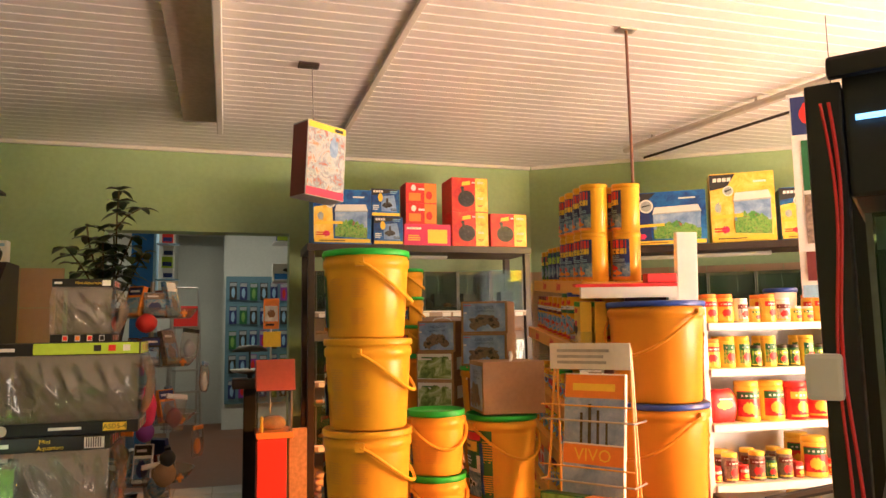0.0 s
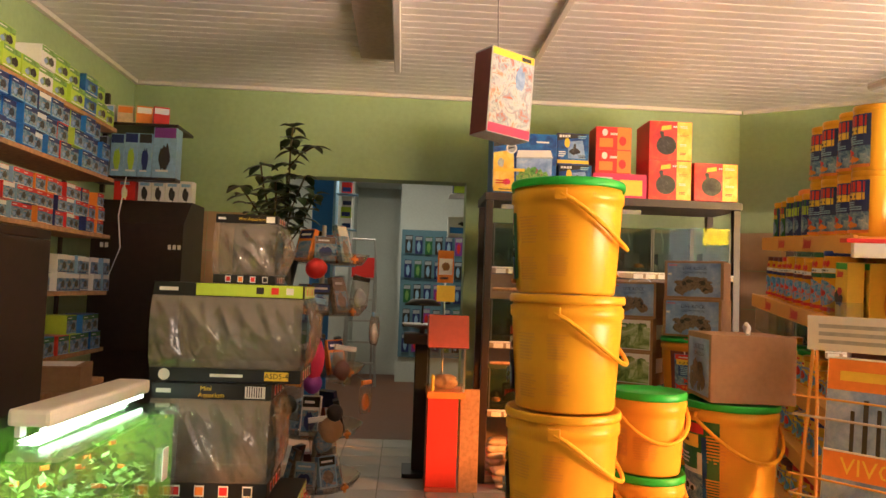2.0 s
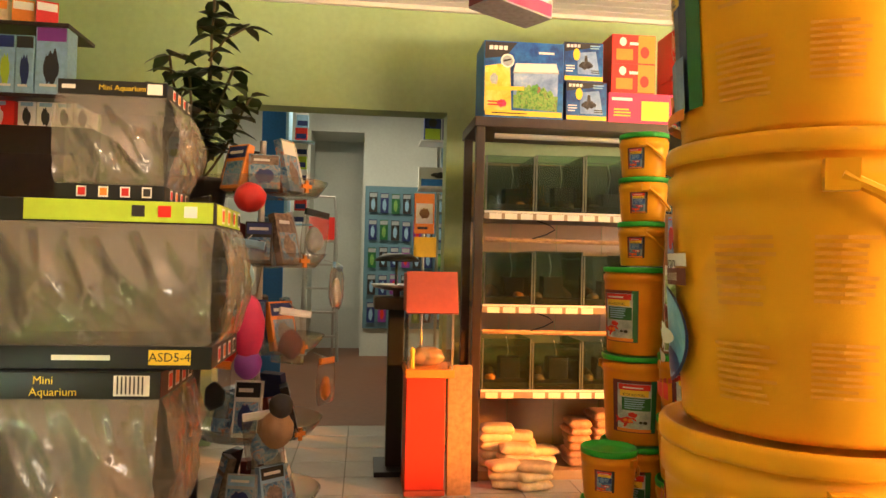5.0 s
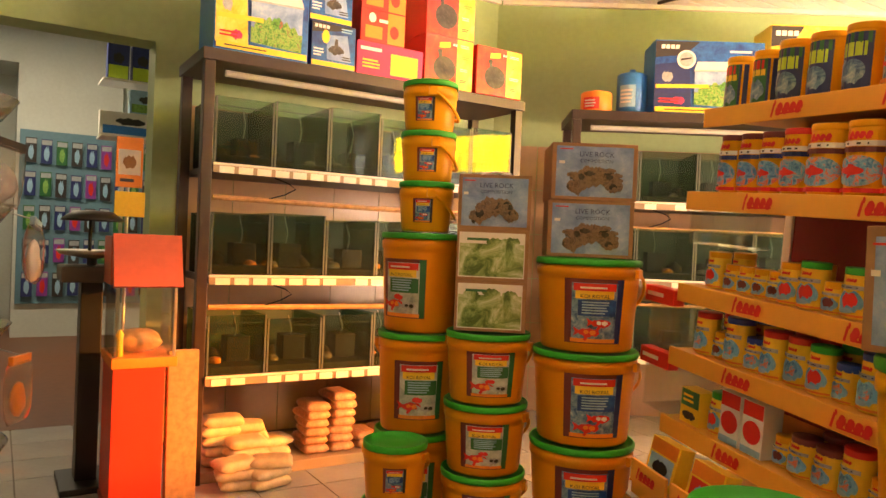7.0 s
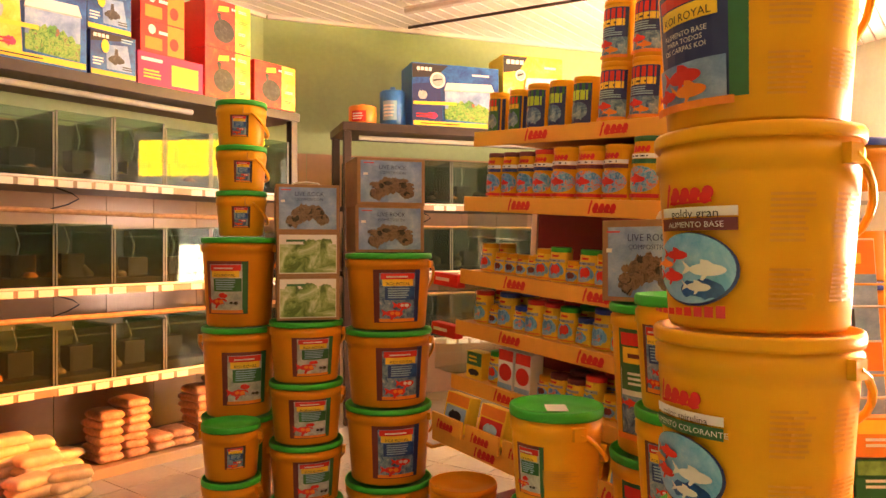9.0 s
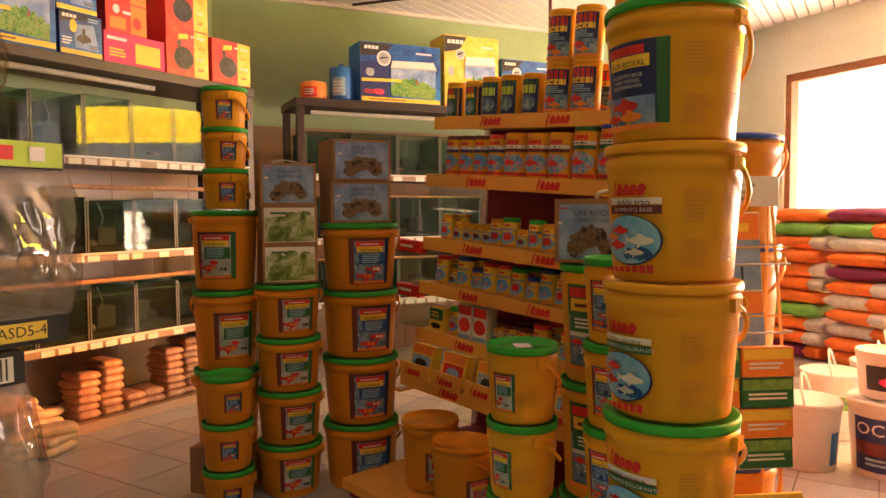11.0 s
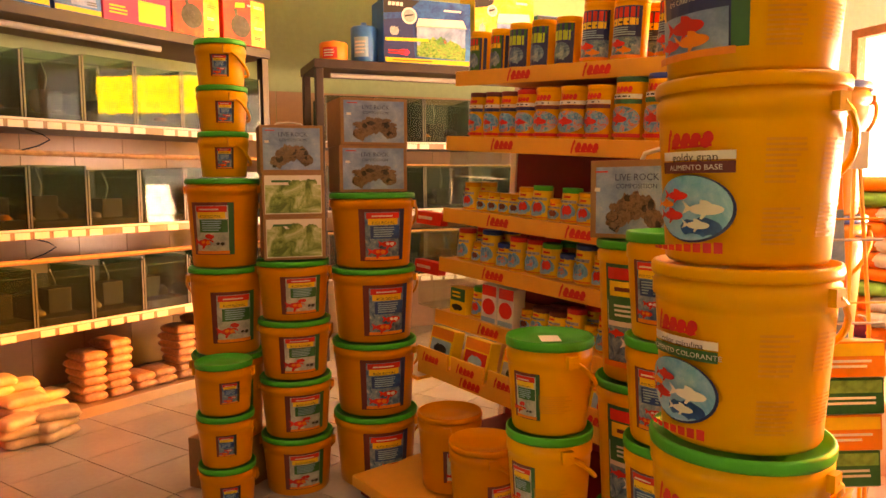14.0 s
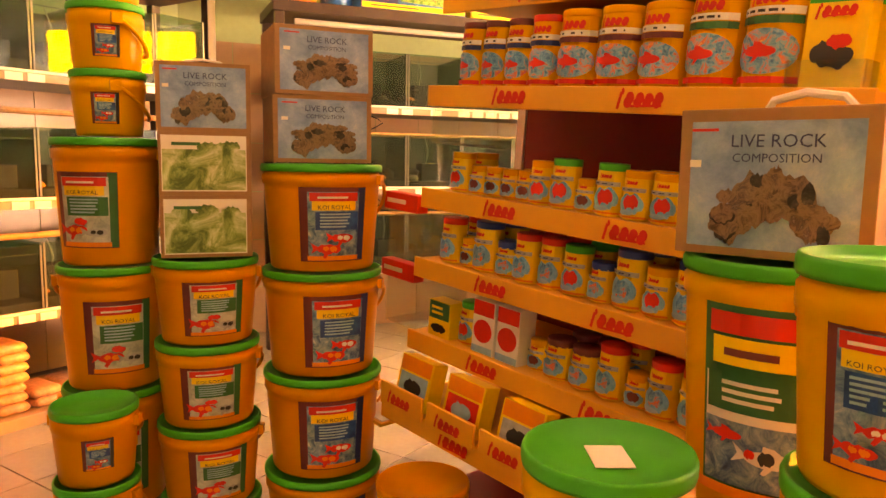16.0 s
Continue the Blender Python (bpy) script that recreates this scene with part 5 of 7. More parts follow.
# fifth shelf
z, x = 0.675, 0.05
for k in ("box", "s_green", "tubeA", "tubeA", "s_yel", "jar", "jar", "s_red", "s_yel", "s_red", "s_red", "jar", "jar", "s_red", "jar"):
    if k == "box":
        food_box(0.085, 0.05, 0.10, GM @ pose(x + 0.045, 0.03, z + 0.0005), "green and yellow food sachet box", [("r", -0.04, 0.05, 0.04, 0.098, M_GPRINT), *bars(-0.03, 0.03, 0.06, 0.09, 2, M_YPRINT, 4), ("p", 0, 0.025, 0.03, 0.012, M_INK)])
        x += 0.1
    elif k == "tubeA":
        food_box(0.075, 0.06, 0.14, GM @ pose(x + 0.04, 0.035, z + 0.0005), "red and white food box with a round red picture", [("r", -0.036, 0.1, 0.036, 0.138, M_RED), ("e", 0, 0.06, 0.032, 0.03, M_RED), ("r", -0.036, 0.002, 0.036, 0.02, M_SKYB)], M_PAPER)
        x += 0.085
    else:
        r = KINDS[k][0]
        put_can(k, x + r, 0.05, z, rnd.uniform(-12, 12))
        put_can(k, x + r + 0.004, 0.14, z, rnd.uniform(-12, 12))
        x += 2 * r + 0.007
for k in range(5):
    bmx = food_box(0.13, 0.05, 0.13, GM @ pose(0.105 + 0.19 * k, -0.07, 0.4965, -12), "food sachet with a fish picture in a yellow tray", [("r", -0.06, 0.09, 0.06, 0.128, M_ORANGE), ("r", -0.055, 0.02, 0.055, 0.085, (M_SKYB, M_RED, M_GREY, M_NAVY, M_SKYB)[k]), ("p", 0, 0.05, 0.035, 0.02, (M_INK, M_SKYB, M_INK, M_LEAFP, M_RED)[k])])

# clear display tray and red shelf talkers at the ends
def acrylic(m, w, d, h, lab):
    """An open bin of thin clear sheets."""
    tr = thing("acrylic_tray", m, lab, "tray", "clear bins on the yellow shelf")
    for dims in ((-w, -d, 0, w, -d + 0.004, h), (-w, d - 0.004, 0, w, d, h), (-w, -d + 0.005, 0, -w + 0.004, d - 0.005, h), (w - 0.004, -d + 0.005, 0, w, d - 0.005, h), (-w + 0.005, -d + 0.005, 0, w - 0.005, d - 0.005, 0.004)):
        part("side", box(*dims), M_CLEAR, tr).visible_shadow = False


acrylic(GM @ pose(0.99, 0.05, 1.3435), 0.065, 0.03, 0.05, "clear acrylic tray on the yellow shelf")
acrylic(GM @ pose(0.12, 0.06, 1.195), 0.115, 0.045, 0.105, "clear acrylic bin hanging under the yellow shelf")
for z in (1.000, 0.805):
    t = part("shelf_marker", box(-0.155, -0.01, z, -0.006, 0.03, z + 0.05, 0.004), M_RED)
    t.matrix_world = GM.copy()
    tagged(t, "red plastic basket rail on the shelf end", "shelf marker", "red basket rails")
    printed("print", bars(-0.14, -0.03, 0.015, 0.04, 1, M_PAPER, 3), flat((0, -0.0105, z), (1, 0, 0), (0, 0, 1)), t)
    acrylic(GM @ pose(-0.082, 0.11, z - 0.14), 0.07, 0.10, 0.138, "clear acrylic basket on the shelf end")
lt_ = part("leaflet_tray", box(-0.17, -0.10, 0.40, -0.006, 0.26, 0.412, 0.003), M_SHELF)
lt_.matrix_world = GM.copy()
tagged(lt_, "yellow tray with a white sheet on the shelf end", "tray")
part("sheet", box(-0.16, -0.09, 0.4125, -0.012, 0.25, 0.416, 0.001), M_PAPER, lt_, "white paper sheet")
# rod from the ceiling to the shelf
rod = thing("hanging_rod", pose(0.45, 4.62, 0), "brown steel rod between ceiling and shelf", "rod")
part("tube", tube([(0, 0, 1.3), (0, 0, CEIL - 0.012)], 0.008, 10), mat("brown_rod", (0.17, 0.07, 0.04), 0.4, grain=0.1), rod)
part("plate", box(-0.05, -0.03, CEIL - 0.012, 0.05, 0.03, CEIL - 0.001, 0.002), M_METAL, rod)

# ---- white shelf with jars, facing the walk's start ----
WM = Matrix.Translation((0.62, 4.32, 0)) @ Matrix.Rotation(radians(-4), 4, "Z")
ws = thing("white_shelf", WM, "white shop shelf with food jars", "shelf")
part("back_panel", box(0, 0.30, 0.05, 0.90, 0.32, 1.42, 0.003), M_WHITE, ws)
for x in (-0.03, 0.902):
    part("side_panel", box(x, 0.0, 0, x + 0.028, 0.32, 1.42, 0.003), M_WHITE, ws)
WZ = (1.345, 1.135, 0.885, 0.615, 0.33)
for z in WZ:
    part("shelf_board", box(0, -0.012, z - 0.035, 0.90, 0.299, z, 0.003), M_WHITE, ws)


def jar(r, h, body, lid, lab, band, pic):
    ob = part("food_jar", lathe([(r * 0.96, 0), (r, 0.004), (r, h * 0.82), (r * 0.92, h * 0.86)], 18, True, True), body, smooth=True)
    tagged(ob, lab, "jar", "jars on the white shelf")
    part("lid", lathe([(r * 0.95, h * 0.86), (r * 0.97, h * 0.87), (r * 0.97, h * 0.99), (r * 0.9, h)], 18, True, True), lid, ob, smooth=True)
    printed("label", [("r", -r * 1.2, h * 0.10, r * 1.2, h * 0.76, pic), ("r", -r * 1.2, h * 0.56, r * 1.2, h * 0.74, band), *bars(-r * 0.8, r * 0.8, h * 0.60, h * 0.70, 1, M_PAPER, 2), ("p", -r * 0.1, h * 0.34, r * 0.6, h * 0.13, M_RED if pic is not M_PRED else M_YPRINT), ("p", r * 0.5, h * 0.22, r * 0.3, h * 0.08, M_ORANGE),
                      ("r", -r * 1.2, h * 0.08, r * 1.2, h * 0.13, M_YPRINT)], cone(r + 0.0006, 0, r + 0.0006, h, -90), ob, step=0.0003)
    return ob


JSIZE = ((0.034, 0.115), (0.036, 0.135), (0.027, 0.075), (0.034, 0.145), (0.026, 0.10), (0.056, 0.185), (0.054, 0.175), (0.036, 0.13), (0.024, 0.07))
JARS = [jar(*JSIZE[0], M_PAPER, M_PAPER, "white food jar with dark label", M_BROWNP, M_PALEP), jar(*JSIZE[1], M_PYEL, M_ORANGE, "yellow food jar with orange lid", M_RED, M_PYEL), jar(*JSIZE[2], M_PYEL, M_PAPER, "small yellow food jar with white lid", M_GPRINT, M_PYEL),
        jar(*JSIZE[3], M_YPRINT, M_YPRINT, "slim yellow food jar with green label", M_GPRINT, M_PSCAPE), jar(*JSIZE[4], M_GPRINT, M_INK, "small dark food jar with yellow label", M_LIME, M_PSCAPE), jar(*JSIZE[5], M_YPRINT, M_YPRINT, "large yellow food jar with red label", M_GPRINT, M_PRED),
        jar(*JSIZE[6], M_PRED, M_RED, "large red food jar with yellow print", M_YPRINT, M_PRED), jar(*JSIZE[7], M_ROCK, M_YPRINT, "brown food jar with yellow lid", M_BROWNP, M_PROCK), jar(*JSIZE[8], M_RED, M_RED, "small red food jar", M_PAPER, M_PRED)]
used = set()


def put_jar(q, x, y, z):
    m = WM @ pose(x, y, z + 0.0005, 0, 0, rnd.uniform(-20, 20))
    if q in used:
        return copy_thing(JARS[q], m)
    used.add(q)
    JARS[q].matrix_world = m


for zi, picks in ((0, (1, 1, 0, 2, 1, 0, 2, 2, 1, 2, 2)), (1, (1, 3, 3, 4, 3, 4, 4, 3, 4, 4, 3)), (2, (5, 5, 6, 6, 5)), (3, (8, 7, 8, 7, 4, 7, 8, 5, 8)), (4, (5, 6, 5, 6, 5))):
    x = 0.17 if zi == 2 else 0.02
    for q in picks:
        r = JSIZE[q][0]
        if x + 2 * r > 0.89:
            break
        put_jar(q, x + r, 0.065, WZ[zi])
        if zi != 2:
            put_jar(q, x + r + 0.012, 0.075 + 2.2 * r, WZ[zi])
        x += 2 * r + (0.012 if zi != 2 else 0.02)
tub = thing("blue_lid_tub", WM @ pose(0.56, 0.21, WZ[0] + 0.0005), "white tub with a blue lid on the white shelf", "tub")
part("body", lathe([(0.066, 0), (0.069, 0.004), (0.077, 0.145), (0.074, 0.15)], 24, True, True), M_WHITE, tub, smooth=True)
part("lid", lathe([(0.078, 0.148), (0.082, 0.15), (0.082, 0.166), (0.078, 0.17), (0.01, 0.168)], 24, True, True), M_BLUELID, tub, smooth=True)
sachet = bag("food_sachet", 0.135, 0.05, 0.15, WM @ pose(0.09, 0.06, WZ[2] + 0.0005), M_PRED, "red food sachet standing on the white shelf", "sachet", "", 4)
printed("print", [("p", 0, 0.08, 0.04, 0.02, M_YPRINT), *bars(-0.03, 0.04, 0.10, 0.115, 1, M_PAPER, 2)], flat((0, -0.026, 0), (1, 0, 0), (0, 0, 1)), sachet)

# hanging banner with food pictures
ban = thing("hanging_banner", pose(1.30, 4.18, 1.46, 0, 0, -38), "tall hanging banner with food pictures", "banner")
part("sheet", box(-0.19, 0, 0, 0.19, 0.006, 1.0, 0.002), M_PAPER, ban)
part("rod", tube([(-0.2, 0.003, 1.0), (0.2, 0.003, 1.0)], 0.01), M_WHITE, ban)
printed("print", [("r", -0.185, 0.8, 0.185, 0.995, M_NAVY), ("p", -0.09, 0.9, 0.06, 0.06, M_RED), *bars(-0.02, 0.17, 0.86, 0.93, 1, M_PAPER, 2), ("r", -0.185, 0.0, 0.185, 0.06, M_SKYB),
                  ("r", -0.15, 0.52, 0.15, 0.77, M_GPRINT), *bars(-0.12, 0.12, 0.6, 0.7, 2, M_LIME, 3), ("r", -0.15, 0.26, 0.15, 0.5, M_ROCK), *bars(-0.12, 0.12, 0.36, 0.44, 1, M_PAPER, 4), ("p", 0.02, 0.3, 0.12, 0.05, M_PROCK),
                  ("r", -0.16, 0.08, -0.02, 0.22, M_BROWNP), ("r", 0.02, 0.08, 0.16, 0.22, M_GPRINT)], flat((0, 0, 0), (1, 0, 0), (0, 0, 1)), ban)
part("cord", tube([(0, 0.003, 1.01), (0, 0.003, CEIL - 1.481)], 0.0025, 5), M_INK, ban)

# ---- magazine rack ----
MR = pose(-0.29, 3.635, 0, 0, 0, -53) @ pose(-0.085, 0, 0)
mr = thing("magazine_rack", MR, "yellow wire magazine rack with fish magazines", "magazine rack")
for x in (-0.16, 0.16):
    part("side_wire", tube([(x, 0.0, 0.01), (x, 0.02, 0.8), (x * 0.86, 0.06, 1.27)], 0.005), M_SHELF, mr)
    part("back_wire", tube([(x, 0.11, 0.01), (x * 0.86, 0.07, 1.26)], 0.005), M_SHELF, mr)
for z, y in ((0.42, -0.03), (0.51, -0.03), (0.60, -0.03), (0.69, -0.03), (0.82, -0.02), (1.02, 0.0)):
    part("basket_wire", tube([(-0.17, y + 0.1, z), (-0.17, y, z), (0.17, y, z), (0.17, y + 0.1, z)], 0.0035, 6), M_METAL, mr)
    part("basket_wire", tube([(-0.17, y, z + 0.05), (0.17, y, z + 0.05)], 0.003, 6), M_SHELF, mr)
hd = part("header_card", box(-0.15, 0.035, 1.19, 0.15, 0.04, 1.28, 0.002), M_PAPER, mr, "white header card")
printed("print", bars(-0.12, 0.12, 0.015, 0.075, 3, M_GREY, 4), flat((0, 0.0345, 1.19), (1, 0, 0), (0, 0, 1)), mr)
part("footer", box(-0.2, -0.04, 0.22, 0.2, -0.03, 0.345, 0.003), M_YPRINT, mr, "yellow footer board")
printed("print", [("t", "Info Center", 0.0, 0.055, 0.078, M_RED)], flat((0, -0.0405, 0.225), (1, 0, 0), (0, 0, 1)), mr)
for z, mtop, mpic in ((0.83, M_ORANGE, M_GREY), (1.03, M_ORANGE, M_GREY)):
    mg = carton("magazine", 0.225, 0.02, 0.285 if z > 1 else 0.24, MR @ pose(0.0, 0.052 if z > 1 else 0.024, z - 0.16 + (0.03 if z < 1 else 0.02), -7), M_PAPER, "magazine with orange title band in a wire rack", "magazine",
                front=[("r", -0.11, 0.2, 0.11, 0.28, mtop), *bars(-0.08, 0.08, 0.215, 0.265, 1, M_YPRINT, 2), ("r", -0.11, 0.005, 0.11, 0.2, M_GREY), ("r", -0.11, 0.04, 0.11, 0.2, M_PSKY), ("r", -0.05, 0.02, -0.04, 0.15, M_INK), ("r", -0.02, 0.02, -0.008, 0.18, M_INK), ("r", 0.012, 0.02, 0.022, 0.16, M_INK), ("r", 0.045, 0.02, 0.053, 0.12, M_INK), ("r", -0.11, 0.005, 0.11, 0.04, M_PTANK)] if z > 1 else
                [("r", -0.11, 0.17, 0.11, 0.235, mtop), ("t", "VIVO", 0.0, 0.2, 0.06, M_YPRINT), ("r", -0.11, 0.005, 0.11, 0.17, M_PSKY)], group="magazines in the rack")
for j, z in enumerate((0.425, 0.515, 0.605, 0.695)):
    for k, x in enumerate((-0.083, 0.083)):
        carton("care_leaflet", 0.16, 0.06, 0.085, MR @ pose(x, -0.018, z - 0.002, -6), (M_ORANGE, M_GPRINT)[(j + k) % 2], "thick folded care leaflet in a wire rack", "leaflets", front=[("r", -0.075, 0.05, 0.075, 0.08, (M_YPRINT, M_LEAFP)[(j + k) % 2]), *bars(-0.06, 0.06, 0.02, 0.045, 2, M_PAPER, j)], group="leaflets in the rack")

# ---- sacks and pails by the window ----
M_SACKS = [mat("orange_sack", (0.85, 0.20, 0.01), 0.3, grain=0.15, scale=20, bump=0.3), mat("purple_sack", (0.20, 0.02, 0.08), 0.3, grain=0.15, scale=20, bump=0.3), mat("silver_sack", (0.62, 0.58, 0.55), 0.3, grain=0.2, scale=20, bump=0.3), mat("green_sack", (0.16, 0.45, 0.06), 0.3, grain=0.15, scale=20, bump=0.3)]
FM = Matrix.Translation(front_at(0, 0)) @ Matrix.Rotation(radians(FRONT_A), 4, "Z")
rnd = random.Random(8)
for col, s in enumerate((0.75, 1.27, 1.79, 2.31, 2.83)):
    for j in range((9, 10, 11, 11, 11)[col]):
        k = 0 if rnd.random() < 0.62 else rnd.choice((1, 2, 3))
        sb = bag("food_sack", 0.50, 0.62, 0.118, FM @ pose(s + rnd.uniform(-0.02, 0.02), -0.42 + rnd.uniform(-0.02, 0.03), 0.001 + 0.107 * j, 0, 0, rnd.uniform(-3, 3)), M_SACKS[k], ("orange", "purple", "silver", "green")[k] + " dry pet food sack in a pile", "food sack", "food sacks by the window", j)
        if rnd.random() < 0.45:
            continue
        e = part("band", pillow(0.15, 0.628, 0.126, j, 8, 7.0), M_SACKS[2 if k == 0 else 0], sb, smooth=True)
        e.location = (0.178, 0, -0.003)


def pail(x, y, r, h, label, prints, z=0.0):
    th = thing("salt_pail", pose(x, y, z), label, "pail", "white pails by the window")
    part("body", lathe([(r * 0.84, 0), (r * 0.86, 0.005), (r * 0.97, h - 0.05), (r, h - 0.045), (r, h - 0.02)], 32), M_WHITE, th, smooth=True)
    part("lid", lathe([(r * 1.0, h - 0.02), (r * 1.03, h - 0.018), (r * 1.03, h - 0.003), (r, h), (r * 0.9, h - 0.008), (0.01, h - 0.008)], 32), M_WHITE, th, smooth=True)
    printed("label", prints, cone(r * 0.875 + 0.001, 0.03, r * 0.972 + 0.001, h - 0.05, 190), th)
    pts = [(r * 1.04 * math.cos(f), r * 1.04 * math.sin(f) * 0.2 - r * 0.1, h - 0.03 + r * 0.9 * math.sin(f)) for f in [math.pi * q / 12 for q in range(13)]]
    part("handle", tube(pts, 0.006), M_WHITE, th)
    return th


ocean = lambda w, h: [("r", -w, 0, w, h, M_NAVY), ("r", -w, h * 0.3, w, h * 0.55, M_BROWNP), ("t", "OCEAN", -0.02, h * 0.78, 0.075, M_PAPER), *bars(-w * 0.7, w * 0.5, h * 0.1, h * 0.28, 2, M_SKYB, 2)]
pail(1.16, 3.29, 0.165, 0.34, "large white salt pail with a blue label", ocean(0.16, 0.24))
pail(1.18, 3.30, 0.125, 0.21, "small white salt pail with a dark label", [("r", -0.1, 0.01, 0.1, 0.12, M_INK), ("p", 0, 0.05, 0.05, 0.02, M_PINK)], 0.341)
pail(1.10, 3.62, 0.155, 0.31, "plain white pail with closed lid", [("r", 0.10, 0.0, 0.15, 0.15, M_BLUE)])
pail(1.66, 3.54, 0.15, 0.34, "white pail with a fish label", [("r", -0.09, 0.02, 0.09, 0.21, M_PAPER), ("r", -0.085, 0.13, 0.085, 0.20, M_PSCAPE), ("p", -0.02, 0.07, 0.04, 0.03, M_RED), *bars(-0.05, 0.06, 0.14, 0.18, 2, M_INK, 3)])
pail(1.70, 3.87, 0.14, 0.36, "white pail with a blue label", [("r", -0.06, 0.03, 0.1, 0.22, M_PSKY), ("r", -0.06, 0.18, 0.1, 0.22, M_NAVY)])
pail(2.05, 3.32, 0.15, 0.34, "white pail with a round handle", [("r", -0.07, 0.03, 0.08, 0.2, M_BROWNP)])

# ---- tanks packed in plastic, stacked beside the walk ----
def packed_tank(x0, x1, y0, d, z0, z1, label, upper, lower, strip=0.045):
    """A boxed mini aquarium: printed card bands above and below, wrinkled clear film between."""
    w, h = x1 - x0, z1 - z0
    th = thing("boxed_aquarium", pose((x0 + x1) / 2, y0 + d / 2, z0), label, "boxed aquarium", "stack of boxed aquariums")
    for nm, za, zb, shapes in (("lower_band", 0.0, strip, lower), ("upper_band", h - strip, h, upper)):
        b = part(nm, box(-w / 2, -d / 2, za, w / 2, d / 2, zb, 0.003), M_BLACK, th)
        printed("band_print", [("r", -w * 0.495, strip * 0.04, w * 0.495, strip * 0.96, M_BLACK), *shapes(w, strip)], flat((0, -d / 2, za), (1, 0, 0), (0, 0, 1)), b)
        side = flat((w / 2, 0, za), (0, 1, 0), (0, 0, 1))
        if nm == "upper_band" and w > 0.45:
            printed("band_print", [("r", -d * 0.47, strip * 0.06, d * 0.47, strip * 0.96, M_LIME), *squares(0.0, d, strip)], side, b)
        else:
            sq = squares(0.0, d, strip)
            for q in range(0, len(sq), 2):
                printed("picture", sq[q:q + 2], side, b)
    g = part("tank", box(-w / 2 + 0.012, -d / 2 + 0.012, strip + 0.001, w / 2 - 0.012, d / 2 - 0.012, h - strip - 0.001, 0.002), M_CLEAR, th)
    part("inner_card", box(-w / 2 + 0.02, d / 2 - 0.024, strip + 0.002, w / 2 - 0.02, d / 2 - 0.02, h - strip - 0.002), M_GREYC, th, "grey card behind the glass")
    n, k = 60, 36
    for a, b_, c_ in (((-w / 2, -d / 2), (w / 2, -d / 2), (0, -1)), ((w / 2, -d / 2), (w / 2, d / 2), (1, 0))):
        bm = bmesh.new()
        vs = []
        for i in range(n + 1):
            row = []
            for j in range(k + 1):
                u, v = i / n, j / k
                px, py = a[0] + (b_[0] - a[0]) * u, a[1] + (b_[1] - a[1]) * u
                bulge = math.sin(math.pi * v) ** 0.6 * 0.012
                q = (0.5 - abs(noise.noise((px * 15 + z0 * 7 + v * 1.6, py * 15, v * 1.3)))) * 0.040 + (0.5 - abs(noise.noise((px * 42 + v * 4, py * 42 + z0, v * 3)))) * 0.013 + (0.5 - abs(noise.noise((px * 95 - v * 9, py * 95 + z0, v * 7)))) * 0.004
                o = bulge + q * math.sin(math.pi * v) + 0.0015
                row.append(bm.verts.new((px + c_[0] * o, py + c_[1] * o, strip + (h - 2 * strip) * v)))
            vs.append(row)
        for i in range(n):
            for j in range(k):
                bm.faces.new((vs[i][j], vs[i + 1][j], vs[i + 1][j + 1], vs[i][j + 1]))
        f = part("film", bm, M_FILM, th, "wrinkled clear film", smooth=True)
        f.visible_shadow = False
    return th


M_GREYC = mat("grey_backing_card", (0.12, 0.10, 0.08), 0.7, grain=0.2, scale=12, stain=0.2)


def squares(u, w, s, n=4):
    return [q for j in range(n) for q in (("r", u - w * 0.3 + j * w * 0.2, s * 0.15, u - w * 0.3 + j * w * 0.2 + s * 0.62, s * 0.85, M_PAPER), ("r", u - w * 0.3 + j * w * 0.2 + 0.003, s * 0.25, u - w * 0.3 + j * w * 0.2 + s * 0.55, s * 0.75, (M_RED, M_ORANGE, M_RED, M_INK)[j]))]


def mark(w, s):
    return bars(-w * 0.46, -w * 0.30, s * 0.25, s * 0.8, 1, M_PAPER, 4)


packed_tank(-2.365, -1.835, 4.585, 0.30, 0.955, 1.305, "boxed mini aquarium wrapped in wrinkled clear film with lime band",
            lambda w, s: [("r", -w * 0.22, s * 0.08, w * 0.49, s * 0.98, M_LIME), *mark(w, s), *[("r", w * (0.18 + 0.1 * j), s * 0.3, w * (0.23 + 0.1 * j), s * 0.8, (M_INK, M_RED, M_PAPER)[j]) for j in range(3)]],
            lambda w, s: [("r", w * 0.26, s * 0.2, w * 0.42, s * 0.85, M_YPRINT), ("t", "ASD5-4", w * 0.34, s * 0.52, s * 0.55, M_INK), *bars(-w * 0.10, w * 0.12, s * 0.3, s * 0.75, 1, M_PAPER, 2), ("e", -w * 0.4, s * 0.5, s * 0.42, s * 0.42, M_PAPER)], 0.048)
packed_tank(-2.165, -1.945, 4.60, 0.22, 1.3065, 1.556, "small boxed aquarium wrapped in wrinkled clear film",
            lambda w, s: [*mark(w, s), ("t", "Mini Aquarium", 0.02, s * 0.5, s * 0.5, M_YPRINT), ("r", w * 0.32, s * 0.15, w * 0.46, s * 0.85, M_PAPER)], lambda w, s: squares(0, w, s), 0.032)
packed_tank(-2.345, -1.93, 4.56, 0.29, 0.555, 0.9535, "boxed mini aquarium with barcode on its black band",
            lambda w, s: [*mark(w, s), ("t", "Mini", -0.02, s * 0.68, s * 0.42, M_YPRINT), ("t", "Aquarium", 0.0, s * 0.26, s * 0.42, M_YPRINT), ("r", w * 0.28, s * 0.12, w * 0.45, s * 0.88, M_PAPER), *[("r", w * (0.295 + 0.02 * j), s * 0.2, w * (0.303 + 0.02 * j), s * 0.85, M_INK) for j in range(7)]],
            lambda w, s: squares(0, w, s), 0.055)
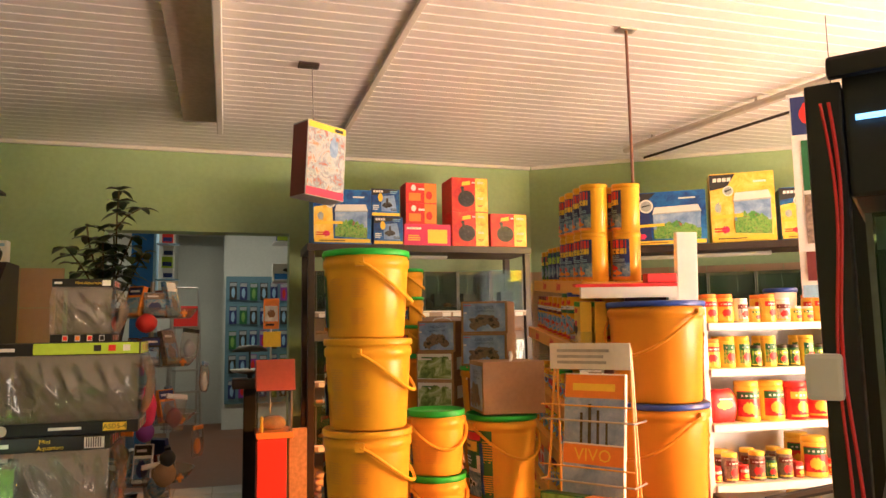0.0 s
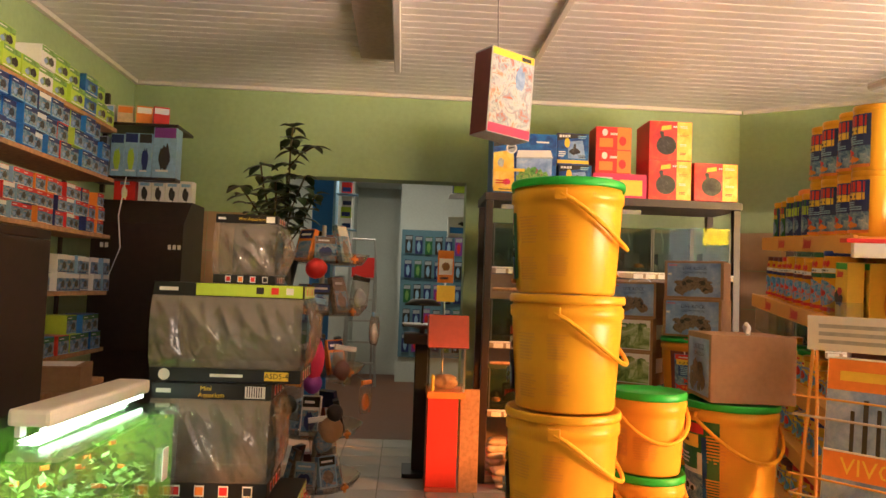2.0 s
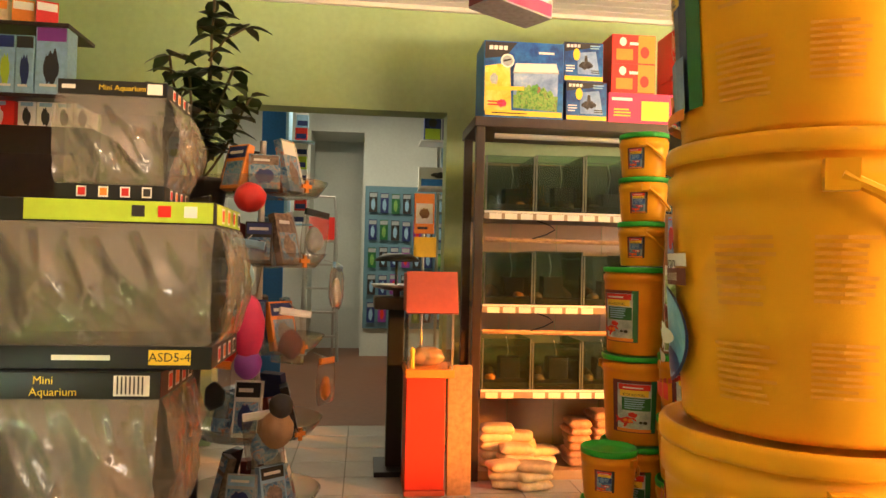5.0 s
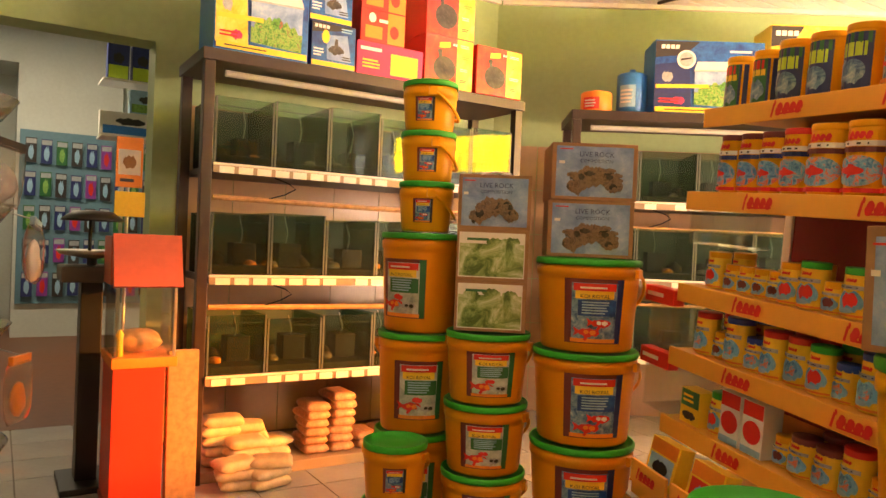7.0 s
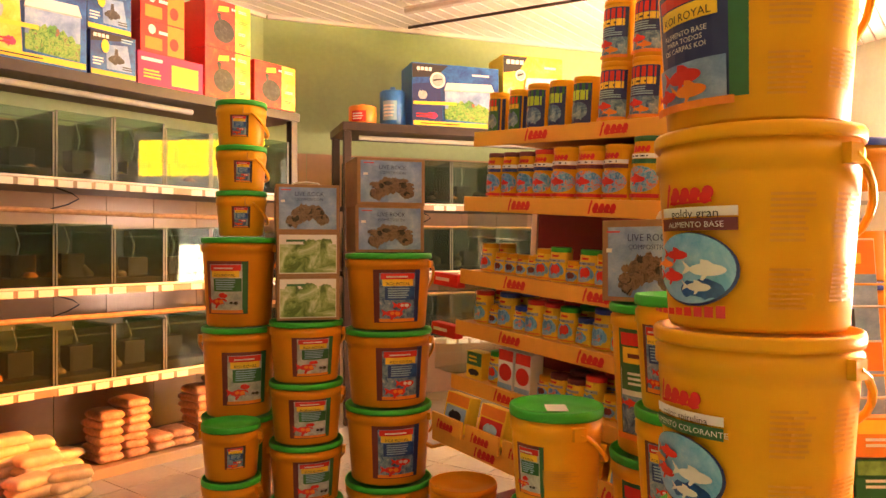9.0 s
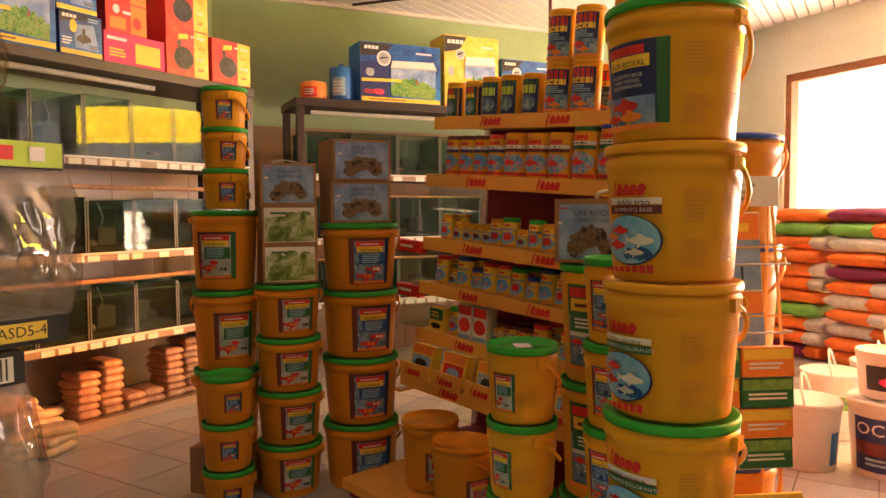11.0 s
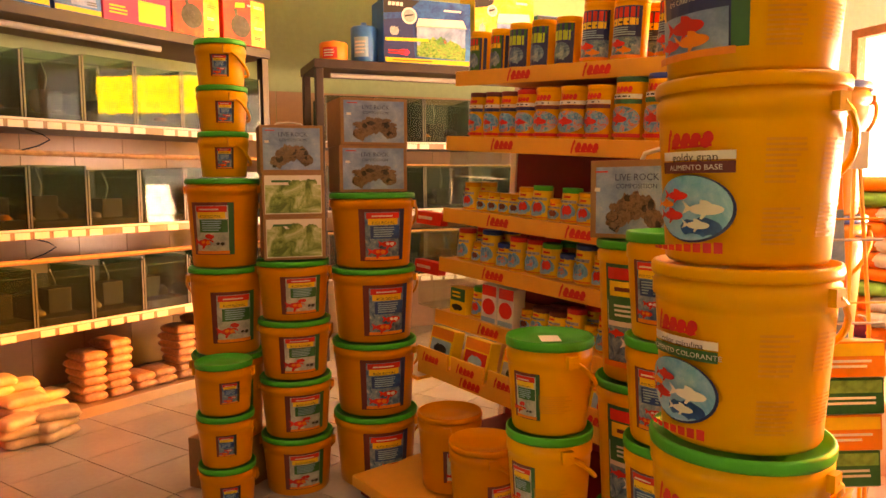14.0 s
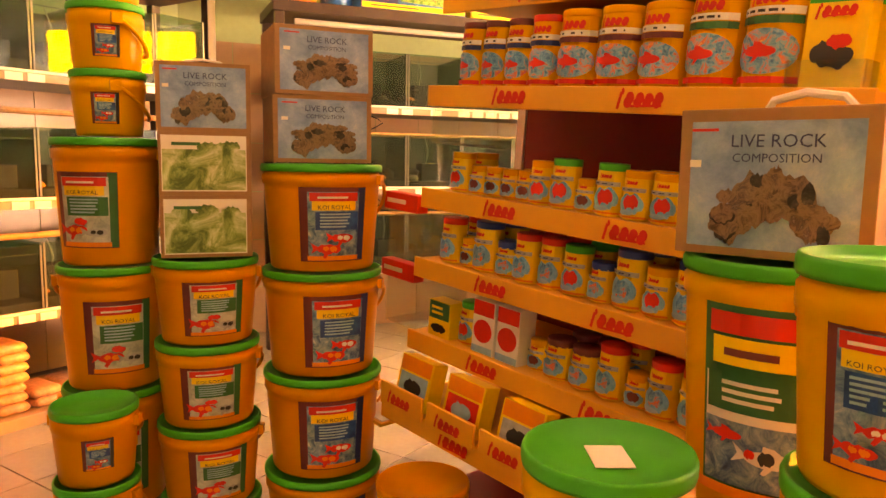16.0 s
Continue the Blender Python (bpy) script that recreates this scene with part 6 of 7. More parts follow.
packed_tank(-2.36, -1.83, 4.57, 0.30, 0.245, 0.5535, "boxed mini aquarium with lime band low in the stack", lambda w, s: [("r", -w * 0.2, s * 0.08, w * 0.49, s * 0.98, M_LIME), *mark(w, s)], lambda w, s: squares(0, w, s), 0.045)
carton("floor_carton", 0.54, 0.34, 0.244, pose(-2.095, 4.74, 0), M_CARD, "brown carton carrying the boxed aquariums", front=[("r", -0.1, 0.1, 0.1, 0.2, M_PAPER)])

# ---- planted tank with lamp ----
AQ = pose(-2.63, 3.62, 0)
aq = thing("planted_tank", AQ, "planted glass tank with green water on a stand", "aquarium")
AW, AD, AZ0, AZ1 = 0.415, 0.83, 0.46, 0.895
part("stand", box(0.0, 0.0, 0, AW, AD, AZ0, 0.006), M_STEEL, aq, "dark tank stand")
for dims in ((0, 0, AZ0, AW, 0.008, AZ1), (0, AD - 0.008, AZ0, AW, AD, AZ1), (0, 0.009, AZ0, 0.008, AD - 0.009, AZ1), (AW - 0.008, 0.009, AZ0, AW, AD - 0.009, AZ1)):
    g = part("glass", box(*dims), M_CLEAR, aq)
    g.visible_shadow = False
part("top_glass", box(0.01, 0.01, AZ1 + 0.0005, AW - 0.01, AD - 0.01, AZ1 + 0.0055), M_TOPG, aq).visible_shadow = False
part("gravel", box(0.02, 0.02, AZ0 + 0.001, AW - 0.01, AD - 0.02, AZ0 + 0.05, 0.01), M_BAG2, aq)
# Green panels added inside the tank to stand in for lamplit water.
M_WATERTINT = photo("water_tint_pane", ((0.01, 0.03, 0.004), (0.05, 0.12, 0.006), (0.16, 0.30, 0.02), (0.05, 0.10, 0.01), (0.02, 0.05, 0.01)), 12, 0.5)
for dims in ((0.009, 0.009, AZ0 + 0.001, 0.013, AD - 0.009, AZ1 - 0.03), (0.0135, AD - 0.013, AZ0 + 0.001, AW - 0.01, AD - 0.009, AZ1 - 0.03)):
    part("water_tint_pane", box(*dims), M_WATERTINT, aq, "green panel added to tint the lamplit water")
bm = bmesh.new()
rnd = random.Random(5)
for j in range(800):
    x, y, z = rnd.uniform(0.03, AW - 0.03), rnd.uniform(0.04, AD - 0.04), rnd.triangular(AZ0 + 0.05, AZ1 - 0.06, AZ0 + 0.12)
    a, l = rnd.uniform(0, 6.28), rnd.uniform(0.02, 0.05)
    d = Vector((math.cos(a) * l, math.sin(a) * l, rnd.uniform(-0.01, 0.04)))
    s = Vector((-math.sin(a), math.cos(a), 0)) * 0.011
    p = Vector((x, y, z))
    bm.faces.new([bm.verts.new(q) for q in (p, p + d * 0.5 + s, p + d, p + d * 0.5 - s)])
tagged(part("water_weed", bm, mat("water_plant", (0.17, 0.33, 0.03), 0.5, grain=0.4, scale=20), aq), kind="stuff")
bm = bmesh.new()
for j in range(26):
    add_box(bm, -0.012, -0.003, -0.006, 0.012, 0.003, 0.006, 0, pose(rnd.uniform(0.05, AW - 0.05), rnd.uniform(0.03, AD - 0.05), rnd.uniform(AZ0 + 0.08, AZ1 - 0.06), 0, 0, rnd.uniform(0, 180)))
tagged(part("guppies", bm, M_ORANGE, aq), kind="stuff")
lamp = thing("tank_lamp", look((-2.37, 3.80, 0.905), (-2.52, 4.62, 0.905)), "white tank lamp with glowing tube lying over the tank", "aquarium lamp")
lamp.matrix_world = Matrix.Translation((-2.40, 3.84, AZ1 + 0.007)) @ Matrix.Rotation(radians(-3), 4, "Z")
part("hood", box(-0.055, 0.0, 0.03, 0.055, 0.62, 0.075, 0.012), M_TRIM, lamp)
for y in (0.02, 0.56):
    part("foot", box(-0.045, y, 0.0, -0.03, y + 0.03, 0.0295, 0.002), M_TUBE, lamp)
part("tube", tube([(0.034, 0.005, 0.022), (0.034, 0.60, 0.022)], 0.007, 12), M_GLOW, lamp, "glowing fluorescent tube")
area("tank_lamp_light", Matrix.Translation((-2.40, 4.14, AZ1 + 0.0085)), 0.05, 0.6, 5.5, (0.85, 1.0, 0.62))
carton("tank_label", 0.05, 0.004, 0.1, AQ @ pose(AW + 0.003, AD - 0.12, AZ0 + 0.22, 0, 0, 90), M_PAPER, "small paper label on the tank glass", "label")
pot = part("green_pot", lathe([(0.04, 0), (0.07, 0.01), (0.085, 0.05), (0.075, 0.10), (0.03, 0.125), (0.002, 0.128)], 28), M_GPRINT, smooth=True)
pot.matrix_world = pose(-3.12, 4.78, 0.801)
tagged(pot, "round dark green plastic pot", "pot")
ctr = thing("low_counter", pose(-3.62, 4.72, 0), "low wooden counter with papers against the green wall", "counter")
part("top", box(0, 0, 0.77, 0.62, 1.08, 0.80, 0.004), M_WOOD, ctr)
part("body", box(0.02, 0.03, 0, 0.58, 1.05, 0.769, 0.004), M_STEEL, ctr)
carton("paper_carton", 0.34, 0.26, 0.11, pose(-3.08, 5.35, 0.801, 0, 0, 12), M_CARD, "open brown carton with papers", "box", top=[("r", -0.14, -0.1, 0.14, 0.1, M_PAPER)])

# ---- dark terrarium beside the planted tank ----
tv = thing("terrarium", pose(-3.32, 4.20, 0), "dark brown terrarium with open front and dim red lamp", "terrarium")
part("stand", box(0.01, 0.01, 0, 0.53, 0.48, 0.74, 0.006), M_DKBROWN, tv)
for nm, dims in (("side", (0.0, 0.0, 0.741, 0.03, 0.49, 1.44)), ("side", (0.51, 0.0, 0.741, 0.54, 0.49, 1.44)), ("back", (0.031, 0.46, 0.741, 0.509, 0.49, 1.44)), ("base", (0.031, 0.0, 0.741, 0.509, 0.459, 0.80)), ("top", (0.0, 0.0, 1.441, 0.54, 0.49, 1.475)), ("frame", (0.031, 0.0, 1.32, 0.509, 0.02, 1.44))):
    part(nm, box(*dims, 0.004), M_DKBROWN, tv)
part("sand", box(0.032, 0.025, 0.801, 0.508, 0.458, 0.83, 0.006), M_BAG2, tv)
part("lamp", lathe([(0.002, 0), (0.03, 0.004), (0.035, 0.03), (0.02, 0.05)], 18, True, True), mat("red_lamp_glow", (1.0, 0.12, 0.02), 0.4, emit=3.0), tv, "glowing red heat lamp").matrix_local = pose(0.33, 0.25, 0.93)

# ---- potted plant ----
pl = thing("potted_plant", pose(-2.12, 5.70, 1.30), "leafy dark green potted plant", "plant")
part("pot", lathe([(0.07, 0), (0.075, 0.005), (0.10, 0.15), (0.107, 0.152), (0.107, 0.17), (0.098, 0.172), (0.09, 0.155), (0.002, 0.152)], 24), M_BLACK, pl, smooth=True)
part("stand", lathe([(0.11, -1.30), (0.11, -1.28), (0.025, -1.26), (0.025, -0.03), (0.12, -0.01), (0.12, -0.001)], 20, True, True), M_STEEL, pl)
rnd = random.Random(21)
stems, leaves = bmesh.new(), bmesh.new()


def leaf(bm, p, d, l, w):
    d = Vector(d).normalized()
    s = d.cross(Vector((0, 0, 1))).normalized()
    up = s.cross(d)
    prof = ((0, 0.0), (0.25, 0.8), (0.55, 1.0), (0.8, 0.6), (1.0, 0.0))
    mid = [bm.verts.new(Vector(p) + d * l * t - Vector((0, 0, 1)) * l * 0.35 * t * t) for t, _ in prof]
    for sg in (1, -1):
        edge = [bm.verts.new(Vector(p) + d * l * t + s * sg * w * k * 0.5 + up * 0.12 * w * k - Vector((0, 0, 1)) * l * 0.35 * t * t) for t, k in prof[1:-1]]
        seq = [mid[0], *edge, mid[-1]]
        for i in range(len(seq) - 1):
            f = [mid[i], mid[i + 1], seq[i + 1], seq[i]]
            f = [q for k, q in enumerate(f) if q not in f[:k]]
            if len(f) > 2:
                bm.faces.new(f if sg > 0 else list(reversed(f)))


for k, (dx, dy, hh) in enumerate(((0.04, 0.0, 0.82), (-0.10, 0.02, 0.62), (0.09, -0.03, 0.56), (-0.03, -0.06, 0.52), (0.0, 0.06, 0.58), (-0.17, -0.02, 0.50), (0.15, 0.02, 0.48))):
    pts = [Vector((dx * t * 1.2 + 0.012 * math.sin(5 * t + k), dy * t * 1.4, 0.15 + (hh - 0.15) * t)) for t in (0, 0.2, 0.4, 0.6, 0.8, 1.0)]
    tube(pts, 0.005, 6, stems)
    for j in range(6 if k else 8):
        t = 0.35 + 0.65 * j / (5 if k else 7)
        p = pts[0].lerp(pts[-1], t)
        n = 5 if (k == 0 and j > 4) else 4
        a0 = rnd.uniform(0, 6.28)
        for q in range(n):
            a = a0 + q * 6.283 / n + rnd.uniform(-0.3, 0.3)
            leaf(leaves, p, (math.cos(a), math.sin(a), rnd.uniform(-0.3, 0.45)), rnd.uniform(0.075, 0.11), rnd.uniform(0.05, 0.07))
for q in range(5):
    a = q * 1.2
    leaf(leaves, Vector((0.15, -0.02, 0.72)), (math.cos(a), math.sin(a), 0.15), 0.1, 0.042)
tube([(0.02, 0, 0.6), (0.08, -0.01, 0.68), (0.15, -0.02, 0.72)], 0.004, 6, stems)
part("stem", stems, M_STALK, pl, smooth=True)
part("foliage", leaves, M_LEAF, pl, smooth=True)

# ---- toy display tower ----
TX, TY = -1.90, 5.72
tower = thing("toy_display", pose(TX, TY, 0), "clear tiered display tower with orange clips", "display stand")
part("pole", tube([(0, 0, 0.0), (0, 0, 1.62)], 0.012, 10), M_METAL, tower)
part("foot", lathe([(0.2, 0), (0.2, 0.012), (0.03, 0.03), (0.012, 0.04)], 28), M_BLACK, tower, smooth=True)
for z in (0.30, 0.56, 0.86, 1.16, 1.42):
    t = part("tray", lathe([(0.20, 0.0), (0.235, 0.05), (0.24, 0.052), (0.205, 0.004), (0.02, 0.004)], 36, True), M_WRAP, tower, "clear plastic tray", smooth=True)
    t.location.z = z
    for a in (20, 140, 260):
        bm = bmesh.new()
        for q in range(4):
            add_box(bm, 0, -0.007, -0.004, 0.022, 0.007, 0.004, 0, pose(0, 0, 0, 0, 0, 90 * q))
        c = part("clip", bm, M_ORANGE, tower, "orange cross-shaped clip")
        c.matrix_local = pose(0.225 * math.cos(radians(a - 60)), 0.225 * math.sin(radians(a - 60)), z + 0.025, 0, 90, a - 60)
rnd = random.Random(31)
pals = [M_PGOODS, M_NAVY, M_ROCK, M_PAPER, M_ORANGE, M_GREY, M_BROWNP, M_PGOODS, M_SKYB, M_BLACK]
for k, z in enumerate((0.305, 0.565, 0.865, 1.165, 1.425)):
    for j in range(7):
        a = j * 0.9 + k
        w, h = rnd.uniform(0.08, 0.12), rnd.uniform(0.12, 0.2)
        cm = pals[(j * 3 + k) % len(pals)]
        toy = carton("pet_toy_pack", w, 0.03, h, pose(TX + 0.135 * math.cos(a), TY + 0.135 * math.sin(a), z + 0.004, -14, 0, math.degrees(a) + 90), cm, "small pet toy on a printed card in clear wrap", "toy pack",
                     front=[("r", -w * 0.45, h * 0.7, w * 0.45, h * 0.96, pals[(j + k * 2 + 3) % len(pals)]), ("r", -w * 0.42, h * 0.08, w * 0.42, h * 0.62, M_PGOODS), ("p", 0, h * 0.35, w * 0.3, h * 0.2, pals[(j + k + 6) % len(pals)]), *bars(-w * 0.35, w * 0.35, h * 0.76, h * 0.9, 1, M_PAPER, j)], group="toy packs on the tower")


def plush(name, m, parts_, label):
    th = thing(name, m, label, "toy")
    for nm, r, sc, loc, material in parts_:
        bm = bmesh.new()
        bmesh.ops.create_icosphere(bm, subdivisions=3, radius=r)
        for v in bm.verts:
            v.co = Vector((v.co.x * sc[0], v.co.y * sc[1], v.co.z * sc[2])) * (1 + 0.08 * noise.noise(v.co * 40))
        part(nm, bm, material, th, smooth=True).location = loc
    return th


plush("plush_toy", pose(-1.89, 5.44, 0.80), (("body", 0.055, (0.9, 0.8, 2.0), (0, 0, 0.16), M_PINK), ("tail", 0.045, (1.0, 0.8, 1.1), (0.0, 0, 0.045), M_PURPLE), ("wing", 0.06, (0.7, 0.6, 1.6), (-0.08, 0.03, 0.12), M_RED)), "pink and purple plush toy hanging on the tower")
plush("ball_toy", pose(-1.90, 5.45, 1.34), (("ball", 0.052, (1, 1, 0.95), (0, 0, 0.05), M_RED),), "round red netted ball toy")
plush("plush_toy", pose(-1.80, 5.46, 0.57), (("body", 0.06, (1, 0.9, 1.1), (0, 0, 0.06), M_CARD), ("head", 0.04, (1, 1, 1), (0.02, -0.02, 0.14), M_INK)), "brown plush toy on a clear tray")
for x, y, z, rz, cm in ((-1.74, 5.42, 0.0, 20, M_ROCK), (-1.90, 5.36, 0.0, -8, M_BROWNP), (-1.62, 5.50, 0.0, 40, M_BLACK), (-2.02, 5.30, 0.0, 5, M_RED)):
    carton("collar_pack", 0.14, 0.03, 0.20, pose(x, y, z, -10, 0, rz), cm, "dark carded collar pack leaning by the tower", "toy pack", front=[("r", -0.06, 0.14, 0.06, 0.19, M_PAPER if cm is M_RED else M_RED), ("p", 0, 0.07, 0.05, 0.04, M_GREY)], group="packs at the tower foot")

rnd = random.Random(77)
for k in range(10):
    a = radians(200 + 150 * ((k * 3) % 10) / 9)
    z = (0.62, 0.78, 0.95, 1.12, 1.30)[k % 5] + rnd.uniform(-0.03, 0.03)
    w, h = rnd.uniform(0.10, 0.14), rnd.uniform(0.15, 0.21)
    m = pose(TX + 0.262 * math.cos(a), TY + 0.262 * math.sin(a), z, 0, rnd.uniform(-12, 12), math.degrees(a) + 90)
    th = thing("toy_bag", m, "clear bag with a coloured toy and paper header", "toy pack", "toy bags hanging on the tower")
    fb = pillow(w, h, 0.045, k)
    bmesh.ops.rotate(fb, verts=fb.verts[:], matrix=Matrix.Rotation(radians(90), 3, "X"))
    part("wrap", fb, M_WRAP, th, smooth=True).visible_shadow = False
    inner = bmesh.new()
    bmesh.ops.create_icosphere(inner, subdivisions=2, radius=w * 0.33)
    for v in inner.verts:
        v.co = Vector((v.co.x, v.co.y * 0.35 - 0.022, v.co.z * 1.25 - 0.02)) * (1 + 0.25 * noise.noise(v.co * 30 + Vector((k, 0, 0))))
    part("toy", inner, pals[(k * 7 + 2) % len(pals)], th, smooth=True)
    part("header", box(-w * 0.45, -0.03, h * 0.40, w * 0.45, -0.018, h * 0.54, 0.002), (M_PAPER, M_ORANGE, M_PAPER, M_SKYB, M_BLACK)[k % 5], th)
    part("hook", tube([(0, -0.024, h * 0.53), (0, 0.03, h * 0.62)], 0.002, 5), M_METAL, th)

# ---- orange feeder cabinet and its neighbours ----
fc = thing("feeder_cabinet", pose(-1.29, 6.70, 0), "orange-red cabinet with glass feed box and sloping red lid", "cabinet")
part("body", box(0.0, 0.0, 0.03, 0.20, 0.30, 0.598, 0.004), M_ORBODY, fc)
part("base", box(-0.004, -0.006, 0.0, 0.206, 0.3, 0.028, 0.003), M_TERRA, fc)
part("tray", box(-0.008, -0.012, 0.6, 0.245, 0.31, 0.642, 0.004), M_ORANGE, fc)
for dims in ((0.0, 0.0, 0.643, 0.235, 0.005, 0.92), (0.0, 0.006, 0.643, 0.005, 0.29, 0.92), (0.23, 0.006, 0.643, 0.235, 0.29, 0.92)):
    part("glass", box(*dims), M_CLEAR, fc)
part("post", box(0.224, -0.008, 0.643, 0.236, -0.001, 0.93, 0.001), M_METAL, fc)
bm = bmesh.new()
add_box(bm, -0.01, -0.012, -0.006, 0.255, 0.012, 0.215)
part("lid", bm, M_TERRA, fc, "sloping red lid").matrix_local = pose(0, -0.01, 0.935, -18)
part("lid", box(-0.01, 0.085, 0.93, 0.255, 0.30, 1.13, 0.004), M_TERRA, fc)
feed = pillow(0.18, 0.16, 0.10, 4)
fd = part("feed_bag", feed, M_BAG2, smooth=True)
fd.matrix_world = pose(-1.175, 6.85, 0.643)
tagged(fd, "bag of feed in the glass box", "feed bag")
sc = part("scoop", lathe([(0.012, 0), (0.014, 0.01), (0.011, 0.07), (0.016, 0.09), (0.004, 0.11)], 14), M_YPRINT, smooth=True)
sc.matrix_world = pose(-1.262, 6.74, 0.643)
tagged(sc, "small yellow bottle in the feed box", "bottle")
bd = part("wood_board", box(-0.062, 0, 0, 0.062, 0.05, 0.66, 0.004), M_WOOD)
bd.matrix_world = pose(-1.012, 6.70, 0.0, -2, 0, 0)
tagged(bd, "raw wooden board leaning beside the cabinet", "board")
st = thing("scale_stand", pose(-1.33, 7.18, 0), "black pedestal with a scale on it", "stand")
part("base", box(-0.11, -0.16, 0, 0.11, 0.16, 0.03, 0.006), M_BLACK, st)
part("column", box(-0.045, -0.06, 0.031, 0.045, 0.06, 0.92, 0.006), M_BLACK, st)
part("scale", box(-0.13, -0.14, 0.921, 0.13, 0.14, 0.99, 0.01), M_GREYC, st)
part("pan", lathe([(0.02, 0.99), (0.02, 1.02), (0.13, 1.04), (0.15, 1.06), (0.145, 1.06), (0.01, 1.045)], 24), M_METAL, st, smooth=True)
part("hood", lathe([(0.002, 1.24), (0.08, 1.235), (0.13, 1.2), (0.132, 1.19), (0.08, 1.21), (0.01, 1.215)], 24), M_BLACK, st, smooth=True)
part("hood_stem", tube([(0, 0.1, 0.99), (0, 0.1, 1.2)], 0.008), M_BLACK, st)
ty = thing("card_stand", pose(-1.17, 7.30, 0), "yellow display card on a thin stand", "display card")
part("stem", tube([(0.0, 0.03, 0), (0.0, 0.03, 1.6)], 0.008), M_METAL, ty)
part("upper_card", box(-0.06, 0, 1.36, 0.06, 0.008, 1.60, 0.003), M_ORANGE, ty)
part("lower_card", box(-0.06, -0.002, 1.22, 0.075, 0.006, 1.34, 0.003), M_YPRINT, ty)
printed("print", [("r", -0.05, 0.06, 0.05, 0.18, M_PAPER), ("p", 0, 0.12, 0.03, 0.03, M_CARD), *bars(-0.04, 0.04, 0.02, 0.05, 1, M_INK, 3)], flat((0, -0.0005, 1.36), (1, 0, 0), (0, 0, 1)), ty)

# ---- hanging carton and ceiling fittings ----
mat_desert = photo("desert_picture", ((0.20, 0.05, 0.04), (0.50, 0.14, 0.08), (0.30, 0.36, 0.46), (0.55, 0.58, 0.62), (0.60, 0.20, 0.10), (0.66, 0.60, 0.56)), 13)
hb = carton("hanging_box", 0.27, 0.14, 0.43, pose(-1.03, 5.52, 2.075, 0, 3, 30), M_GREY, "pale product carton hanging from the ceiling on a string", "box",
            front=[("r", -0.13, 0.005, 0.13, 0.42, M_GREY), ("r", -0.125, 0.05, 0.125, 0.39, mat_desert), ("p", 0.05, 0.3, 0.03, 0.06, M_PSKY), ("r", -0.13, 0.005, 0.13, 0.05, M_PINK), ("r", -0.13, 0.39, 0.13, 0.425, M_YPRINT), ("r", 0.05, 0.395, 0.11, 0.415, M_INK)], left=[("r", -0.068, 0.005, 0.068, 0.42, M_BROWNP)])
st = part("string", tube([(-1.05, 5.52, 2.505), (-1.06, 5.52, CEIL - 0.02)], 0.0022, 5), M_INK)
tagged(st, "thin dark string from the ceiling hook", "string")
hk = part("ceiling_hook", box(-0.07, -0.04, 0, 0.05, 0.04, 0.018, 0.006), M_STEEL)
hk.matrix_world = pose(-1.07, 5.52, CEIL - 0.0195)
tagged(hk, "small dark ceiling hook plate", "hook")
lf = thing("ceiling_light", pose(-1.575, 4.0, CEIL - 0.001), "long narrow white ceiling light, switched off", "ceiling light")
part("housing", box(-0.02, 0, -0.115, 0.02, 2.77, 0, 0.006), M_WHITE, lf)
# The board's tan colour stands in for the shaded band beside the housing.
part("reflector", box(-0.25, 0.02, -0.03, -0.021, 2.75, -0.001, 0.004), mat("board_shade_tan", (0.62, 0.54, 0.46), 0.6, grain=0.15, stain=0.15), lf, "mounting board, tan in place of shade")
rl = thing("track_rail", Matrix(), "white metal rail below the ceiling", "rail")
part("rail", tube([(1.70, 6.72, CEIL - 0.05), (2.25, 3.4, CEIL - 0.05)], 0.03, 8), M_TRIM, rl)
part("cable", tube([(2.06, 7.0, CEIL - 0.03), (2.45, 4.8, CEIL - 0.03)], 0.012, 8), M_STEEL, rl)
for t in (0.1, 0.4, 0.7, 0.95):
    p = Vector((1.70, 6.72, 0)).lerp(Vector((2.25, 3.4, 0)), t)
    part("hanger", box(p.x - 0.012, p.y - 0.012, CEIL - 0.05, p.x + 0.012, p.y + 0.012, CEIL - 0.001, 0.002), M_METAL, rl)

# ---- black tank display at the walk's start ----
BK = pose(-0.752, 2.25, 0, 0, 0, -50)
bk = thing("black_tank_stand", BK, "black steel tank stand with hood and red cable", "aquarium stand")
for x in (0.0, 1.0):
    for y in (0.0, 0.45):
        part("post", box(x, y, 0, x + 0.045, y + 0.045, 1.66, 0.004), M_BLACK, bk)
for z in (0.16, 0.62, 1.05):
    part("shelf", box(0.046, 0.002, z, 0.999, 0.49, z + 0.03, 0.003), M_BLACK, bk)
part("hood", box(0.046, 0.006, 1.50, 0.999, 0.49, 1.68, 0.006), M_BLACK, bk, "black plastic hood")
part("cap", box(0.03, -0.02, 1.661, 0.98, 0.002, 1.69, 0.006), M_BLACK, bk)
cord = [(0.03 + 0.006 * math.sin(q * 0.37), -0.004 - 0.003 * math.cos(q * 0.31), 1.63 - 0.026 * q) for q in range(58)]
part("cable", tube(cord, 0.0026, 6), M_RED, bk, "red power cable")
part("cable", tube([(x - 0.008 + 0.004 * math.cos(9 * z), y - 0.001, z) for x, y, z in cord], 0.0022, 6), M_RED, bk, "red power cable")
part("socket_box", box(-0.02, -0.024, 1.235, 0.024, -0.001, 1.295, 0.006), M_WHITE, bk, "white socket box")
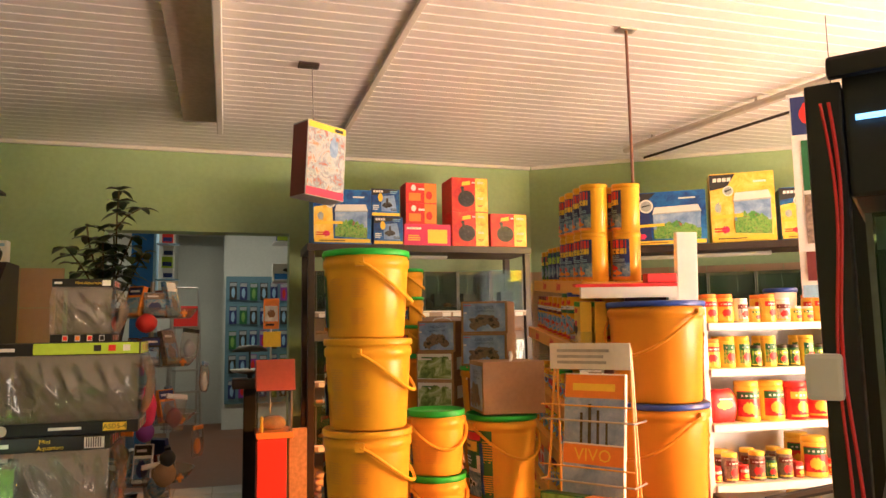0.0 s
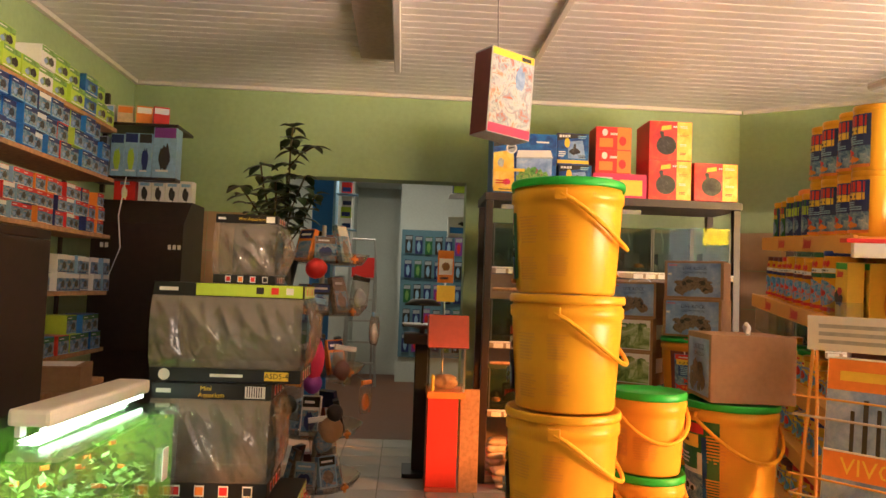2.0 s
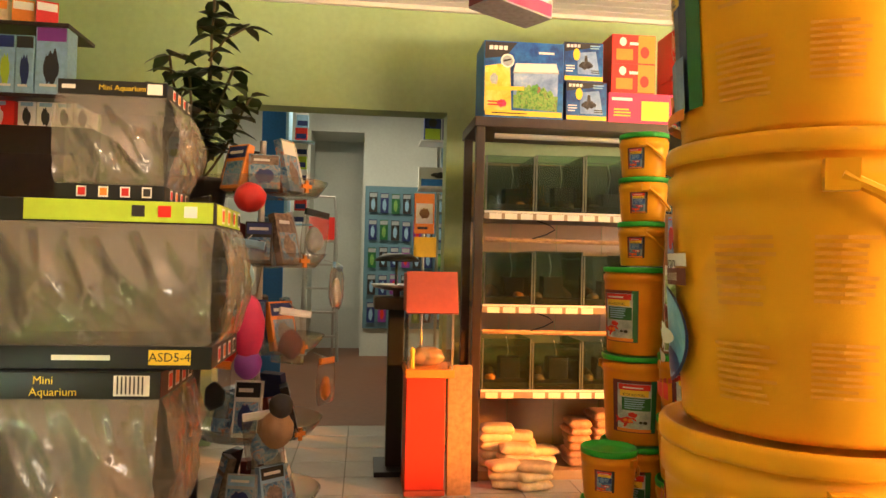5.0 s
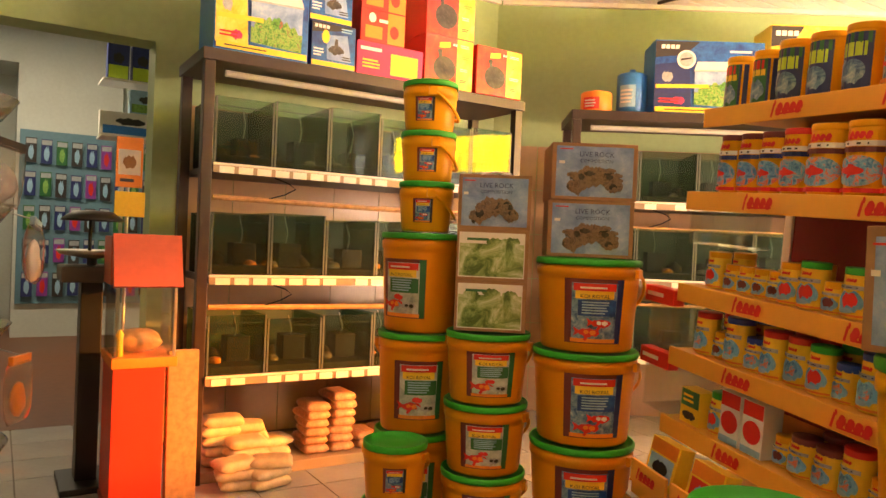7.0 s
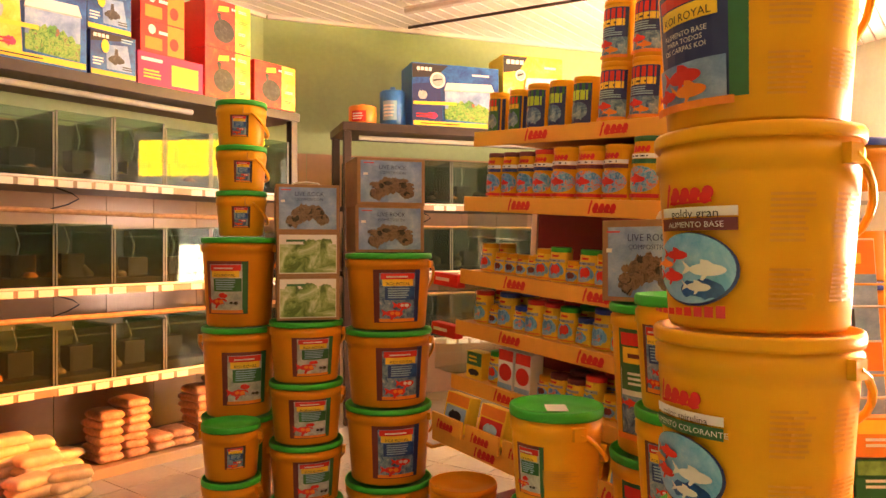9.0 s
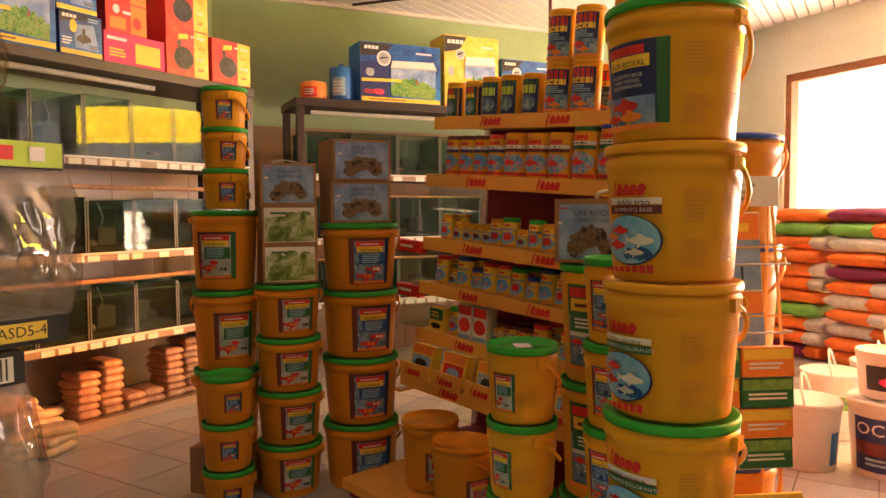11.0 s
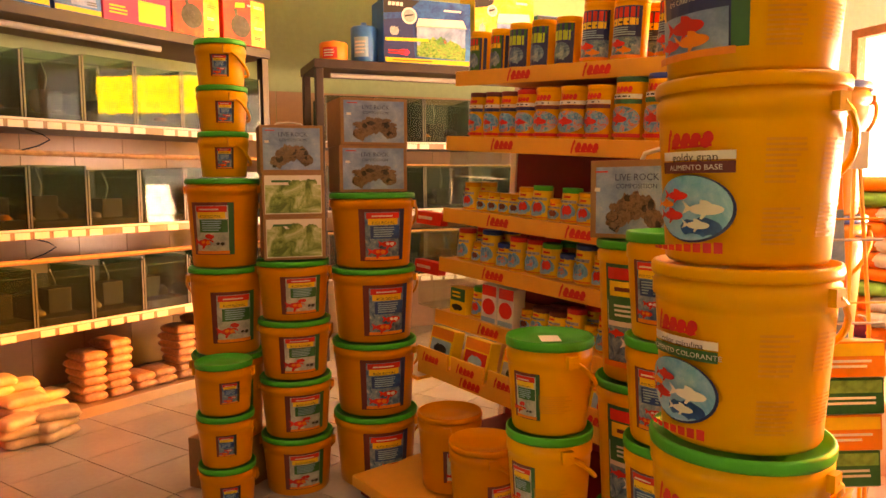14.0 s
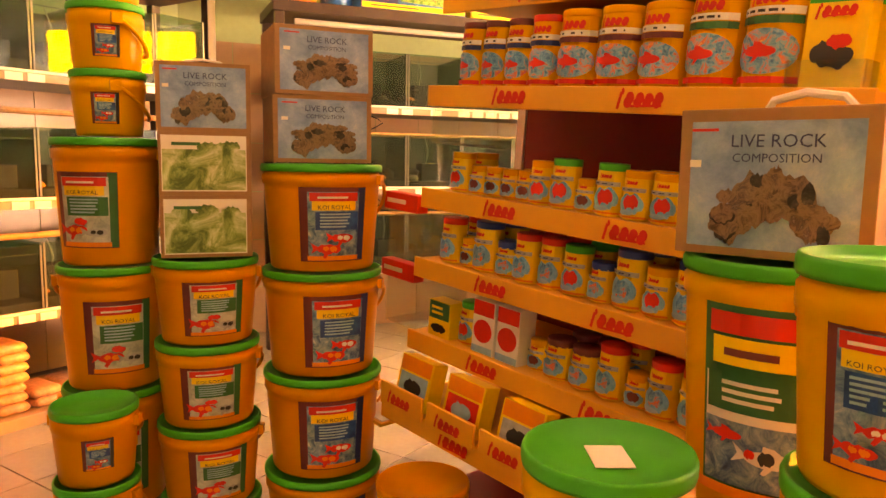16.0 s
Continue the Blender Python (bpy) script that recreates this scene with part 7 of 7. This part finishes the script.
part("blue_lamp", tube([(0.06, -0.004, 1.605), (0.95, -0.004, 1.605)], 0.004, 8), mat("blue_lamp_glow", (0.3, 0.7, 1.0), 0.4, emit=2.5), bk, "glowing blue lamp tube")
for z, h in ((0.191, 0.38), (0.651, 0.38), (1.081, 0.40)):
    fish_tank("fish_tank", 0.92, 0.42, h, BK @ pose(0.06, 0.03, z), "dark fish tank in the black stand", int(z * 100), "tanks in the black stand")
part("water_sheet", box(0.07, 0.06, 1.12, 0.97, 0.064, 1.43, 0.001), mat("cloudy_water", (0.17, 0.165, 0.15), 0.4, grain=0.15, scale=8, stain=0.3), bk, "cloudy grey tank water")
# Pale strip added for the tank's white waterline.
part("waterline_strip", box(0.07, 0.058, 1.431, 0.97, 0.064, 1.478, 0.001), M_TRIM, bk, "pale waterline strip of the tank")

lt = thing("low_black_tank", pose(0.02, 3.02, 0, 0, 0, -20), "low black tank with hood on a stand", "aquarium")
part("stand", box(-0.26, -0.18, 0, 0.26, 0.18, 0.52, 0.006), M_STEEL, lt)
part("tank", box(-0.25, -0.17, 0.521, 0.25, 0.17, 0.80, 0.004), M_GREYC, lt)
part("hood", box(-0.27, -0.19, 0.801, 0.27, 0.19, 0.86, 0.012), M_BLACK, lt)
part("lamp_arm", tube([(-0.2, -0.1, 0.86), (-0.22, -0.1, 0.90), (0.0, -0.06, 0.93), (0.16, -0.02, 0.90)], 0.012, 8), M_BLACK, lt)

# ---- left wall shelves ----
LS = thing("wall_shelf", pose(-3.65, 3.0, 0), "wooden wall shelf full of small boxed goods", "shelf")
LZ = (2.255, 1.935, 1.575, 1.225, 0.875)
for z in LZ:
    part("shelf_board", box(0.0, 0.0, z - 0.025, 0.31, 3.62, z, 0.004), M_WOOD, LS)
for y in (0.0, 1.2, 2.4, 3.595):
    part("bracket", box(0.0, y, 0.801, 0.02, y + 0.025, 2.5, 0.003), M_STEEL, LS)
rnd = random.Random(41)
protos = {}


def goods(m, w, d, h, body, pr, lab):
    key = (round(w, 3), round(h, 3), body.name)
    if key in protos:
        return copy_thing(protos[key], m)
    protos[key] = carton("goods_box", w, d, h, m, body, lab, front=pr, group="boxed goods on the wall shelf", bevel=0.0015)
    return protos[key]


def body_has_picture(w):
    return w != 0.16


def front_for(w, h, a, b):
    return [("r", -w * 0.48, h * 0.72, w * 0.48, h * 0.97, a), ("r", -w * 0.48, h * 0.08, w * 0.48, h * 0.72, M_PGOODS) if body_has_picture(w) else ("p", 0, h * 0.34, w * 0.3, h * 0.2, M_PLEAF), ("p", w * 0.15, h * 0.38, w * 0.18, h * 0.2, M_PPUMP), ("p", -w * 0.22, h * 0.3, w * 0.12, h * 0.13, M_PSKY), *bars(-w * 0.42, w * 0.1, h * 0.8, h * 0.9, 1, M_PAPER, 3), ("r", -w * 0.48, h * 0.03, w * 0.48, h * 0.08, b)]


rows = ((2.255, 0.16, 0.105, M_LIME, (M_LEAFP, M_PAPER), 2, "lime green boxed filter on a wooden shelf"), (1.935, 0.125, 0.098, M_BLUE, (M_NAVY, M_SKYB), 3, "blue boxed filter media on a wooden shelf"), (1.575, 0.10, 0.082, M_ORANGE, (M_RED, M_PAPER), 3, "small orange boxed goods on a wooden shelf"), (1.225, 0.11, 0.10, M_SKYB, (M_PAPER, M_NAVY), 2, "pale blue boxed goods on a wooden shelf"), (0.875, 0.13, 0.105, M_BLUE, (M_GPRINT, M_SKYB), 2, "blue and green boxed goods on a wooden shelf"))
for z, w, h, body, (a, b), n, lab in rows:
    y = 3.1
    col = 0
    while y + w / 2 < 6.58:
        alt = body
        if body is M_ORANGE:
            alt = (M_ORANGE, M_ORANGE, M_NAVY, M_RED, M_SKYB, M_NAVY)[col % 6]
        elif body is M_LIME:
            alt = (M_PDEEP, M_LIME, M_LIME, M_PAPER, M_LIME, M_LIME)[col % 6]
        elif body is M_BLUE:
            alt = (M_PRED, M_LIME, M_BLUE, M_PDEEP, M_BLUE, M_NAVY, M_BLUE)[col % 7]
        elif body is M_SKYB:
            alt = (M_PAPER, M_SKYB, M_SKYB, M_NAVY)[col % 4]
        for j in range(n - (1 if rnd.random() < 0.2 else 0)):
            goods(pose(-3.41 + rnd.uniform(-0.03, 0.012), y + w / 2, z + 0.001 + j * (h + 0.001), 0, 0, 90 + rnd.uniform(-2, 2)), w, 0.14, h, alt, front_for(w, h, a if alt is not a else M_PAPER, b if alt is not b else M_PAPER), lab)
        y += w + 0.008
        col += 1
# small shelves beyond, against the back wall
s2 = thing("small_wall_shelf", pose(-3.62, 6.75, 0), "small shelf with upright filter boxes", "shelf")
for z in (1.865 + 0.11, 2.33):
    part("shelf_board", box(0, 0, z - 0.02, 0.62, 0.35, z, 0.003), M_STEEL, s2)
part("bracket", box(0, 0.33, 1.9, 0.03, 0.36, 2.6, 0.003), M_STEEL, s2)
for k, (x, w, h, bm_, a, b) in enumerate(((-3.5, 0.09, 0.26, M_GREY, M_INK, M_GREY), (-3.39, 0.085, 0.28, M_SKYB, M_NAVY, M_LIME), (-3.30, 0.085, 0.29, M_SKYB, M_NAVY, M_LIME), (-3.21, 0.085, 0.29, M_SKYB, M_INK, M_NAVY), (-3.085, 0.15, 0.34, M_SKYB, M_PURPLE, M_INK))):
    carton("filter_pack", w, 0.12, h, pose(x, 6.83, 1.976, 0, 0, 0), bm_, "upright blue filter pack on a small shelf", front=[("r", -w * 0.46, h * 0.78, w * 0.46, h * 0.98, a), ("p", 0, h * 0.4, w * 0.25, h * 0.25, b), *bars(-w * 0.35, w * 0.35, h * 0.1, h * 0.18, 1, M_PAPER, k)], group="upright filter packs")
for k, x in enumerate((-3.50, -3.38, -3.26, -3.15)):
    carton("medicine_box", 0.10, 0.06, 0.13, pose(x, 6.86, 2.331, 0, 0, 8 * k), (M_PAPER, M_BAG, M_ORANGE, M_RED)[k], "small medicine box on the upper shelf", front=[("r", -0.045, 0.08, 0.045, 0.12, (M_SKYB, M_ORANGE, M_PAPER, M_PAPER)[k])], group="medicine boxes")
cab = thing("black_cabinet", pose(-3.46, 6.62, 0), "black tank hood cabinet with sloping front", "cabinet")
bm = bmesh.new()
vs = [bm.verts.new(q) for q in ((0, 0.0, 0.85), (0.57, 0.0, 0.85), (0.57, 0.45, 0.85), (0, 0.45, 0.85), (0, 0, 1.66), (0.57, 0, 1.66), (0.57, 0.16, 1.82), (0.57, 0.45, 1.82), (0, 0.45, 1.82), (0, 0.16, 1.82))]
for f in ((3, 2, 1, 0), (0, 1, 5, 4), (1, 2, 7, 6, 5), (2, 3, 8, 7), (3, 0, 4, 9, 8), (4, 5, 6, 9), (9, 6, 7, 8)):
    bm.faces.new([vs[i] for i in f])
part("body", bm, M_DKBROWN, cab)
part("stand", box(0.03, 0.03, 0, 0.54, 0.42, 0.849, 0.006), M_STEEL, cab)
for k in range(5):
    part("switch", box(0.06 + (0.03 * k if k < 2 else 0.36 + 0.03 * k), -0.004, 1.5, 0.08 + (0.03 * k if k < 2 else 0.36 + 0.03 * k), 0, 1.53, 0.001), M_PAPER, cab)
part("cord", tube([(0.2, -0.01, 1.95), (0.17, -0.02, 1.7), (0.19, -0.015, 1.5), (0.12, -0.01, 1.3), (0.05, -0.01, 1.25)], 0.004, 6), M_PAPER, cab, "white hanging cord")
for k, x in enumerate((-3.36, -3.23, -3.14, -3.05, -2.96)):
    carton("bottle_card", 0.085 if k else 0.14, 0.09, 0.15 if k else 0.2, pose(x, 6.9, 1.821), M_RED if k == 0 else M_PAPER, "red boxed goods on the black cabinet" if k == 0 else "white carded bottle on the black cabinet", front=[("p", 0, 0.06, 0.02, 0.04, M_INK if k else M_PAPER), ("r", -0.03, 0.11, 0.03, 0.13, M_SKYB)], group="goods on the black cabinet")

# ---- rear room ----
bp = thing("peg_board", pose(-1.52, 12.06, 0), "pale blue peg board hung with carded goods", "display board")
part("board", box(0.0, 0.0, 0.35, 1.75, 0.035, 2.13, 0.004), mat("blue_board", (0.13, 0.27, 0.36), 0.5, grain=0.1), bp)
rnd = random.Random(51)
for r in range(5):
    for k in range(12):
        cm = (M_NAVY, M_PURPLE, M_INK, M_NAVY, M_GPRINT, M_INK)[(r * 5 + k * 7) % 6]
        goods(pose(-1.42 + 0.14 * k, 12.035, 0.42 + 0.34 * r + rnd.uniform(0, 0.02), 0, 0, 0), 0.10, 0.03, 0.25, cm, [("r", -0.045, 0.19, 0.045, 0.24, M_GREY), ("p", 0, 0.1, 0.025, 0.07, M_RED if cm is M_PURPLE else M_LEAFP if cm is M_GPRINT else M_SKYB)], "carded accessory pack on the peg board")
sr = thing("rear_shelf", pose(-0.98, 10.2, 0), "narrow shelf with bird and dog goods in the rear room", "shelf")
for z in (1.95, 2.42):
    part("shelf_board", box(0, 0, z - 0.02, 0.9, 0.35, z, 0.003), M_WHITE, sr)
part("post", box(0.2, 0.3, 0, 0.23, 0.33, 2.7, 0.003), M_METAL, sr)
for k, (x, z, w, h, cm, a) in enumerate(((-0.86, 2.421, 0.17, 0.3, M_NAVY, M_LIME), (-0.67, 2.421, 0.17, 0.3, M_NAVY, M_LIME), (-0.75, 1.951, 0.48, 0.20, M_PAPER, M_BLUE), (-0.62, 2.152, 0.28, 0.2, M_SKYB, M_LEAFP))):
    carton("goods_pack", w, 0.1, h, pose(x, 10.3, z), cm, "pet goods pack on a rear room shelf", front=[("r", -w * 0.45, 0.01, w * 0.45, h * 0.4, a), ("p", 0, h * 0.6, w * 0.25, h * 0.15, M_INK)], group="packs on the rear shelf")
lp = thing("hanging_rack", pose(-2.45, 10.4, 0), "blue rack hung with small packs in the rear room", "rack")
part("panel", box(-0.12, 0.0, 0.0, 0.12, 0.05, 3.0, 0.004), M_BLUE, lp)
for z in (1.548, 1.968, 2.388):
    part("ledge", box(0.151, -0.05, z - 0.015, 0.40, 0.1, z, 0.003), M_SKYB, lp)
part("arm", box(0.121, -0.05, 1.2, 0.15, 0.3, 2.95, 0.004), M_SKYB, lp)
for k in range(9):
    goods(pose(-2.18 + 0.01 * (k % 2), 10.41, (1.5485, 1.968, 2.388)[k // 3] + 0.131 * (k % 3)), 0.12, 0.06, 0.13, (M_PAPER, M_RED, M_SKYB, M_PAPER, M_LIME)[k % 5], [("r", -0.05, 0.02, 0.05, 0.07, M_NAVY)], "small white pack on the rear rack")
ld = thing("step_ladder", pose(-2.0, 11.5, 0, 0, 0, 8), "grey aluminium step ladder with a red tray", "ladder")
for x in (-0.2, 0.2):
    part("rail", tube([(x, 0, 0.0), (x * 0.85, 0.25, 1.75)], 0.018, 8), M_METAL, ld)
    part("rear_leg", tube([(x, 0.62, 0.0), (x * 0.85, 0.28, 1.7)], 0.014, 8), M_METAL, ld)
for k in range(5):
    part("step", box(-0.19, 0.03 + 0.045 * k, 0.28 * (k + 1), 0.19, 0.11 + 0.045 * k, 0.28 * (k + 1) + 0.025, 0.003), M_METAL, ld)
part("tray", box(-0.15, 0.17, 1.43, 0.15, 0.20, 1.70, 0.004), M_RED, ld, "red tool tray")
part("bow", tube([(-0.17, 0.25, 1.75), (-0.15, 0.27, 1.95), (0.15, 0.27, 1.95), (0.17, 0.25, 1.75)], 0.015, 8), M_METAL, ld)

# ---- tiles of floor and wall ----
TS = 0.31
tile = box(-TS / 2 + 0.003, -TS / 2 + 0.003, -0.006, TS / 2 - 0.003, TS / 2 - 0.003, 0.0, 0.0012)
first = part("tile", tile, M_TILE, floor_ob)
rest = bmesh.new()
ox, oy = -1.60, 6.42
first.location = (ox + TS / 2, oy + TS / 2, 0)
for i in range(-9, 30):
    for j in range(-41, 7):
        x, y = ox + TS * (i + 0.5), oy + TS * (j + 0.5)
        if (i, j) == (0, 0) or y > 8.15 or x < LEFT or y > BACK + 0.45:
            continue
        if y > BACK and not (DOOR_X0 - 0.1 < x < DOOR_X1 + 0.1):
            continue
        if -2.7 < x < 1.3 and 4.6 < y:
            share("tile", first, floor_ob, Matrix.Translation((x, y, 0)))
        else:
            add_box(rest, x - TS / 2 + 0.003, y - TS / 2 + 0.003, -0.006, x + TS / 2 - 0.003, y + TS / 2 - 0.003, 0.0)
tagged(part("tile_field", rest, M_TILE, floor_ob), kind="stuff")
wt = None
for i in range(16):
    for j in range(6):
        x, z = LEFT + 0.155 + TS * i, 0.155 + TS * j
        if DOOR_X0 - 0.16 < x < DOOR_X1 + 0.03 or x > CORNER.x:
            continue
        if wt is None:
            wt = part("wall_tile", box(-TS / 2 + 0.002, -0.008, -TS / 2 + 0.002, TS / 2 - 0.002, 0, TS / 2 - 0.002, 0.0012), M_WTILE, wall_back)
            wt.location = (x, BACK - 0.001, z)
        else:
            share("wall_tile", wt, wall_back, Matrix.Translation((x, BACK - 0.001, z)))
st_ = Matrix.Translation(CORNER) @ Matrix.Rotation(radians(SLANT_A), 4, "Z")
for i in range(13):
    for j in range(6):
        share("wall_tile", wt, wall_slant, st_ @ Matrix.Translation((0.16 + TS * i, -0.001, 0.155 + TS * j)))
